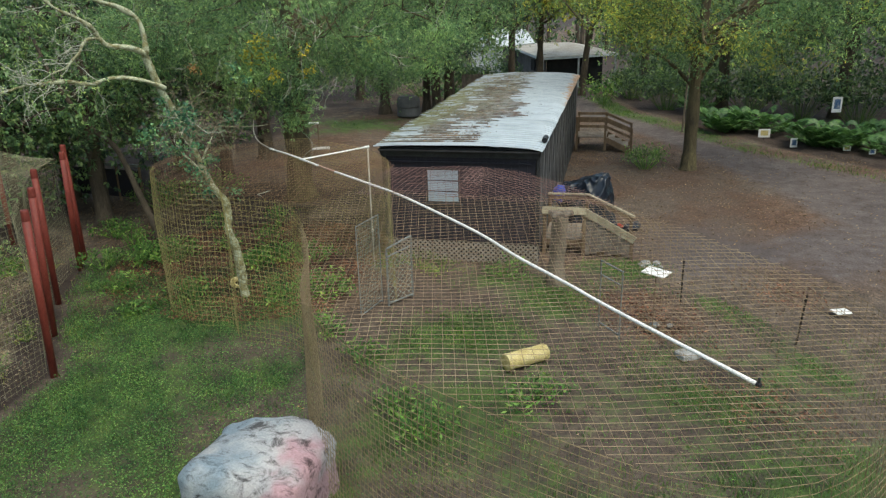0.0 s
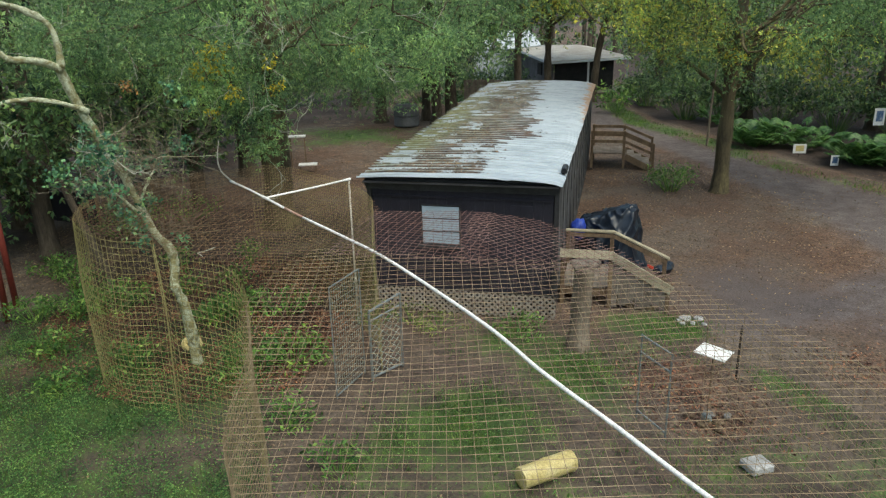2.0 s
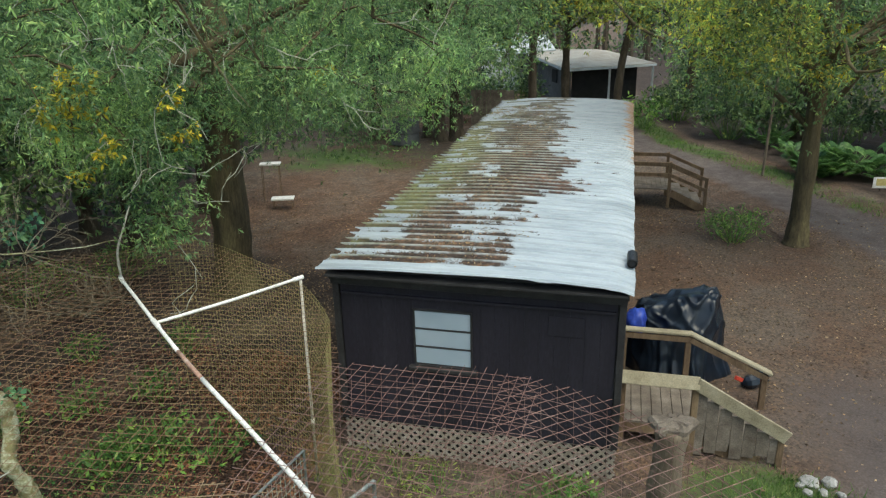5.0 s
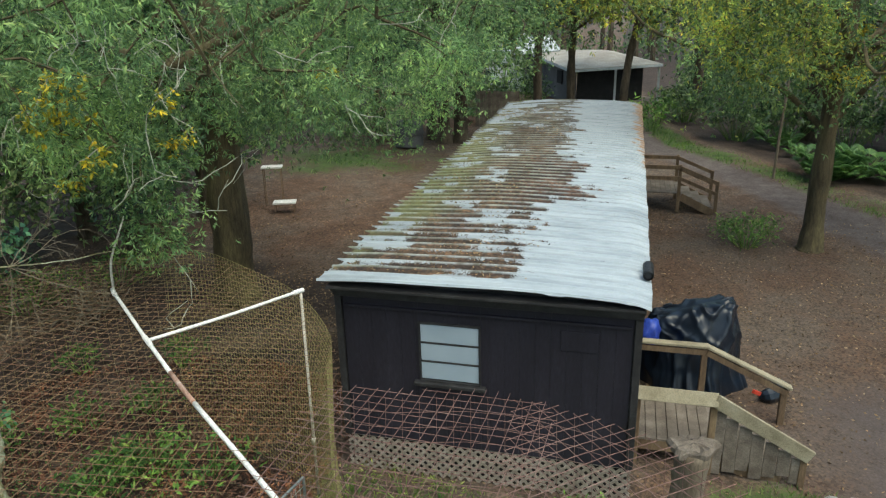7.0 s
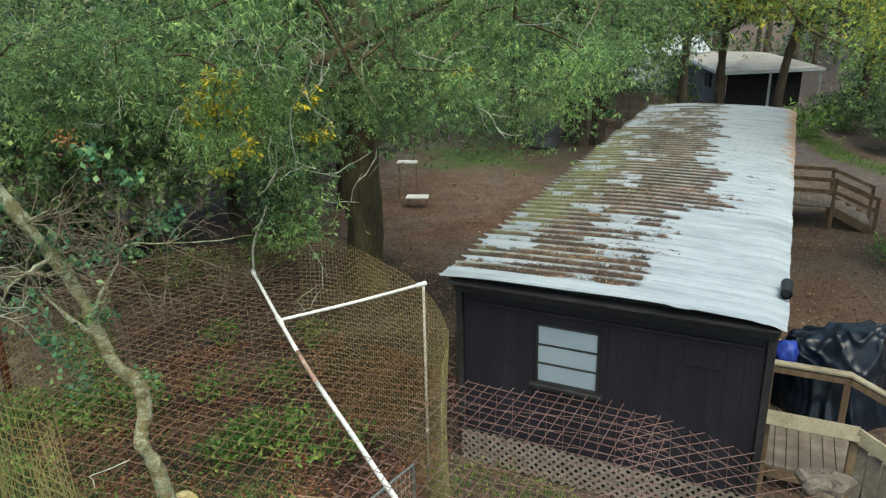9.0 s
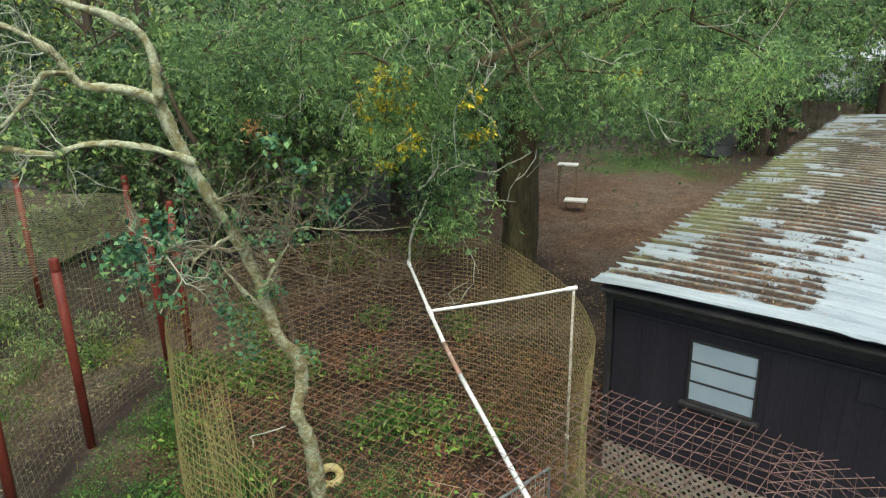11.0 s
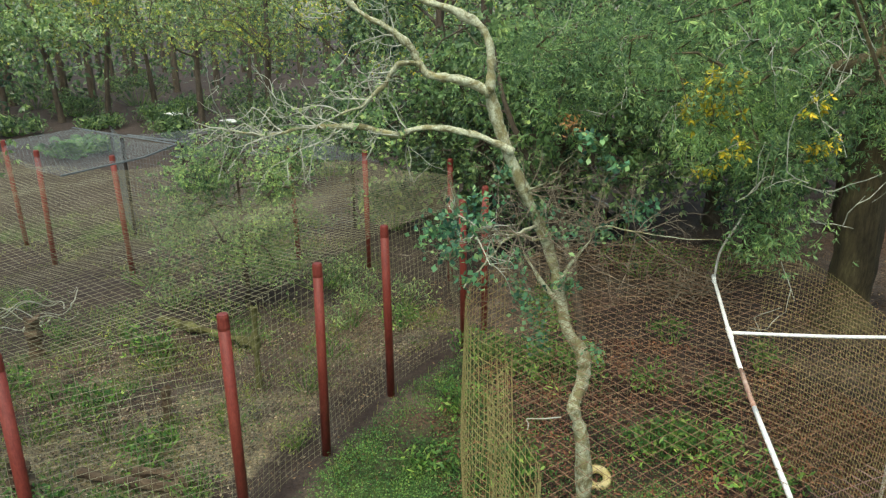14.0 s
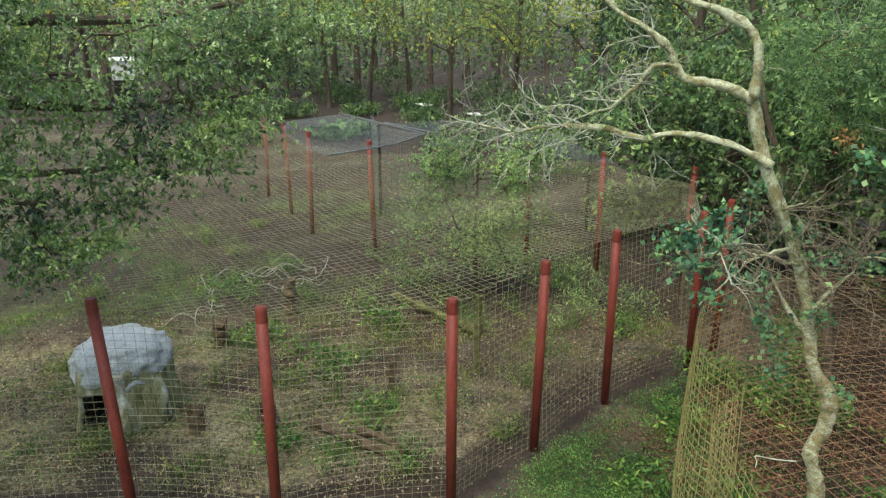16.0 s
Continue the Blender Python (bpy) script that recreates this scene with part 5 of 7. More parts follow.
def gate_panel():
    g = thing("steel_gate", (-4.6, 13.5, 0.0), "narrow galvanised gate with diamond mesh standing ajar", "gate")
    a, b = Vector((0, 0.0, 0)), Vector((0.36, 0.62, 0))
    t = Tubes()
    t.add([a, a + Vector((0, 0, 1.3))], 0.024, 8)
    t.add([b, b + Vector((0, 0, 1.42))], 0.024, 8)
    t.add([a + Vector((0, 0, 1.3)), b + Vector((0, 0, 1.42))], 0.024, 8)
    t.add([a + Vector((0, 0, 1.12)), b + Vector((0, 0, 1.2))], 0.018, 8)
    t.add([a + Vector((0, 0, 0.06)), b + Vector((0, 0, 0.06))], 0.024, 8)
    part("gate_frame", t.data(), M_GALV, g)
    w = Wires()
    n = 8
    for k in range(-12, n + 1):
        for d in (1, -1):
            pts = []
            for s in np.linspace(0, 1, 9):
                zz = (k / n + (s if d > 0 else 1 - s) * 0.62 / 1.1) * 1.1 + 0.06
                if 0.06 <= zz <= 1.14:
                    q = a + (b - a) * s
                    pts.append((q.x, q.y, zz))
            if len(pts) > 1:
                w.line(pts, 0.0045)
    part("mesh_infill", w.mesh("mesh_infill"), M_PANEL_WIRE, g)
    return g


gate_panel()


def pipe_frame():
    g = thing("metal_frame", (-0.16, 13.22, 0.0), "thin galvanised pipe frame with cross bars standing on soil", "frame")
    b = Vector((0.4, -0.58, 0))
    t = Tubes()
    t.add([(0, 0, 0), (0, 0, 1.42)], 0.014, 8)
    part("upright", t.data(), M_GALV, g)
    t = Tubes()
    t.add([b, b + Vector((0, 0, 1.42))], 0.014, 8)
    part("upright", t.data(), M_GALV, g)
    for z in (1.4, 1.12, 0.12):
        t = Tubes()
        t.add([(0, 0, z), b + Vector((0, 0, z))], 0.017, 8)
        part("cross_bar", t.data(), M_GALV, g)
    return g


pipe_frame()


def white_stand():
    g = thing("white_board_stand", (0.86, 13.15, 0.0), "square white board lying flat on a thin post", "board")
    part("board", boxed((0.46, 0.36, 0.02), pose(0, 0, 1.25, 2, 3, -28), 0.004), M_WHITE, g)
    t = Tubes()
    t.add([(0, 0, -0.05), (0, 0, 1.24)], 0.009, 8)
    part("post", t.data(), M_WOOD_POST, g)
    return g


white_stand()


def t_post(x, y, h, lean=0.0):
    g = thing("fence_stake", (x, y, float(gz(x, y))), "dark studded steel fence stake in the ground", "stake", "fence stakes")
    bm = boxed((0.035, 0.008, h), pose(0, 0, h / 2 - 0.05, 0, lean))
    box(bm, (0.006, 0.035, h), pose(0, 0.02, h / 2 - 0.05, 0, lean))
    for k in range(int(h / 0.09)):
        box(bm, (0.02, 0.014, 0.025), pose(lean / 57 * (k * 0.09 + 0.1 - h / 2), -0.008, 0.1 + k * 0.09))
    part("stake", bm, M_STEEL_DARK, g)
    return g


t_post(1.5, 14.75, 1.0)
t_post(3.46, 13.1, 1.05, 4)


def stump_stand():
    g = thing("wooden_stump", (-1.2, 15.5, 0.0), "tall weathered tree stump with a slab top", "stump")
    pts = [(0, 0, -0.1), (0.0, 0.0, 0.25), (0.02, 0.01, 0.8), (0.05, 0.03, 1.3), (0.06, 0.04, 1.62)]
    v, f = tube_data(spline(pts, 4), np.interp(np.linspace(0, 1, 17), [0, 0.1, 0.3, 0.7, 1], [0.27, 0.23, 0.19, 0.18, 0.19]) * (1 + 0.05 * rng.normal(size=17)), 20)
    v = [Vector(p) * (1 + 0.0) + Vector((0.025 * noise.noise(Vector(p) * 5), 0.025 * noise.noise(Vector(p) * 5 + Vector((9, 0, 0))), 0)) for p in v]
    smooth(part("trunk", ([tuple(p) for p in v], f), M_STUMP, g))
    a = np.arange(26) * 2 * np.pi / 26
    rim = 0.21 + 0.045 * np.sin(a * 2 + 1) + 0.03 * np.sin(a * 5) + rng.normal(0, 0.014, 26)
    rings = [(0.7, 1.56, 0.01), (1.0, 1.61, 0.008), (1.04, 1.67, 0.01), (0.9, 1.71, 0.014), (0.55, 1.71, 0.012), (0.2, 1.72, 0.008)]
    verts, faces = [], []
    for k, h, jag in rings:
        for q, r in zip(a, rim):
            verts.append((0.06 + r * k * math.cos(q), 0.04 + r * k * math.sin(q), h + rng.normal(0, jag)))
    for k in range(len(rings) - 1):
        for n in range(26):
            m = (n + 1) % 26
            faces.append((k * 26 + n, k * 26 + m, (k + 1) * 26 + m, (k + 1) * 26 + n))
    faces.append(tuple(range((len(rings) - 1) * 26, len(rings) * 26)))
    part("top_slab", (verts, faces), M_WOOD_GREY, g, "broken pale slab top")
    return g


stump_stand()


def tarp_heap():
    g = thing("tarp_heap", (-0.62, 20.15, float(gz(0, 20))), "heap covered by a folded glossy black tarpaulin", "tarp")
    rings, around = 46, 132
    verts, faces = [], []
    for k in range(rings + 1):
        s = k / rings
        for n in range(around):
            a = 2 * math.pi * n / around
            ca, sa = math.cos(a), math.sin(a)
            # a ridge from a low shoulder to a peak, falling steeply to a loose skirt
            ridge = Vector((-0.12 + 0.5 * ca * (1 - s), 0.0, 0))
            reach = 0.79 * (s ** 0.62) * (1 + 0.12 * math.cos(2 * a + 0.6)) + 0.16 * max(0, s - 0.85) * 6 * (0.5 + 0.5 * math.sin(a * 3 + 1))
            w = a * 3.0 + 2.2 * noise.noise(Vector((ca * 1.3, sa * 1.3, s * 1.6)))
            pleat = (1 - abs(math.sin(w))) ** 2 + 0.5 * (1 - abs(math.sin(w * 2.3 + 1 + s))) ** 3
            q = Vector((ca * 1.6, sa * 1.6, s * 2.4))
            crease = (1 - abs(noise.noise(q * 1.3 + Vector((3, 0, 1)))) * 2.4) ** 3
            reach += 0.13 * pleat * s + min(1.0, s * 5) * (0.07 * noise.noise(q * 1.1) + 0.05 * crease)
            x, y = ridge.x + reach * ca, ridge.y + reach * sa * 0.92
            top = 1.38 + 0.16 * math.tanh(2.2 * (x + 0.1))
            z = top * (1 - s ** 2.1) + min(1.0, s * 5) * (0.07 * crease * (1 - s) + 0.08 * noise.noise(q * 1.7) * (1 - s ** 4) + 0.03 * pleat * (1 - s)) - 0.04
            verts.append((0.84 * x - 0.05, y, z))
    for k in range(rings):
        for n in range(around):
            m = (n + 1) % around
            faces.append((k * around + n, (k + 1) * around + n, (k + 1) * around + m, k * around + m))
    smooth(part("tarpaulin", (verts, faces), M_TARP, g))
    bm = bmesh.new()
    bmesh.ops.create_icosphere(bm, subdivisions=3, radius=1.0)
    for v in bm.verts:
        p = v.co.copy()
        k = 1 + 0.25 * noise.noise(p * 1.8) - 0.18 * abs(noise.noise(p * 3.5 + Vector((1, 5, 0))))
        v.co = Vector((p.x * 0.2 * k - 0.86, p.y * 0.24 * k - 0.5, p.z * 0.26 * k + 1.0))
    smooth(part("blue_sack", bm, M_BLUE, g, "blue plastic sack"))
    part("red_strip", boxed((0.2, 0.04, 0.07), pose(0.84, -0.7, 0.2, 0, 30, 40), 0.008), M_RED, g, "red plastic strip")
    t = Tubes()
    t.add(spline([(0.9, -0.6, 0.06), (1.15, -0.5, 0.1), (1.3, -0.25, 0.08), (1.25, 0.1, 0.05)], 4), [0.02, 0.09, 0.12, 0.12, 0.11, 0.12, 0.13, 0.1, 0.1, 0.12, 0.1, 0.08, 0.03], 8)
    part("loose_corner", t.data(), M_TARP, g)
    return g


tarp_heap()


def small(name, bm, material, at, label, category, rz=0.0, rx=0.0):
    ob = part(name, bm, material, None, m=pose(at[0], at[1], at[2], rx, 0, rz))
    return tagged(ob, label, category)


def pebble(size, seed):
    bm = bmesh.new()
    bmesh.ops.create_icosphere(bm, subdivisions=2, radius=1)
    for v in bm.verts:
        k = 1 + 0.35 * noise.noise(v.co * 1.6 + Vector((seed, 0, 0)))
        v.co = Vector((v.co.x * size[0] * k, v.co.y * size[1] * k, v.co.z * size[2] * k))
    return bm


small("concrete_block", boxed((0.36, 0.3, 0.12), Matrix(), 0.02), M_CONCRETE, (1.43, 12.2, 0.05), "grey concrete paver on bare soil", "paver", 30)
bottle = Tubes()
bottle.add([(0, 0, 0), (0, 0, 0.02), (0, 0, 0.16), (0, 0, 0.2), (0, 0, 0.24)], [0.05, 0.055, 0.055, 0.03, 0.02], 10)
small("plastic_jug", bottle.data(), M_GALV, (0.84, 13.32, 0.08), "small grey plastic jug lying on soil", "bottle", 20, 75)
small("paper_scrap", boxed((0.34, 0.26, 0.03), Matrix(), 0.01), M_WHITE, (4.61, 14.76, 0.04), "white crumpled sheet on the grass", "litter", 20)
for k, (x, y, s) in enumerate(((0.86, 17.2, 0.14), (1.12, 17.25, 0.11), (0.98, 17.0, 0.08), (0.78, 16.95, 0.08), (1.2, 17.0, 0.06), (0.72, 17.1, 0.07))):
    small("stone", pebble((s, s * 0.8, s * 0.6), k), M_CONCRETE, (x, y, 0.0), "pale stone on gravel", "stone", 40 * k)["group"] = "stones by the steps"

# ---- trees and plants ----
def clump_points(centre, n, radius, hang=0.5):
    """Points of one spray of leaves: a flattened cloud with hanging tips."""
    p = rng.normal(size=(n, 3)) * np.array([radius, radius, radius * 0.6])
    arms = unit(rng.normal(size=(9, 3)) + np.array([0, 0, -0.25]))
    p = 0.45 * p + arms[rng.integers(0, 9, n)] * (radius * 1.4 * rng.random(n) ** 0.7)[:, None] * np.array([1, 1, 0.75])
    p[:, 2] -= hang * np.abs(rng.normal(size=n)) * radius * (rng.random(n) < 0.45)
    return p + centre


def tufts(cents, per, radius, leaf, many=6):
    """Whorls of leaves spread over the sprays: points and headings."""
    pts, head, tone = [], [], []
    for c in cents:
        k = max(2, int(per * (c[3] / radius) ** 1.5 / many))
        hub = clump_points(c[:3], k, c[3])
        out = unit(hub - c[:3])
        d = unit(rng.normal(size=(k, many, 3)) + 0.75 * out[:, None] + np.array([0, 0, -0.1]))
        pts.append((hub[:, None] + d * leaf * 0.55).reshape(-1, 3))
        head.append(d.reshape(-1, 3) * 2.5)
        tone.append(np.repeat(np.clip(rng.random(k) * 0.75 + rng.normal(0.1, 0.26), -0.25, 1.15), many))
    return np.concatenate(pts), np.concatenate(head), np.concatenate(tone)


def tree(name, label, at, height, girth, crown, clumps, per, leaf, mat, bark=None, low=2.5, radius=0.6, extra=(), yellow=0.0, lean=(0, 0), limbs=12, category="tree", second=None, gaps=(), group="", bough=(), bare=0, slope=0.0):
    """A tapered trunk with limbs and a crown of leaf sprays; extra: hand-placed sprays (x, y, z, radius)."""
    x, y = at
    z0 = float(gz(x, y))
    t = thing(name, (x, y, z0), label, category, group)
    bark = bark or M_BARK
    cx, cy, cz, rx, ry, rz = crown
    pts = [(0, 0, -0.15), (0.02, 0.0, 0.35), (lean[0] * 0.3, lean[1] * 0.3, height * 0.25), (lean[0] * 0.7 + 0.1, lean[1] * 0.7, height * 0.45), (lean[0], lean[1], height * 0.7), (lean[0] * 1.1, lean[1] * 1.2, height * 0.92)]
    sp = spline(pts, 9)
    rad = girth * np.interp(sp[:, 2], [-0.2, 0.1, 0.5, height * 0.4, height], [1.7, 1.25, 1.0, 0.75, 0.08])
    v, f = tube_data(sp, rad * (1 + 0.03 * rng.normal(size=len(sp))), 20)
    v = v + 0.06 * girth * np.sin(v * 7.0 + 3 * v[:, ::-1]) + 0.022 * np.sin(np.arctan2(v[:, 1], v[:, 0]) * 9 + v[:, 2] * 1.7)[:, None] * np.array([1, 1, 0]) * np.sign(v)
    smooth(part("trunk", (v.tolist(), f), bark, t))
    cents = []
    while len(cents) < clumps:
        p = rng.uniform(-1, 1, 3)
        r = np.linalg.norm(p)
        if r > 1 or r < 0.35:
            continue
        c = np.array([cx, cy, cz]) + p * np.array([rx, ry, rz]) - np.array([x, y, z0])
        if c[2] + z0 > low - slope * (c[1] + y - 17):
            cents.append((*c, radius * rng.uniform(0.7, 1.3)))
    for ex, ey, ez, er in extra:
        cents.append((ex - x, ey - y, ez - z0, er))
    cents = np.array(cents)
    wood = Tubes()
    order = np.linspace(0, len(cents) - 1, min(limbs, len(cents))).astype(int)
    nodes = []
    for k in order:
        c = cents[k, :3]
        reach = np.hypot(c[0], c[1])
        zs = np.clip(c[2] - 0.55 * reach, height * 0.34, height * 0.8)
        s = np.array([np.interp(zs, sp[:, 2], sp[:, 0]), np.interp(zs, sp[:, 2], sp[:, 1]), zs])
        mid = (s + c) / 2 + np.array([rng.normal(0, 0.35), rng.normal(0, 0.35), 0.12 * reach])
        line = spline([s, (s + mid) / 2 + rng.normal(0, 0.2, 3), mid, (mid + c) / 2 + rng.normal(0, 0.2, 3), c], 3)
        v, f = tube_data(line, np.linspace(girth * 0.36, 0.018, len(line)), 7)
        part("limb", (v.tolist(), f), bark, t)
        nodes += list(line[4:])
    for line in bough:
        line = spline(np.array(line) - np.array([x, y, z0]), 5)
        v, f = tube_data(line, np.linspace(girth * 0.36, 0.035, len(line)) * (1 + 0.08 * rng.normal(size=len(line))), 9)
        smooth(part("limb", (v.tolist(), f), bark, t))
        nodes += list(line[4:])
    nodes += list(sp[len(sp) // 2:])
    for c in cents[np.argsort(np.hypot(cents[:, 0], cents[:, 1]))]:
        have = np.array(nodes)
        j = np.argmin(np.linalg.norm(have - c[:3], axis=1))
        gap_len = np.linalg.norm(have[j] - c[:3])
        if gap_len > 0.1:
            mid = (have[j] + c[:3]) / 2 + rng.normal(0, 0.12, 3) * min(1.0, gap_len)
            wood.add([have[j], mid, c[:3]], [0.024, 0.017, 0.009], 4, False)
            nodes += [mid, c[:3]]
        for _ in range(2):
            d = unit(rng.normal(size=3) + np.array([0, 0, -0.3])) * c[3] * 1.3
            wood.add([c[:3], c[:3] + d * 0.5 + rng.normal(0, 0.05, 3), c[:3] + d], [0.01, 0.007, 0.004], 3, False)
    tagged(part("twig_growth", wood.data(), bark, t), kind="stuff")
    if bare:
        pale = Tubes()
        for k in rng.choice(len(cents), bare):
            p, d = cents[k, :3] + rng.normal(0, 0.25, 3), unit(rng.normal(size=3) + np.array([0.4, -0.6, 0.1]))
            for _ in range(4):
                q = [p]
                for _ in range(4):
                    d = unit(d + rng.normal(0, 0.3, 3))
                    q.append(q[-1] + d * rng.uniform(0.08, 0.2))
                pale.add(q, [0.007, 0.006, 0.005, 0.004, 0.0025], 4, False)
                p, d = q[rng.integers(1, 4)], unit(d + rng.normal(0, 0.6, 3))
        tagged(part("bare_twig_growth", pale.data(), M_PALE_TWIG, t, "pale bare twigs among the leaves"), kind="stuff")
    for a, b, wide in gaps:
        way = unit(np.array(b) - a)
        cents = np.array([c for c in cents if np.linalg.norm(np.cross(np.array(c[:3]) + (x, y, z0) - a, way)) > wide])
    pts, head, tone = tufts(cents, per, radius, leaf[0])
    share = 0.0
    if second:
        share = second[1]
        blot = np.sin(pts[:, 0] * 1.3 + pts[:, 1]) + np.sin(pts[:, 2] * 1.7 + pts[:, 0] * 0.6)
        sel = blot + rng.normal(0, 0.6, len(pts)) > np.quantile(blot, 1 - share)
        me = leaves_mesh("leaves", pts[sel], leaf[0], leaf[1], 0.4, head[sel], tone[sel])
        part("crown", me, second[0], t, "part of the crown in a second leaf tone")
        pts, head, tone = pts[~sel], head[~sel], tone[~sel]
    part("crown", leaves_mesh("leaves", pts, leaf[0], leaf[1], 0.4, head, tone), mat, t)
    if yellow:
        ks = rng.choice(len(cents), max(1, int(len(cents) * yellow)), False)
        pts = np.concatenate([clump_points(cents[k, :3], 60, 0.22) for k in ks])
        tagged(part("yellow_growth", leaves_mesh("leaves", pts, leaf[0] * 1.2, leaf[1] * 1.3, 0.4), M_YELLOW_LEAF, t, "sprays of yellow autumn leaves"), kind="stuff")
    return t


# the big oak over the back of the cage
near_sprays = [(-7.4, 15.25, 3.9, 0.27), (-7.5, 15.25, 4.3, 0.31), (-7.3, 15.3, 4.65, 0.33), (-7.6, 15.2, 4.8, 0.33), (-7.2, 15.4, 3.7, 0.2), (-8.1, 15.1, 5.0, 0.33), (-10.0, 14.3, 5.35, 0.33), (-10.4, 14.6, 5.2, 0.35), (-9.9, 14.6, 5.7, 0.4), (-8.3, 15.6, 5.3, 0.42), (-7.9, 15.6, 4.85, 0.4), (-7.35, 15.5, 4.35, 0.33), (-7.3, 15.5, 3.95, 0.3), (-7.2, 15.5, 4.7, 0.34), (-8.9, 15.9, 5.0, 0.42), (-8.0, 16.0, 5.6, 0.5), (-7.0, 16.2, 5.5, 0.5),
               (-9.2, 16.2, 5.6, 0.5), (-6.6, 17.0, 5.5, 0.5), (-7.6, 17.2, 5.2, 0.5), (-8.8, 17.5, 5.2, 0.5), (-6.8, 18.6, 4.85, 0.45), (-8.0, 19.2, 4.7, 0.5), (-7.4, 19.0, 4.75, 0.45), (-9.5, 15.0, 5.9, 0.5), (-9.7, 15.3, 5.2, 0.4),
               (-10.2, 14.6, 5.4, 0.42), (-6.2, 18.0, 5.9, 0.55), (-5.8, 19.5, 5.3, 0.5), (-6.3, 20.5, 4.5, 0.45), (-7.6, 21.5, 4.3, 0.5), (-6.9, 21.0, 4.4, 0.45), (-5.5, 21.5, 5.1, 0.55), (-9.0, 18.6, 5.6, 0.6), (-9.8, 18.0, 5.2, 0.6),
               (-10.8, 18.6, 5.8, 0.6), (-8.4, 20.4, 5.4, 0.6), (-9.4, 20.0, 6.2, 0.6), (-7.4, 19.6, 5.8, 0.6), (-11.8, 19.2, 5.2, 0.6), (-11.0, 17.2, 5.2, 0.5), (-10.4, 16.4, 5.4, 0.5), (-12.4, 17.8, 5.6, 0.6),
               (-6.9, 23.5, 5.2, 0.6), (-8.7, 16.4, 5.9, 0.5), (-7.6, 16.4, 6.2, 0.5), (-9.9, 16.0, 6.1, 0.5), (-6.6, 16.8, 6.3, 0.5), (-8.3, 17.0, 6.6, 0.5), (-7.2, 17.6, 6.7, 0.5), (-9.2, 17.2, 6.8, 0.5), (-10.3, 17.4, 6.4, 0.5), (-6.0, 18.8, 6.6, 0.5), (-8.2, 24.0, 4.9, 0.7), (-9.6, 25.0, 4.9, 0.7), (-11.6, 15.6, 5.8, 0.5)]
tree("oak_tree", "big oak with willowy green leaves and yellow sprays over the pen", (-10.4, 21.9), 13, 0.43, (-9.3, 19.2, 6.3, 6.0, 6.0, 2.6), 92, 1300, (0.085, 0.019), M_OAK_LEAF, M_MOSSY_BARK, 4.9, 0.52, [(p[0], p[1], p[2], p[3] * 1.16) for p in near_sprays], 0.0, (0.3, -0.4), 6, gaps=[(np.array([-2.0, 8.5, 6.2]), (-9.9, 20.3, 6.25), 0.75), (np.array([-1.86, 8.45, 6.19]), (-12.04, 17.86, 4.22), 0.6)],
     bough=[[(-10.3, 21.6, 4.2), (-9.33, 20.4, 5.1), (-8.4, 20.9, 5.9), (-7.8, 21.2, 6.4), (-7.0, 21.6, 7.2)], [(-10.3, 21.6, 4.6), (-9.6, 19.6, 5.0), (-8.75, 17.95, 5.38), (-8.3, 18.1, 5.62), (-7.7, 18.45, 5.92), (-7.1, 18.8, 6.24), (-6.3, 19.3, 6.6)]], bare=80, slope=0.17, second=(M_OAK_PALE, 0.07))
# the oak by the drive
tree("oak_tree", "broad oak with sunlit yellow-green leaves beside the gravel drive", (2.62, 27.35), 13, 0.225, (3.9, 27.2, 6.4, 4.6, 4.4, 2.9), 84, 760, (0.112, 0.034), M_OAK_LEAF, M_MOSSY_BARK, 3.4, 0.65, [(-0.4, 29.4, 5.8, 0.5), (-1.5, 30.0, 6.3, 0.5), (0.6, 28.4, 5.6, 0.5), (-2.2, 30.6, 6.6, 0.5)], 0.04, (0.1, 0.1), 16, second=(M_LIGHT_LEAF, 0.36),
     bough=[[(2.62, 27.4, 3.2), (1.7, 27.9, 4.1), (0.5, 28.4, 4.8), (-0.4, 29.4, 5.1), (-1.6, 30.0, 5.6), (-2.4, 30.5, 6.4)], [(2.7, 27.4, 3.4), (3.4, 27.0, 4.6), (4.1, 26.6, 6.0)], [(2.7, 27.4, 3.6), (2.2, 27.2, 4.8), (1.6, 27.4, 6.4)]])
# trees behind the trailer
for k, (x, y, h, g) in enumerate(((-10.0, 39.5, 12, 0.26), (-9.3, 39.8, 13, 0.3), (-10.8, 40.3, 11, 0.22))):
    tree("tree", "slim dark-barked tree in a cluster of three", (x, y), h, g, (x + 1.0 * (k - 1), y - 1.5, 6.2, 4.5, 4.0, 3.2), 45, 320, (0.18, 0.054), M_OAK_LEAF, M_BARK, 3.4, 0.8, [(-6.3, 34.0, 4.3, 0.55), (-6.0, 34.5, 5.0, 0.6), (-5.8, 35.0, 5.7, 0.6), (-6.6, 33.6, 5.3, 0.6), (-7.2, 33.2, 4.3, 0.6), (-7.4, 34.0, 5.0, 0.7), (-8.4, 33.2, 4.4, 0.8), (-8.0, 34.0, 5.4, 0.8), (-9.0, 34.0, 4.2, 0.8), (-9.4, 35.5, 5.0, 0.9), (-6.8, 35.5, 6.3, 0.7)] if k == 1 else (), 0.02, (0.2 * (k - 1), 0), 8, group="tree cluster")
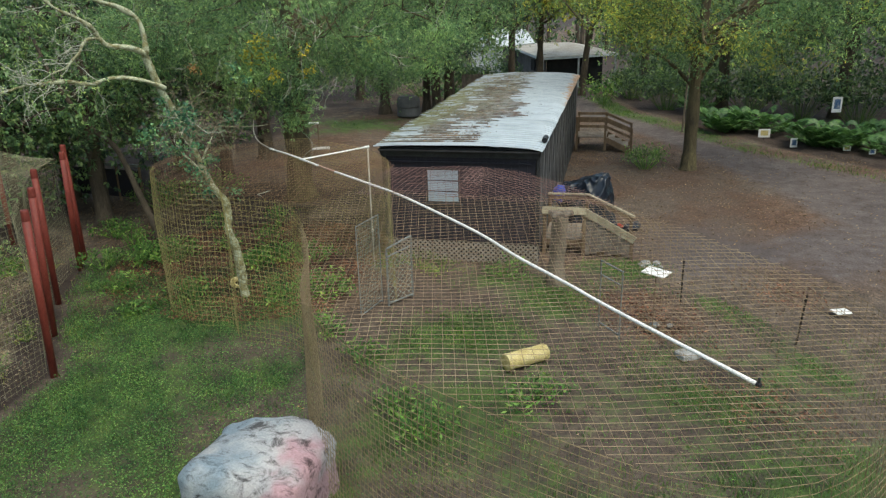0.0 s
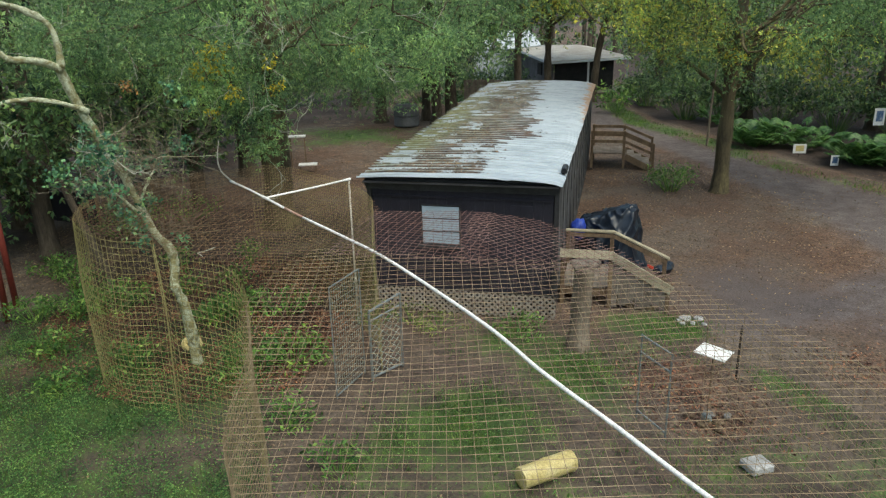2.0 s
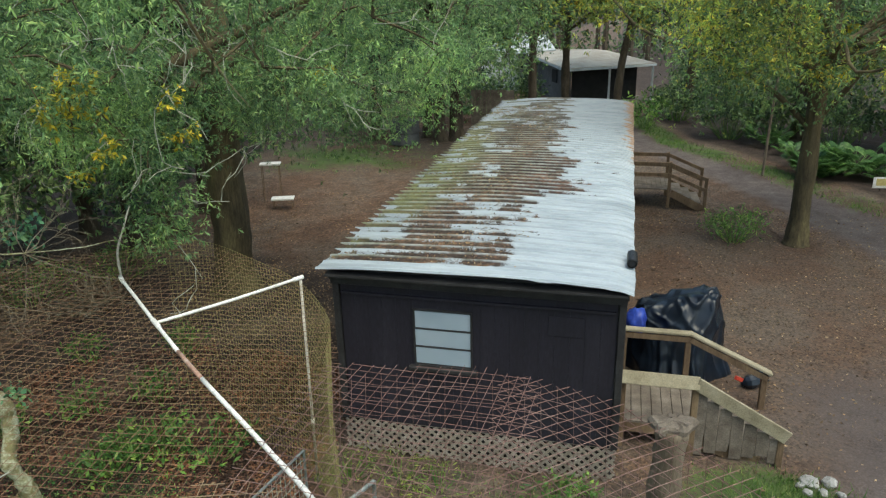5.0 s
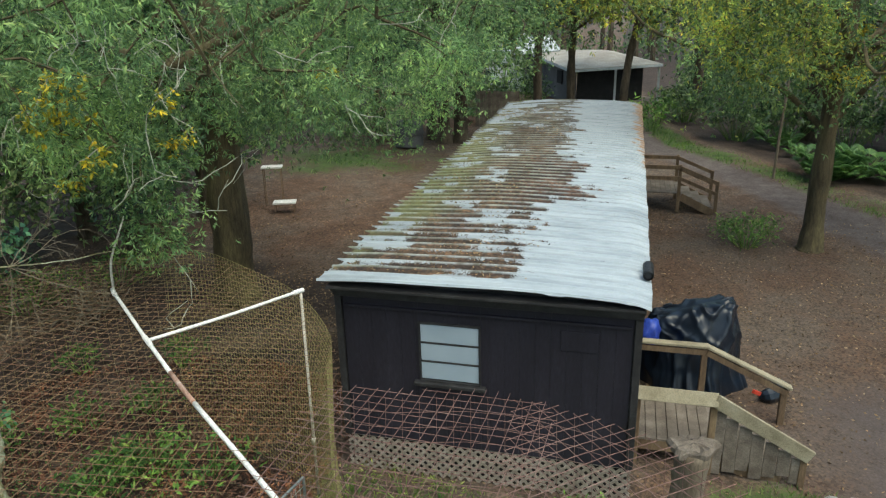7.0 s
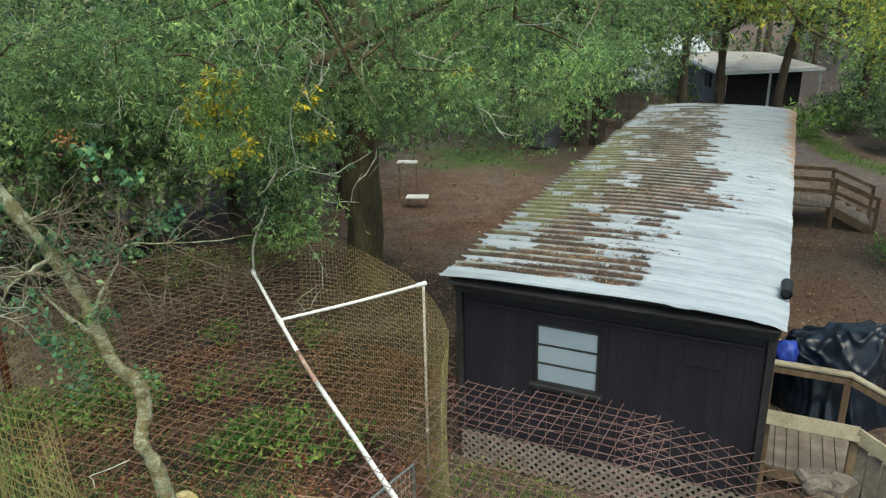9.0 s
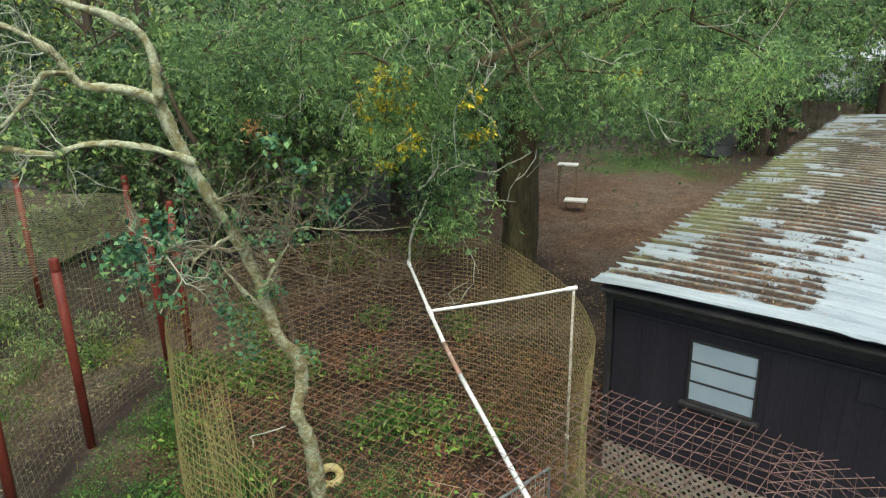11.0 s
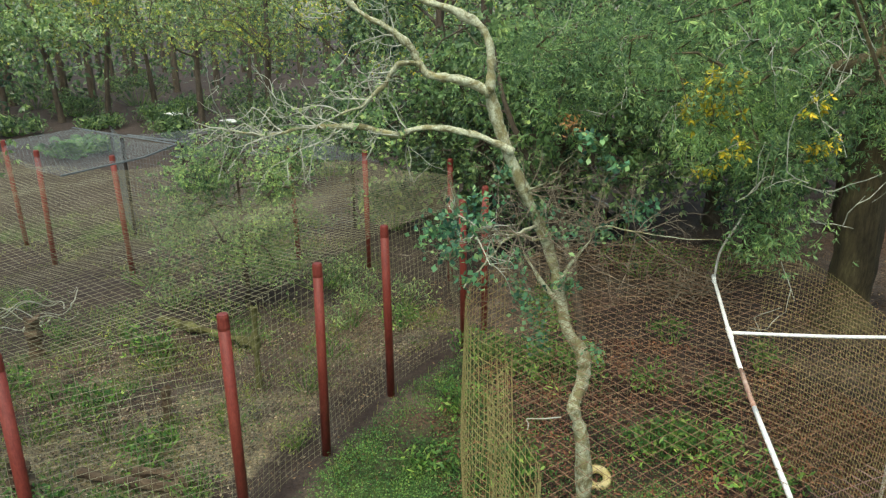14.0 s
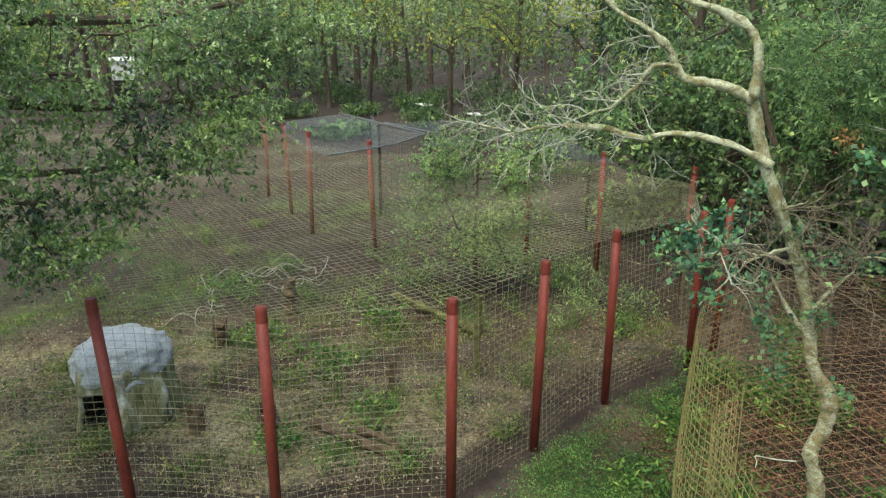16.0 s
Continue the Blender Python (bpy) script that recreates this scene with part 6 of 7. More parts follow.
mid_trees = [(-14.5, 27.5, 12, 0.3), (-18.5, 31.5, 13, 0.32), (-13.0, 39.3, 12, 0.28), (-16.9, 46.0, 13, 0.3), (-22.0, 26.0, 12, 0.3), (-6.5, 45.0, 12, 0.22), (-5.15, 48.6, 12, 0.24), (-2.4, 49.0, 12, 0.22), (1.6, 51.0, 12, 0.25), (5.5, 42.0, 13, 0.3),
             (10.5, 39.0, 13, 0.3), (14.5, 33.0, 13, 0.3), (15.5, 42.0, 13, 0.3), (20.0, 27.0, 13, 0.3)]
for k, (x, y, h, g) in enumerate(mid_trees):
    # trees right of x = 4 carry the forest's shade in darker leaf colour
    light = k in (5, 6, 7, 8)
    tree("tree", "tall woodland tree with yellow-green leaves" if light else "tall woodland tree with green leaves", (x, y), h, g, (x, y, 6.6, 4.6, 4.6, 3.2), 64 if x > 4 else 44, 165, (0.265, 0.085), M_LIGHT_LEAF if light else M_DARK_LEAF if x > 4 else M_OAK_LEAF, M_BARK, 5.9 if -7 < x < 2 else 4.2 if x > -5 else 3.2, 0.85, (), 0.02,
         (rng.normal(0, 0.4), rng.normal(0, 0.4)), 9, second=(M_OAK_LEAF if x > 9 else M_DARK_LEAF, 0.3), group="woodland trees")
# dark low-branched trees behind the leaning tree
for k, (x, y) in enumerate(((-15.2, 18.0), (-18.5, 20.5), (-13.8, 23.0), (-21.0, 17.6), (-17.0, 25.0), (-17.6, 17.4))):
    tree("tree", "dense dark evergreen tree with low branches", (x, y), 10, 0.22, (x, y, 4.6 if k < 5 else 3.4, 3.2 if k < 5 else 2.3, 3.2 if k < 5 else 1.5, 3.2 if k < 5 else 2.6), 80 if k < 5 else 55, 170, (0.17, 0.075), M_DARK_LEAF, M_BARK, 2.0 if k < 5 else 0.9, 0.6, (), 0.0, (rng.normal(0, 0.3), 0), 10, second=(M_OAK_LEAF, 0.5), group="dark evergreens")
# the live oak whose boughs hang over the long pen
boughs = [(-9.3, 5.6, 5.6, 0.45), (-9.0, 5.0, 5.0, 0.45), (-9.2, 5.2, 4.4, 0.4), (-9.4, 5.2, 3.8, 0.33), (-9.9, 6.2, 5.2, 0.4), (-10.2, 6.8, 4.7, 0.36), (-9.6, 5.9, 4.9, 0.4), (-8.6, 4.4, 5.6, 0.5), (-9.9, 4.6, 5.9, 0.5),
          (-10.4, 5.6, 6.0, 0.5), (-10.9, 6.6, 5.8, 0.5), (-11.2, 7.4, 6.0, 0.45), (-8.8, 4.6, 4.6, 0.4), (-9.0, 4.2, 4.0, 0.35), (-8.4, 3.8, 4.8, 0.4), (-11.8, 7.9, 6.2, 0.5), (-10.0, 3.8, 5.2, 0.5), (-9.3, 5.1, 4.1, 0.36), (-9.7, 5.7, 5.4, 0.45), (-10.6, 7.1, 5.3, 0.4), (-10.0, 5.2, 5.6, 0.5), (-11.0, 7.0, 6.2, 0.5), (-9.2, 4.8, 4.8, 0.42), (-10.4, 6.6, 5.0, 0.42), (-10.8, 7.0, 5.4, 0.42), (-10.0, 6.0, 4.6, 0.4), (-11.3, 7.3, 5.7, 0.42), (-9.7, 5.6, 4.3, 0.38), (-10.6, 6.4, 5.7, 0.48), (-9.5, 5.5, 3.9, 0.3), (-10.2, 6.3, 6.1, 0.5), (-11.6, 7.6, 6.5, 0.45)]
tree("live_oak", "live oak with small glossy leaves hanging over a pen", (-8.2, -0.6), 10, 0.42, (-9.6, 2.2, 6.9, 2.9, 3.6, 1.5), 66, 1750, (0.066, 0.029), M_LIVE_LEAF, M_BARK, 5.2, 0.55, boughs, 0.0, (-0.8, 0.6), 18, gaps=[(np.array([-1.86, 8.43, 6.18]), (-47.8, -5.2, 3.33), 0.5)])
# the sapling in the long pen
tree("sapling", "young tree with small pale green leaves inside a pen", (-17.3, 11.1), 4.4, 0.04, (-17.2, 11.1, 2.45, 1.65, 1.65, 1.75), 84, 380, (0.064, 0.027), M_OAK_LEAF, M_BARK, 0.9, 0.34, (), 0.0, (0.1, 0), 10, second=(M_OAK_PALE, 0.8))
# open woodland west of the pens
west = [(-40, 17), (-54, 6.8), (-47, 14.5), (-36, 20), (-57, 3.6), (-44, 0.5), (-55, 19), (-50, -8), (-38, 25), (-30, 22), (-54.4, 9.6), (-34, -8), (-60, 13)]
for k, (x, y) in enumerate(west):
    tree("tree", "woodland tree with a pale green crown, far off", (x, y), 12, 0.17, (x, y, 6.8, 4.8, 4.8, 3.0), 50, 210, (0.17, 0.066), M_LIVE_LEAF, M_BARK, 4.9, 0.9, (), 0.01, (rng.normal(0, 0.5), rng.normal(0, 0.5)), 9, second=(M_LIGHT_LEAF, 0.4), group="far woodland trees")


def far_woods():
    """The closed wood round the clearing: stems and leaves past counting."""
    n = 420
    ang = rng.uniform(0, 2 * np.pi, n)
    rad = rng.uniform(58, 110, n)
    x, y = -6 + rad * np.cos(ang), 20 + rad * np.sin(ang)
    wood = Tubes()
    pts = []
    for a, b in zip(x, y):
        z = float(gz(a, b))
        wood.add([(a, b, z - 0.2), (a + rng.normal(0, 0.4), b, z + 6), (a + rng.normal(0, 0.8), b, z + 12)], [0.32, 0.24, 0.05], 6, False)
        k = 130
        p = rng.normal(size=(k, 3)) * np.array([2.6, 2.6, 3.4]) + np.array([a, b, 8.5])
        low = rng.normal(size=(60, 3)) * np.array([2.8, 2.8, 0.9]) + np.array([a, b, 1.4])
        pts.append(np.vstack([p, low]))
    pts = np.concatenate(pts)
    pts = pts[pts[:, 2] > 0.3]
    me = leaves_mesh("far_leaves", pts, 0.62, 0.3, 0.3)
    w = tagged(part("far_woods", me, M_DARK_LEAF), "dense green woodland closing the clearing all round", "woods", kind="stuff")
    part("stems", wood.data(), M_BARK, w)
    return w


far_woods()


def leaning_tree():
    """The pale lichen-covered tree that grows up through the cage roof."""
    b = np.array([-8.2, 13.5, 0.0])
    t = thing("leaning_tree", tuple(b), "leaning pale tree with lichen-covered bark, bare twigs and few leaves", "tree")

    def limb(name, pts, r0, r1, sides=12):
        sp = spline(np.array(pts) - b, 7)
        v, f = tube_data(sp, np.linspace(r0, r1, len(sp)) * (1 + 0.09 * rng.normal(size=len(sp))), sides)
        v = v + 0.012 * np.sin(v * 17 + 5 * v[:, ::-1]) + 0.006 * np.sin(v * 41 + 9 * v[:, ::-1])
        return smooth(part(name, (v.tolist(), f), M_LICHEN_BARK, t))

    limb("trunk", [(-8.02, 13.5, -0.1), (-8.04, 13.46, 0.7), (-8.07, 13.4, 1.25), (-8.14, 13.32, 1.6), (-8.2, 13.48, 1.85), (-8.24, 13.52, 2.17), (-8.38, 13.34, 2.55), (-8.56, 13.33, 2.93), (-8.7, 13.3, 3.35), (-8.78, 13.16, 3.8), (-8.83, 12.97, 4.2), (-8.92, 12.77, 4.7), (-8.98, 12.66, 5.05), (-9.03, 12.57, 5.42)], 0.098, 0.062)
    limb("limb", [(-8.97, 12.55, 5.38), (-8.97, 12.56, 5.77), (-9.03, 12.5, 6.05), (-9.2, 12.27, 6.23), (-9.4, 11.96, 6.36), (-9.6, 11.71, 6.6), (-9.7, 11.6, 7.3)], 0.062, 0.028)
    limb("limb", [(-8.97, 12.55, 5.38), (-9.13, 12.3, 5.5), (-9.35, 11.99, 5.56), (-9.45, 11.88, 5.69), (-9.5, 11.79, 5.9), (-9.65, 11.58, 6.08), (-9.8, 11.38, 6.23), (-9.9, 11.23, 6.38), (-10.1, 11.04, 6.7)], 0.052, 0.022)
    main = [(-8.83, 12.78, 4.69), (-9.0, 12.51, 4.86), (-9.21, 12.19, 4.96), (-9.4, 11.91, 4.97), (-9.58, 11.64, 4.88), (-9.8, 11.31, 4.96), (-10.03, 10.98, 4.97), (-10.21, 10.7, 4.96), (-10.48, 10.3, 4.84), (-10.7, 9.95, 4.9)]
    limb("limb", main, 0.048, 0.013)
    second = [(-9.44, 11.89, 5.7), (-9.56, 11.67, 5.66), (-9.68, 11.5, 5.41), (-9.77, 11.35, 5.25), (-9.94, 11.1, 5.12)]
    limb("limb", second, 0.035, 0.015)
    side = [(-8.52, 13.3, 2.86), (-8.66, 13.12, 3.12), (-8.78, 13.05, 3.28), (-8.87, 13.0, 3.43)]
    limb("limb", side, 0.035, 0.012)
    right = [(-8.58, 13.34, 3.05), (-8.5, 13.5, 3.38), (-8.46, 13.66, 3.6)]
    limb("limb", right, 0.03, 0.01)
    low = [(-8.74, 13.26, 3.58), (-8.32, 12.56, 3.86), (-7.91, 11.96, 4.1), (-7.56, 11.46, 4.37)]
    limb("limb", low, 0.02, 0.006)
    limb("limb", [(-8.78, 13.16, 3.8), (-8.37, 12.44, 3.81), (-7.85, 11.84, 3.75), (-7.42, 11.4, 3.77)], 0.017, 0.005)
    limb("limb", [(-8.46, 13.66, 3.59), (-8.43, 13.79, 3.77), (-8.14, 14.1, 3.73), (-7.8, 14.45, 3.7), (-7.46, 14.78, 3.73)], 0.012, 0.005)
    limb("limb", [(-8.83, 12.97, 4.2), (-8.3, 12.9, 4.45), (-7.7, 12.7, 4.8), (-7.13, 12.55, 5.1)], 0.012, 0.004)
    tw, brown = Tubes(), Tubes()

    def twig(store, p, d, ln, r, depth):
        q = [np.array(p)]
        step = ln / 4
        for _ in range(4):
            d = unit(d + rng.normal(0, 0.24, 3))
            q.append(q[-1] + d * step)
        store.add(q, np.linspace(r, r * 0.45, 5), 4, False)
        if depth:
            for _ in range(3):
                k = rng.integers(1, 5)
                twig(store, q[k], unit(d + rng.normal(0, 0.7, 3)), ln * rng.uniform(0.4, 0.75), r * 0.6, depth - 1)

    away = unit(np.array([-0.55, -0.83, 0.05]))
    for line, n, ln in ((main[3:], 20, 0.6), (second[1:], 12, 0.5), ([(-9.44, 11.89, 5.7), (-9.65, 11.58, 6.08), (-9.9, 11.23, 6.3)], 5, 0.4), (low[1:], 5, 0.4)):
        sp = spline(np.array(line) - b, 4)
        for _ in range(n):
            twig(tw, sp[rng.integers(0, len(sp))], away + rng.normal(0, 0.7, 3), ln * rng.uniform(0.6, 1.3), 0.0105, 2)
    tagged(part("pale_twig_growth", tw.data(), M_PALE_TWIG, t, "tangle of bare lichen-grey twigs"), kind="stuff")
    for c in (right[-1], right[1], low[1], low[2], side[-1], (-8.43, 13.79, 3.77), (-8.14, 14.1, 3.73), (-8.78, 13.16, 3.8), (-8.83, 12.97, 4.2)):
        for _ in range(8):
            twig(brown, np.array(c) - b, unit(rng.normal(size=3) + np.array([0.2, 0.2, 0.25])), 0.7, 0.0058, 2)
    tagged(part("brown_twig_growth", brown.data(), M_TWIG, t, "fine bare brown twigs"), kind="stuff")
    sprays = [(-7.56, 11.29, 4.42, 0.14), (-7.57, 11.6, 4.38, 0.13), (-7.46, 11.3, 4.15, 0.13), (-7.55, 11.47, 3.75, 0.11), (-8.6, 11.65, 3.95, 0.16), (-8.3, 11.8, 3.8, 0.15), (-8.45, 11.5, 4.05, 0.15), (-8.25, 12.0, 4.1, 0.15), (-8.1, 11.7, 4.35, 0.13), (-8.9, 12.5, 3.55, 0.15), (-7.76, 11.83, 4.5, 0.12), (-8.58, 12.71, 3.49, 0.17), (-8.3, 12.74, 2.93, 0.17), (-8.26, 12.78, 2.64, 0.15), (-8.37, 13.21, 3.22, 0.16), (-8.4, 12.73, 3.11, 0.16), (-8.46, 13.73, 3.74, 0.16), (-8.38, 14.21, 3.89, 0.15), (-8.31, 14.34, 4.03, 0.15), (-8.73, 13.16, 4.07, 0.15),
              (-8.57, 13.42, 3.74, 0.16), (-7.89, 13.34, 2.49, 0.12), (-7.13, 12.55, 5.12, 0.11), (-7.0, 12.76, 4.86, 0.09), (-8.9, 12.7, 4.5, 0.12)]
    pts = np.concatenate([clump_points(np.array(s[:3]) - b, int(70 * (s[3] / 0.16) ** 1.5), s[3], 0.7) for s in sprays])
    part("leaves", leaves_mesh("leaves", pts, 0.072, 0.055, 0.4), M_BLUE_LEAF, t, "broad blue-green leaves")
    pts = clump_points(np.array((-8.51, 13.37, 5.04)) - b, 60, 0.12)
    part("brown_leaves", leaves_mesh("leaves", pts, 0.07, 0.03, 0.3), M_RUSSET, t, "spray of russet dead leaves")
    tips = spline(np.array(main[4:]) - b, 4)
    pts = np.concatenate([clump_points(tips[rng.integers(0, len(tips))] + rng.normal(0, 0.25, 3), 6, 0.08) for _ in range(75)])
    part("pale_leaves", leaves_mesh("leaves", pts, 0.062, 0.045, 0.3), M_OAK_PALE, t, "scattered yellow-green leaves")
    return t


leaning_tree()


def dark_leaning_tree():
    """A slim dark trunk that leans at the end of the alley."""
    b = np.array([-12.38, 16.75, 0.0])
    t = thing("slim_tree", tuple(b), "slim leaning tree with dark bark and few leaves", "tree")
    line = spline(np.array([(-12.36, 16.75, -0.1), (-12.55, 16.76, 0.55), (-12.83, 16.76, 1.3), (-13.16, 16.5, 2.7), (-13.72, 16.17, 3.5), (-14.2, 15.9, 4.6), (-14.5, 15.8, 5.6)]) - b, 5)
    v, f = tube_data(line, np.linspace(0.1, 0.04, len(line)), 10)
    smooth(part("trunk", ((v + 0.012 * np.sin(v * 13 + 4 * v[:, ::-1])).tolist(), f), M_BARK, t))
    tips = []
    for k in (16, 20, 24, 28):
        p = line[k]
        q = p + unit(rng.normal(size=3) + np.array([0, 0, 0.5])) * 0.9
        v, f = tube_data(spline([p, (p + q) / 2 + rng.normal(0, 0.08, 3), q], 4), np.linspace(0.03, 0.008, 9), 6)
        part("limb", (v.tolist(), f), M_BARK, t)
        tips += [(*q, 0.35), (*((p + q) / 2), 0.3)]
    p, h, _ = tufts(np.array(tips), 160, 0.3, 0.1)
    part("crown", leaves_mesh("leaves", p, 0.1, 0.045, 0.4, h), M_DARK_LEAF, t)


dark_leaning_tree()


def low_screen():
    """A low dark screen with a pale top rail under the evergreens."""
    a, b = Vector((-18.6, 20.9, 0)), Vector((-15.6, 20.5, 0))
    z = float(gz(a.x, a.y))
    t = thing("low_screen", (a.x, a.y, z), "low dark mesh screen with a pale top rail under trees", "fence")
    d = b - a
    for k in range(4):
        p = d * k / 3
        part("post", boxed((0.07, 0.07, 1.3), pose(p.x, p.y, 0.62), 0.005), M_WOOD_POST, t)
    for k in range(3):
        p, q = d * (k + 0.02) / 3, d * (k + 0.98) / 3
        part("panel", plank((p.x, p.y, 0.6), (q.x, q.y, 0.6), 0.02, 0.95, 0.002), M_SIDING, t)
    part("rail", plank((0, 0, 1.24), (d.x, d.y, 1.24), 0.08, 0.1, 0.004), M_GALV, t)


low_screen()


def yellow_sprays():
    """Yellow leaf sprays at the front of the big oak's crown."""
    t = bpy.data.objects["oak_tree"]
    o = t.matrix_basis.translation
    pts = []
    for c, r in (((-7.72, 14.62, 5.36), 0.25), ((-7.85, 14.6, 5.15), 0.16), ((-7.4, 14.72, 4.84), 0.15), ((-7.92, 15.0, 4.45), 0.1), ((-6.95, 15.5, 4.85), 0.14), ((-7.0, 15.4, 5.3), 0.12), ((-6.2, 18, 5.4), 0.13)):
        pts.append((*(np.array(c) - np.array(o)), r))
    p, h, _ = tufts(pts, 110, 0.16, 0.09, 6)
    tagged(part("yellow_growth", leaves_mesh("leaves", p, 0.085, 0.03, 0.4, h), M_YELLOW_LEAF, t, "sprays of yellow autumn leaves"), kind="stuff")


yellow_sprays()


def blades(name, xy, h, w, mat, label, spread=0.35, parent=None, category="grass", z=None):
    """Upright blades, three corners each."""
    n = len(xy)
    zz = gz(xy[:, 0], xy[:, 1]) - 0.05 if z is None else z
    base = np.stack([xy[:, 0], xy[:, 1], zz], -1)
    a = rng.uniform(0, 2 * np.pi, n)
    s = np.stack([np.cos(a), np.sin(a), np.zeros(n)], -1) * (w * rng.uniform(0.6, 1.3, n))[:, None]
    hh = h * rng.uniform(0.4, 1.3, n)
    tip = base + np.stack([rng.normal(0, spread, n) * hh, rng.normal(0, spread, n) * hh, hh], -1)
    v = np.stack([base - s, base + s, tip], 1).reshape(-1, 3)
    ob = part(name, quads_mesh(name, v, n, 3), mat, parent)
    return tagged(ob, label, category, kind="stuff")


def scatter(n, x0, x1, y0, y1, want):
    x, y = rng.uniform(x0, x1, n), rng.uniform(y0, y1, n)
    return np.stack([x, y], -1)[rng.random(n) < want(x, y)]


def patchy(x, y, f=1.0):
    return np.clip(0.5 + 0.5 * np.sin(x * 1.9 * f + np.sin(y * 1.3 * f)) * np.sin(y * 1.6 * f + 0.7 * np.sin(x * 2.3 * f)) + 0.25 * np.sin(x * 5.1 + y * 4.3), 0, 1)


def ground_cover(name, xy, leaf, mat, label, lift=0.05):
    """Small broad leaves close over the soil."""
    n = len(xy)
    z = gz(xy[:, 0], xy[:, 1]) + rng.uniform(-0.03, lift, n)
    d = np.stack([rng.normal(size=n), rng.normal(size=n), rng.normal(0.2, 0.3, n)], -1)
    me = leaves_mesh(name, np.stack([xy[:, 0], xy[:, 1], z], -1), leaf, leaf * 0.62, 0.0, d * 1.5)
    return tagged(part(name, me, mat), label, "ground cover", kind="stuff")


def lawn():
    want = lambda x, y: np.clip(zones(x, y)[0] * 1.3 - 0.1, 0, 1) * (0.15 + 0.85 * patchy(x, y) ** 1.2) * (0.3 + 0.7 * patchy(y * 0.45, x * 0.4))
    alley = lambda x, y: x + 0.45 * (y - 9.5) < -4.4
    xy = scatter(430000, -14, 7, 3, 18, lambda x, y: want(x, y) * np.where(alley(x, y), 0.4, 1.0))
    blades("grass", xy, 0.115, 0.0095, M_GRASS, "short patchy green grass on damp soil")
    ground_cover("clover", scatter(780000, -14, 4, 3, 16, lambda x, y: want(x, y) * (0.15 + patchy(y * 1.3, x * 1.7, 1.4)) * np.where(alley(x, y), 1.0, 0.45)), 0.03, M_CLOVER, "low broad-leaved weeds over the grass")
    ground_cover("rosette_weeds", scatter(260000, -14, -3, 3, 16, lambda x, y: np.clip(zones(x, y)[0] * 1.7, 0, 1) * alley(x, y) * (0.3 + 0.7 * patchy(x * 1.5, y * 1.3, 1.2)) * (west_of_pen(x, y) < -0.3)), 0.036, M_CLOVER, "broad low weeds matted in the alley grass", 0.07)
    xy = scatter(120000, -30, -9.5, 0, 15, want)
    blades("grass", xy, 0.14, 0.009, M_MOSS_GRASS, "sparse grass inside the long pen")
    moss = lambda x, y: np.clip(1.5 * patchy(x * 0.8 + 2, y * 0.9, 0.8) - 0.55, 0, 1) * (west_of_pen(x, y) > 0.6) * (1 - 0.8 * zones(x, y)[3])
    blades("moss_grass", scatter(190000, -25, -9.6, 0, 15, moss), 0.06, 0.011, M_MOSS_GRASS, "short mossy yellow-green growth in the long pen", 0.6)
    ground_cover("clover", scatter(110000, -21, -9.6, 1, 15, want), 0.045, M_CLOVER, "low weeds over soil in the long pen", 0.1)
    blades("straw", scatter(70000, -24, -9.9, 1, 15, lambda x, y: 0.6 * patchy(y, x, 0.9) * (west_of_pen(x, y) > 0.5) * (1 - 0.85 * zones(x, y)[3])), 0.1, 0.006, M_STRAW, "dry straw-coloured grass in the long pen", 0.9)
    xy = scatter(90000, -16, 12, 18, 48, want)
    blades("grass", xy, 0.1, 0.013, M_GRASS, "thin grass along the drive and under trees")
    side = scatter(34000, -1, 12, 24, 46, lambda x, y: smoothstep(0.9, 0.2, np.abs(near_line(x, y, DRIVE) - half_drive(y) - 0.65)) * (x > np.interp(y, [p[1] for p in DRIVE[::-1]], [p[0] for p in DRIVE[::-1]])) * (0.3 + 0.7 * patchy(x, y)))
    blades("verge_grass", side, 0.12, 0.014, M_GRASS, "yellow-green grass strip along the far side of the drive")


lawn()


def weed_clump(at, r, n, leaf, mat, name="weed", label="leafy green weed clump growing in soil", h=0.5, category="plant"):
    z = float(gz(*at))
    t = thing(name, (at[0], at[1], z), label, category, "weed clumps")
    stems = Tubes()
    pts = []
    for _ in range(max(5, n // 14)):
        a, k = rng.uniform(0, 6.28), r * math.sqrt(rng.random())
        tip = np.array([k * math.cos(a), k * math.sin(a), h * rng.uniform(0.5, 1.1) * (1 - 0.4 * k / r)])
        stems.add([tip * np.array([0.3, 0.3, 0]) - np.array([0, 0, 0.04]), tip * np.array([0.75, 0.75, 0.6]), tip], [0.008, 0.006, 0.003], 4, False)
        pts.append(tip + rng.normal(0, 1, (14, 3)) * np.array([0.12, 0.12, 0.08]) * (leaf[0] / 0.12))
    tagged(part("stem_growth", stems.data(), M_WEED, t), kind="stuff")
    p = np.concatenate(pts)
    p[:, 2] = np.maximum(p[:, 2], 0.02)
    part("foliage", leaves_mesh("leaves", p, leaf[0], leaf[1], -0.1), mat, t)
    return t


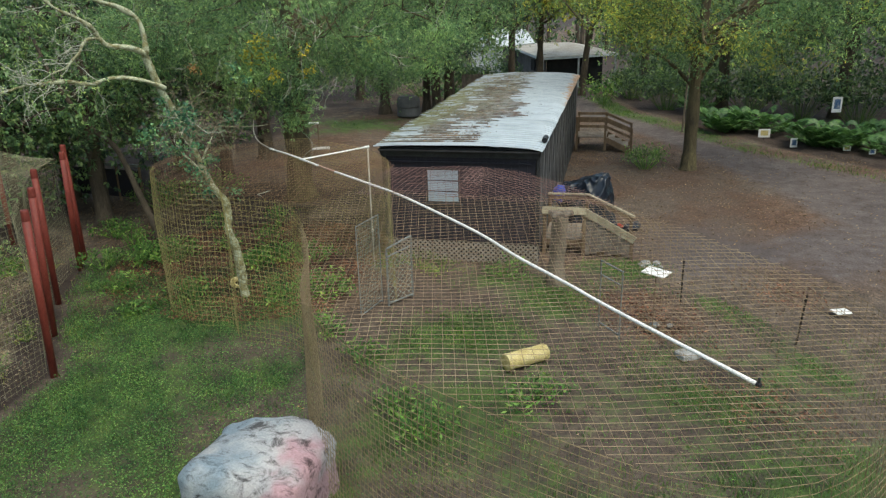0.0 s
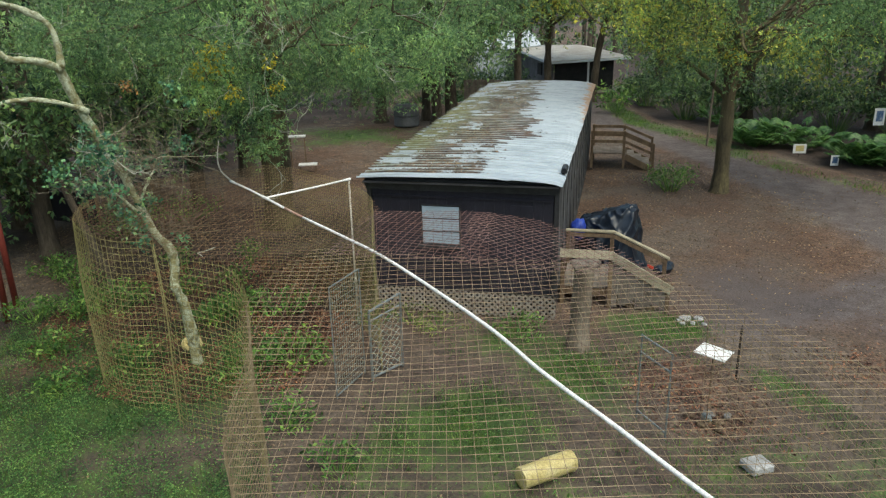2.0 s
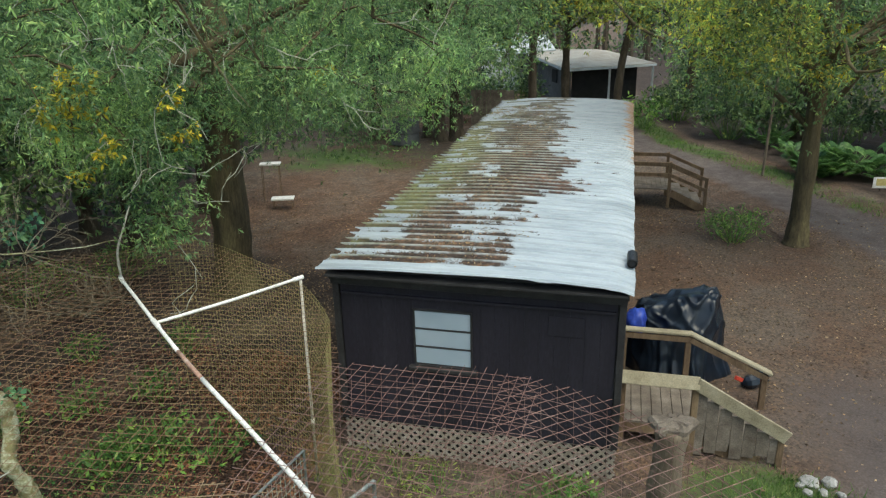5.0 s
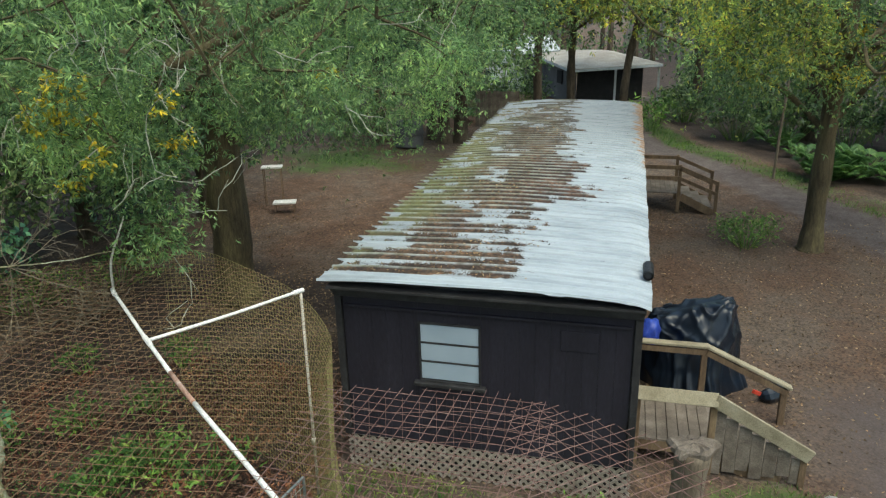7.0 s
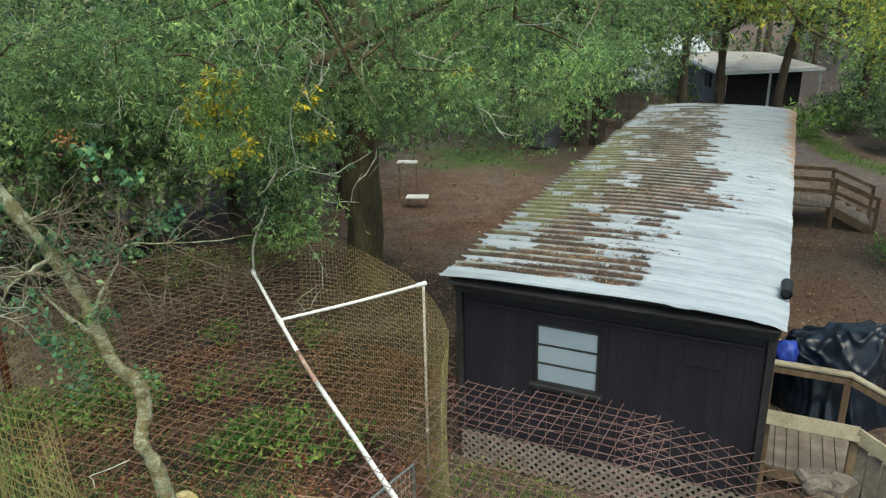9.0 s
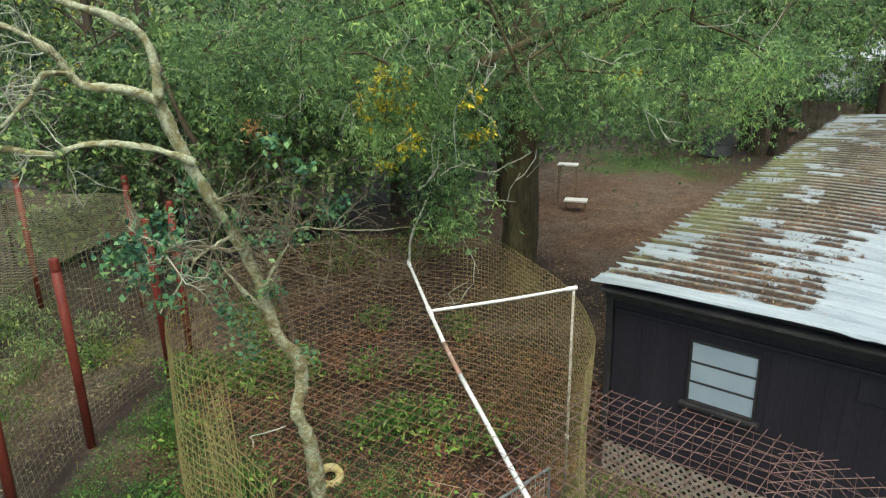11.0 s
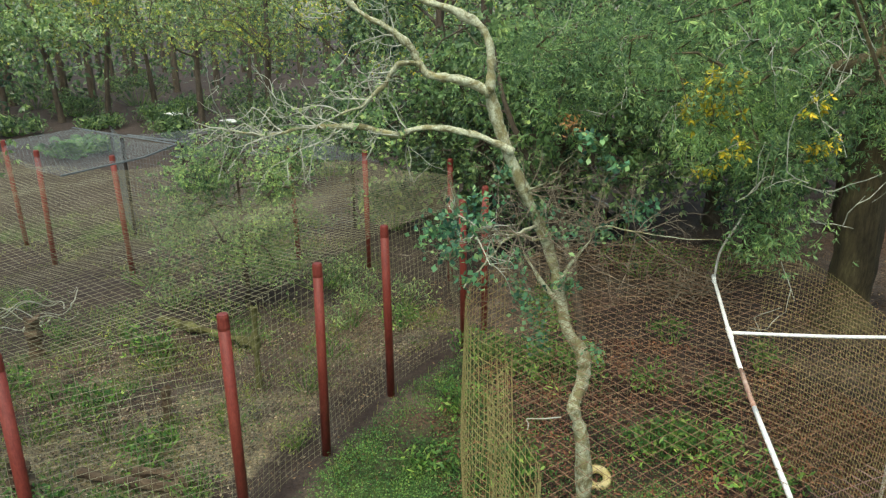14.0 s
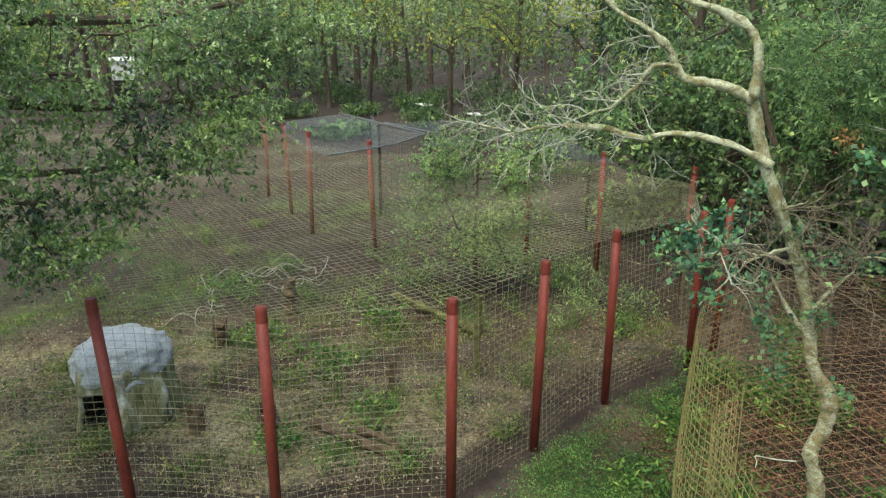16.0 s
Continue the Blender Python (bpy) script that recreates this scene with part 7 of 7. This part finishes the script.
for at, r, n, h in (((-6.3, 13.9), 0.75, 260, 0.45), ((-8.6, 15.3), 0.6, 150, 0.5), ((-9.0, 13.0), 0.45, 120, 0.5), ((-5.5, 11.9), 0.5, 120, 0.35), ((-2.6, 9.0), 0.5, 120, 0.3), ((-3.1, 9.4), 0.4, 100, 0.3), ((-7.4, 15.9), 0.6, 120, 0.5),
                    ((-11.8, 14.9), 0.5, 150, 0.5), ((-13.0, 16.3), 0.5, 150, 0.6), ((-14.6, 13.7), 0.35, 80, 0.35), ((-1.0, 10.2), 0.6, 110, 0.25), ((-12.0, 8.6), 0.45, 110, 0.3), ((-13.8, 7.6), 0.6, 130, 0.35),
                    ((-15.2, 6.4), 0.5, 110, 0.4), ((-16.0, 8.8), 0.7, 150, 0.4), ((-12.9, 2.2), 0.5, 110, 0.4), ((-11.3, 7.1), 0.4, 90, 0.3), ((-17.6, 5.4), 0.7, 140, 0.4), ((-2.4, 15.8), 0.5, 120, 0.4),
                    ((-4.2, 10.9), 0.45, 90, 0.35), ((-8.4, 15.9), 0.65, 230, 0.45), ((-11.2, 15.3), 0.8, 260, 0.6), ((-14.6, 20.2), 1.1, 280, 0.9), ((-11.3, 18.1), 0.4, 90, 0.5), ((-9.7, 18.7), 0.45, 90, 0.6), ((-9.2, 17.2), 0.4, 90, 0.6), ((-13.6, 22.0), 1.0, 220, 0.8), ((-10.1, 16.6), 0.4, 80, 0.5), ((-14.2, 17.1), 0.6, 180, 0.5), ((-11.8, 15.7), 0.5, 150, 0.45), ((-11.0, 13.3), 0.5, 140, 0.4), ((-12.6, 14.6), 0.6, 160, 0.5), ((-7.0, 13.2), 0.4, 90, 0.35), ((-10.0, 12.2), 0.4, 90, 0.2)):
    weed_clump(at, r, int(n * 2.3), (0.115, 0.042), M_WEED, h=h)
more = [(-20.9, 5.1), (-19.2, 3.8), (-16.8, 8.4), (-15.3, 10.5), (-12.4, 8.9), (-12.1, 6.7), (-10.6, 9.0), (-15.2, 5.7), (-11.7, 3.3), (-11.3, 10.6), (-14.8, 14.2), (-22.8, 14.4), (-18.4, 10.0), (-19.4, 6.6), (-17.6, 13.4), (-14.2, 8.4), (-13.2, 7.0), (-14.0, 12.0), (-16.2, 12.0), (-20.0, 11.4), (-21.8, 4.2), (-23.5, 5.4), (-18.0, 2.4), (-16.0, 3.6), (-14.4, 3.0), (-11.0, 5.9), (-12.9, 11.2), (-13.6, 5.9), (-14.6, 7.2), (-15.8, 7.6), (-12.9, 8.0), (-17.4, 7.2), (-18.6, 5.0), (-11.6, 4.4), (-12.2, 9.7), (-15.0, 9.0), (-16.6, 10.4), (-13.3, 3.4), (-10.9, 7.9), (-19.8, 9.2), (-14.9, 4.6)]
more += [(-5.3, 15.9), (-4.6, 16.0), (-4.0, 15.9)]
for x, y in more:
    weed_clump((x, y), rng.uniform(0.3, 0.7), int(rng.uniform(150, 320)), (0.085, 0.02), M_WEED if rng.random() < 0.35 else M_MOSS_GRASS, h=rng.uniform(0.2, 0.5))
for x, y in ((-18.6, 11.6), (-17.6, 12.9), (-16.4, 13.5), (-18.2, 13.6), (-15.6, 14.2), (-17.9, 9.6), (-19.4, 12.2), (-15.2, 12.8)):
    weed_clump((x, y), rng.uniform(0.5, 0.9), 330, (0.11, 0.03), M_OAK_PALE, h=rng.uniform(0.5, 0.9), label="pale green scrubby growth at the pen edge")
weed_clump((1.1, 27.25), 0.75, 700, (0.16, 0.03), M_WEED, "bush", "rounded green bush on leaf litter beside the drive", 0.95, "bush")
weed_clump((-0.9, 44.0), 1.1, 400, (0.3, 0.08), M_WEED, "bush", "dark green bush near a porch", 1.5, "bush")


for x, y, r, h in ((2.6, 41.5, 1.3, 2.3), (4.4, 41.0, 1.4, 2.6), (6.6, 40.0, 1.4, 2.4), (8.8, 38.6, 1.4, 2.6), (11.0, 37.0, 1.5, 2.6), (13.2, 35.6, 1.5, 2.6), (0.8, 47.0, 1.4, 2.0), (15.4, 33.0, 1.6, 2.6), (5.0, 50.0, 2.2, 3.0), (8.5, 48.0, 2.2, 3.2), (12.0, 46.0, 2.2, 3.2), (4.5, 56.0, 2.4, 3.2), (15.5, 43.0, 2.2, 3.2), (9.0, 55.0, 2.4, 3.4), (-13.0, 48.0, 2.0, 2.6), (-17.0, 52.0, 2.2, 2.8), (-22.0, 46.0, 2.2, 2.8), (-20.0, 38.0, 1.6, 2.0), (-8.2, 51.0, 1.6, 2.2), (-10.5, 50.0, 1.8, 2.2), (-12.5, 53.0, 2.0, 2.6), (2.2, 54.5, 1.8, 2.6), (3.4, 60.0, 2.4, 3.4), (6.5, 61.0, 2.4, 3.4), (-7.5, 60.0, 2.4, 3.2), (-21.5, 16.4, 1.0, 1.6), (-30, 17, 2.0, 2.6), (-38, 17, 2.2, 2.8), (-27, 21, 2.0, 2.8), (-34, 21, 2.2, 2.8), (-43.7, 12.4, 1.1, 1.3), (-47, 18, 2.4, 2.8), (-43, 22, 2.4, 3.0), (-62, 12, 2.6, 2.6), (-63, 5, 2.4, 2.4), (-52, 12.5, 1.4, 1.0), (-49, 4.5, 1.5, 1.1), (-57, 8, 1.8, 1.2), (-46, 1.5, 1.4, 1.3), (-55, 15, 1.6, 1.2), (-39, 3.0, 1.0, 0.8), (-41, 8.5, 1.0, 0.6), (-50, 9.0, 1.2, 0.7)):
    weed_clump((x, y), r, 1100, (0.26, 0.1), M_DARK_LEAF, "shrub", "dark green woodland shrub at the wood edge", h, "shrub")


def palmetto(at, h, n, m=None):
    z = float(gz(*at))
    t = thing("palmetto", (at[0], at[1], z), "saw palmetto with fan-shaped green fronds", "palmetto", "palmettos by the drive")
    verts, faces = [], []
    stalks = Tubes()
    for _ in range(n):
        a = rng.uniform(0, 6.28)
        up = rng.uniform(0.35, 1.2)
        d = unit(np.array([math.cos(a), math.sin(a), up]))
        hub = d * h * rng.uniform(0.55, 1.0)
        stalks.add([(0, 0, -0.05), hub * 0.5 + np.array([0, 0, 0.05]), hub], [0.014, 0.011, 0.008], 4, False)
        side = unit(np.cross(d, [0, 0, 1.0]))
        for k in range(17):
            q = (k - 8) / 8 * 1.9
            ax = d * math.cos(q) + side * math.sin(q) + np.array([0, 0, -0.12])
            ln = h * 0.33 * (1 - 0.25 * abs(q) / 1.9)
            wv = np.cross(ax, np.cross(d, side)) * h * 0.024
            i = len(verts)
            verts += [hub - wv * 0.3, hub + ax * ln * 0.55 - wv, hub + ax * ln + np.array([0, 0, -0.08 * h]), hub + ax * ln * 0.55 + wv]
            faces.append((i, i + 1, i + 2, i + 3))
    tagged(part("stalk_growth", stalks.data(), M_PALM, t), kind="stuff")
    part("foliage", ([tuple(v) for v in verts], faces), M_PALM, t)
    return t


pal = palmetto((6.0, 35.2), 1.35, 30)
for k in range(44):
    x = rng.uniform(3.6, 13.5)
    y = np.interp(x, [2, 5, 7, 9, 12, 14], [38.2, 33.6, 31.4, 30.2, 28.6, 27.6]) + 0.4 + abs(rng.normal(0, 2.2))
    if y < 33.5 and (abs(x / y - 0.187) < 0.03 or abs(x / y - 0.2205) < 0.02):
        continue  # the signs stand clear
    copy_thing(pal, pose(x, y, float(gz(x, y)), 0, 0, rng.uniform(0, 360)) @ Matrix.Scale(rng.uniform(0.5, 0.9), 4))
for x, y in ((-39.7, 6.9), (-40.4, 8.3), (-39.0, 7.6), (-8.6, 46.5), (-10.8, 45.5)):
    copy_thing(pal, pose(x, y, float(gz(x, y)), 0, 0, rng.uniform(0, 360)) @ Matrix.Scale(0.85, 4))


# ---- signs, house and the far things ----
def sign(at, wide, high, picture, rz):
    x, y, z = at
    g = float(gz(x, y))
    t = thing("sign", (x, y, g), "small white notice board on a stake by the drive", "sign", "signs by the drive", rz=rz)
    st = Tubes()
    st.add([(0, 0.02, -0.05), (0, 0.02, z - g + high * 0.4)], 0.015, 6)
    part("stake", st.data(), M_STEEL_DARK, t)
    b = part("board", boxed((wide, 0.012, high), pose(0, 0, z - g), 0.003), M_WHITE, t)
    part("picture", boxed((wide * 0.62, 0.004, high * 0.62), pose(0, -0.011, z - g + high * 0.04)), picture, b, "printed picture panel")
    return t


sign((6.18, 32.96, 0.72), 0.5, 0.36, M_YELLOW_SIGN, 10)
sign((7.04, 31.36, 0.6), 0.3, 0.38, M_BLUE_SIGN, 15)
sign((9.44, 35.1, 1.68), 0.42, 0.68, M_BLUE_SIGN, 10)
sign((8.9, 30.9, 0.5), 0.3, 0.2, M_YELLOW_SIGN, 10)
sign((9.6, 30.2, 0.5), 0.26, 0.2, M_BLUE_SIGN, 10)


def house():
    """A low house seen from its corner: a pale porch roof over a dark screened front, a white wing behind."""
    o = Vector((-4.0, 56.0, 0.6))
    h = thing("house", o, "pale house with a metal roof and dark open porch", "house")
    at = lambda x, y, z: Vector((x, y, z)) - o

    def standing(name, a, b, low, high, thick, mat, label=""):
        p, q = at(*a, 0), at(*b, 0)
        return part(name, plank((p.x, p.y, (low + high) / 2), (q.x, q.y, (low + high) / 2), thick, high - low, 0.01), mat, h, label)

    corners = [at(-5.4, 51.0, 2.85), at(-0.15, 55.2, 2.88), at(-4.0, 58.5, 3.55), at(-9.8, 63.0, 3.35), at(-3.4, 63.5, 3.2)]
    roof = part("porch_roof", ([tuple(c) for c in corners], [(0, 1, 2), (0, 2, 3), (1, 4, 2)]), M_HOUSE_ROOF, h, "low pale weathered porch roof")
    sol = roof.modifiers.new("sheet", "SOLIDIFY")
    sol.thickness = 0.1
    for a, b in ((corners[0], corners[1]), (corners[3], corners[0])):
        part("porch_fascia", plank(a - Vector((0, 0, 0.1)), b - Vector((0, 0, 0.1)), 0.06, 0.14, 0.006), M_HOUSE_WHITE, roof)
    standing("porch_screen", (-5.1, 52.4), (-1.3, 55.6), 0.0, 2.2, 0.06, M_DARK_IN, "dark shaded porch front")
    standing("wall", (-5.2, 52.5), (-9.4, 62.8), 0.0, 2.4, 0.12, M_HOUSE_GREY, "dark grey side wall")
    p, q = at(-6.1, 54.6, 0), at(-6.5, 55.6, 0)
    part("window", plank((p.x - 0.08, p.y - 0.03, 1.5), (q.x - 0.08, q.y - 0.03, 1.5), 0.05, 0.8, 0.006), M_DARK_IN, h, "small dark window")
    for x, y in ((-5.25, 51.2), (-2.9, 53.1), (-0.35, 55.2)):
        p = at(x, y, 0)
        part("porch_post", boxed((0.13, 0.13, 2.2), pose(p.x, p.y, 1.1), 0.01), M_HOUSE_WHITE, h)
    p = at(-3.2, 55.0, 0)
    part("porch_floor", boxed((6.4, 4.4, 0.12), pose(p.x, p.y, 0.0, 0, 0, 38), 0.01), M_WOOD_GREY, h)
    standing("wall", (-12.2, 60.6), (-9.5, 60.1), 0.0, 2.5, 0.12, M_HOUSE_WHITE, "white wing wall")
    standing("gable", (-9.6, 60.2), (-6.8, 60.2), 0.0, 2.75, 0.1, M_HOUSE_GREY, "grey gable end")
    wing = [at(-10.7, 63.2, 4.5), at(-8.0, 63.2, 4.4), at(-6.8, 60.0, 3.4), at(-9.7, 60.0, 3.15), at(-12.4, 61.4, 3.2)]
    roof = part("wing_roof", ([tuple(c) for c in wing], [(0, 1, 2, 3), (0, 3, 4)]), M_HOUSE_WHITE, h, "pale blue-white wing roof")
    sol = roof.modifiers.new("sheet", "SOLIDIFY")
    sol.thickness = 0.08
    return h


house()


def table(at, size, hgt):
    x, y = at
    t = thing("feeding_table", (x, y, float(gz(x, y))), "low pale board table standing on leaf litter", "table", "feeding tables", rz=20)
    part("tabletop", boxed((size, size * 0.6, 0.05), pose(0, 0, hgt), 0.006), M_WHITE, t)
    for a in (1, -1):
        for b in (1, -1):
            part("leg", boxed((0.022, 0.022, hgt), pose(a * size * 0.42, b * size * 0.22, hgt / 2), 0.004), M_WOOD_POST, t)
    return t


table((-12.9, 28.7), 0.65, 1.25)
table((-12.25, 28.1), 0.7, 0.3)
table((-48, 13.0), 1.2, 0.8)
table((-43, 15.5), 1.2, 0.8)


def bright_patch_block():
    """A shed-shaped white block, added for a bright patch in the wood west of the pens."""
    t = thing("shed", (-47.8, -5.2, 0.0), "white block on a dark base, stand-in for a bright patch among trees, far off", "shed", rz=16)
    # near-black below, so that only the added white top shows bright
    part("wall", boxed((1.0, 1.2, 2.5), pose(0, 0, 1.25), 0.02), M_DARK_IN, t, "dark base that keeps the bright patch short")
    part("gable", boxed((1.06, 1.26, 1.1), pose(0, 0, 3.05), 0.02), M_WHITE, t)
    bm = bmesh.new()
    for s in (1, -1):
        box(bm, (0.7, 1.4, 0.05), pose(s * 0.3, 0, 3.7, 0, 17 * s))
    part("roof", bm, M_WHITE, t)
    return t


bright_patch_block()


def slim_pole():
    z = float(gz(3.0, 34.6))
    t = thing("slim_pole", (2.95, 34.6, z), "slim pale weathered pole standing at the drive edge", "pole")
    v, f = tube_data(spline([(0, 0, -0.1), (0.03, 0, 1.5), (0.1, 0.02, 3.2), (0.2, 0.05, 4.6)], 4), np.linspace(0.05, 0.035, 13), 9)
    part("shaft", (v.tolist(), f), M_STUMP, t)
    return t


slim_pole()


def board_fence():
    t = thing("board_fence", (-9.4, 44.0, 0.6), "grey board fence standing behind trees", "fence")
    for k in range(11):
        part("board", boxed((0.19, 0.025, 1.75 + 0.03 * (k % 3)), pose(k * 0.2, 0, 0.86), 0.004), M_WOOD_GREY, t)
    for z in (0.35, 1.4):
        part("rail", boxed((2.2, 0.04, 0.09), pose(1.0, 0.04, z), 0.004), M_WOOD_GREY, t)
    return t


board_fence()


def tank():
    t = thing("water_tank", (-11.3, 38.3, float(gz(0, 38))), "dull grey plastic tank standing under trees", "tank")
    s = Tubes()
    s.add([(0, 0, 0), (0, 0, 0.05), (0, 0, 0.5), (0, 0, 0.55), (0, 0, 1.0), (0, 0, 1.1)], [0.6, 0.64, 0.62, 0.66, 0.62, 0.5], 20)
    part("barrel", s.data(), M_HOUSE_GREY, t)
    return t


tank()


def log(pts, r, label, name="log", mat=None):
    o = np.array(pts[0])
    t = thing(name, (o[0], o[1], 0.0), label, "log", "old logs in the pen")
    sp = spline(np.array(pts) - np.array([o[0], o[1], 0]), 8)
    v, f = tube_data(sp, r * (1 + 0.14 * rng.normal(size=len(sp)) + 0.2 * np.sin(np.arange(len(sp)) * 0.9)), 14)
    v = v + 0.22 * r * np.sin(v * 23 + 4 * v[:, ::-1]) + rng.normal(0, 0.07 * r, v.shape)
    v[-14:, 2] += rng.normal(0, 0.5 * r, 14)
    part("bark", (v.tolist(), f), mat or (M_STUMP if name == "stump" else M_LOG), t)
    return t


log([(-11.9, 7.6, 0.08), (-11.3, 8.2, 0.1), (-10.9, 8.9, 0.06)], 0.07, "rotting branch lying on grass")
log([(-11.6, 8.3, 0.05), (-11.3, 8.7, 0.08), (-10.9, 9.0, 0.05)], 0.06, "old mossy log lying in a pen")
log([(-17.1, 9.2, 0.12), (-16.3, 9.7, 0.14), (-15.6, 10.2, 0.14), (-14.9, 10.8, 0.1)], 0.085, "mossy log lying across a path", mat=M_MOSS_LOG)
for x, y, h, r in ((-15.1, 5.65, 0.5, 0.13), (-12.89, 8.9, 0.6, 0.06), (-12.0, 5.8, 0.36, 0.12), (-11.87, 6.9, 0.36, 0.14), (-16.53, 6.9, 0.8, 0.14), (-13.42, 10.48, 1.5, 0.05)):
    log([(x, y, -0.1), (x + 0.02, y, h * 0.5), (x + 0.03, y + 0.02, h)], r, "mossy upright post in a pen" if h > 1 else "rotting reddish tree stump in a pen", "stump", M_MOSS_LOG if h > 1 else M_LOG)


def dead_vine(x, y, seed):
    """A pale dead vine curling over the weeds."""
    g = np.random.default_rng(seed)
    t = thing("dead_vine", (x, y, 0.0), "pale dead vine curling over weeds in the pen", "vine", "dead vines")
    for _ in range(4):
        p, a, k = np.array([g.normal(0, 0.25), g.normal(0, 0.25), 0.05]), g.uniform(0, 6.28), g.normal(0, 2.0)
        line = [p]
        for j in range(9):
            a += k * 0.16 + g.normal(0, 0.2)
            line.append(line[-1] + np.array([0.13 * math.cos(a), 0.13 * math.sin(a), 0.1 * math.sin(j * 0.7 + k)]))
        line = np.array(line)
        line[:, 2] = np.maximum(line[:, 2], 0.02)
        v, f = tube_data(spline(line, 3), np.linspace(0.014, 0.006, 28), 5)
        part("stem", (v.tolist(), f), M_PALE_TWIG, t)
    return t


for k, (x, y) in enumerate(((-18.6, 5.0), (-18.7, 5.7), (-19.1, 6.0), (-18.4, 6.9), (-19.2, 7.3), (-16.6, 5.4))):
    dead_vine(x, y, 40 + k)


def roof_twig():
    """A bent pale twig lying on the cage roof."""
    t = thing("fallen_twig", (-6.23, 11.47, 2.93), "bent pale dead twig lying on the rusty wire roof", "twig")
    v, f = tube_data(spline(np.array([(0.06, 0.2, 0.03), (0.0, 0.06, 0.02), (-0.06, -0.06, 0.02), (-0.01, -0.08, 0.01), (0.06, -0.13, 0.0)]), 4), np.linspace(0.0055, 0.0035, 17), 6)
    part("stem", (v.tolist(), f), M_PALE_TWIG, t)
    return t


roof_twig()


def litter():
    want = lambda x, y: np.clip(zones(x, y)[2] - 0.5 * zones(x, y)[1] - 0.6 * zones(x, y)[0], 0, 1) * (0.35 + 0.65 * patchy(x, y, 0.8))
    xy = scatter(55000, -14, 9, 7, 30, want)
    xy = np.vstack([xy, scatter(16000, -17, -6, 15, 24, lambda x, y: 0.6 + 0 * x)])
    n = len(xy)
    c = np.stack([xy[:, 0], xy[:, 1], gz(xy[:, 0], xy[:, 1]) + rng.uniform(-0.01, 0.03, n)], -1)
    d = np.stack([rng.normal(size=n), rng.normal(size=n), rng.normal(0, 0.15, n)], -1) * 2.5
    me = leaves_mesh("fallen_leaves", c, 0.058, 0.03, 0.0, d)
    xy = scatter(150000, -22, -9.5, 0, 15, lambda x, y: (west_of_pen(x, y) > 0.15) * (0.12 + 0.75 * patchy(y * 0.6, x * 0.8)) * (1 - 0.85 * zones(x, y)[3]) * (0.25 + 0.75 * smoothstep(-18, -13, x)))
    n = len(xy)
    c = np.stack([xy[:, 0], xy[:, 1], rng.uniform(-0.01, 0.05, n)], -1)
    d = np.stack([rng.normal(size=n), rng.normal(size=n), rng.normal(0, 0.2, n)], -1) * 2.5
    tagged(part("pen_litter", leaves_mesh("pen_litter", c, 0.055, 0.03, 0.0, d), M_PALE_LITTER), "pale tan dead leaves over soil in the long pen", "leaf litter", kind="stuff")
    tagged(part("fallen_leaves", me, M_DRY_LEAF), "brown fallen leaves scattered over soil", "leaf litter", kind="stuff")


def brush_pile():
    """Bare grey branches thrown in a heap under the big oak."""
    t = thing("brush_pile", (-12.9, 20.2, float(gz(-12.9, 20.2))), "heap of bare grey branches on leaf litter", "branches")
    heap = Tubes()
    for _ in range(70):
        a, e = rng.uniform(0, 6.28), rng.uniform(0.0, 1.1)
        p = np.array([rng.normal(0, 0.35), rng.normal(0, 0.35), rng.uniform(0.0, 0.3)])
        q = [p]
        d = np.array([math.cos(a) * math.cos(e), math.sin(a) * math.cos(e), math.sin(e)])
        for _ in range(4):
            d = unit(d + rng.normal(0, 0.25, 3))
            q.append(q[-1] + d * rng.uniform(0.12, 0.26))
        q = np.array(q)
        q[:, 2] = np.maximum(q[:, 2], 0.01)
        heap.add(q, [0.018, 0.015, 0.012, 0.009, 0.005], 4, False)
    tagged(part("branch_growth", heap.data(), M_TWIG, t), kind="stuff")
    return t


def red_litter():
    n = 46000
    a, r = rng.uniform(0, 6.28, n), np.sqrt(rng.random(n))
    x, y = -8.6 + 3.9 * r * np.cos(a), 15.6 + 3.6 * r * np.sin(a)
    keep = (rng.random(n) < 0.25 + 0.75 * patchy(x, y, 0.7)) & (west_of_pen(x, y) < -0.4) & (x < -5.8)
    x, y = x[keep], y[keep]
    spots = np.array([(0.8, 14.1), (0.4, 14.7), (1.2, 13.5), (3.7, 15.6), (2.6, 10.6)])[rng.integers(0, 5, 2400)] + rng.normal(0, 0.55, (2400, 2))
    x, y = np.append(x, spots[:, 0]), np.append(y, spots[:, 1])
    c = np.stack([x, y, gz(x, y) + rng.uniform(-0.01, 0.03, len(x))], -1)
    d = np.stack([rng.normal(size=len(x)), rng.normal(size=len(x)), rng.normal(0, 0.15, len(x))], -1) * 2.5
    tagged(part("red_litter", leaves_mesh("red_litter", c, 0.08, 0.03, 0.0, d), M_RED_LITTER), "reddish brown leaf litter on dark soil under trees", "leaf litter", kind="stuff")


red_litter()
for k in range(7):
    x, y, s = 0.84 + rng.normal(0, 0.2), 13.35 + rng.normal(0, 0.16), rng.uniform(0.06, 0.12)
    small("rubble", pebble((s, s * 0.7, s * 0.5), 20 + k), M_STONE if k % 2 else M_LOG, (x, y, 0.02), "small lump of grey-brown rubble on soil", "rubble", 50 * k)["group"] = "rubble heap"
brush_pile()
litter()
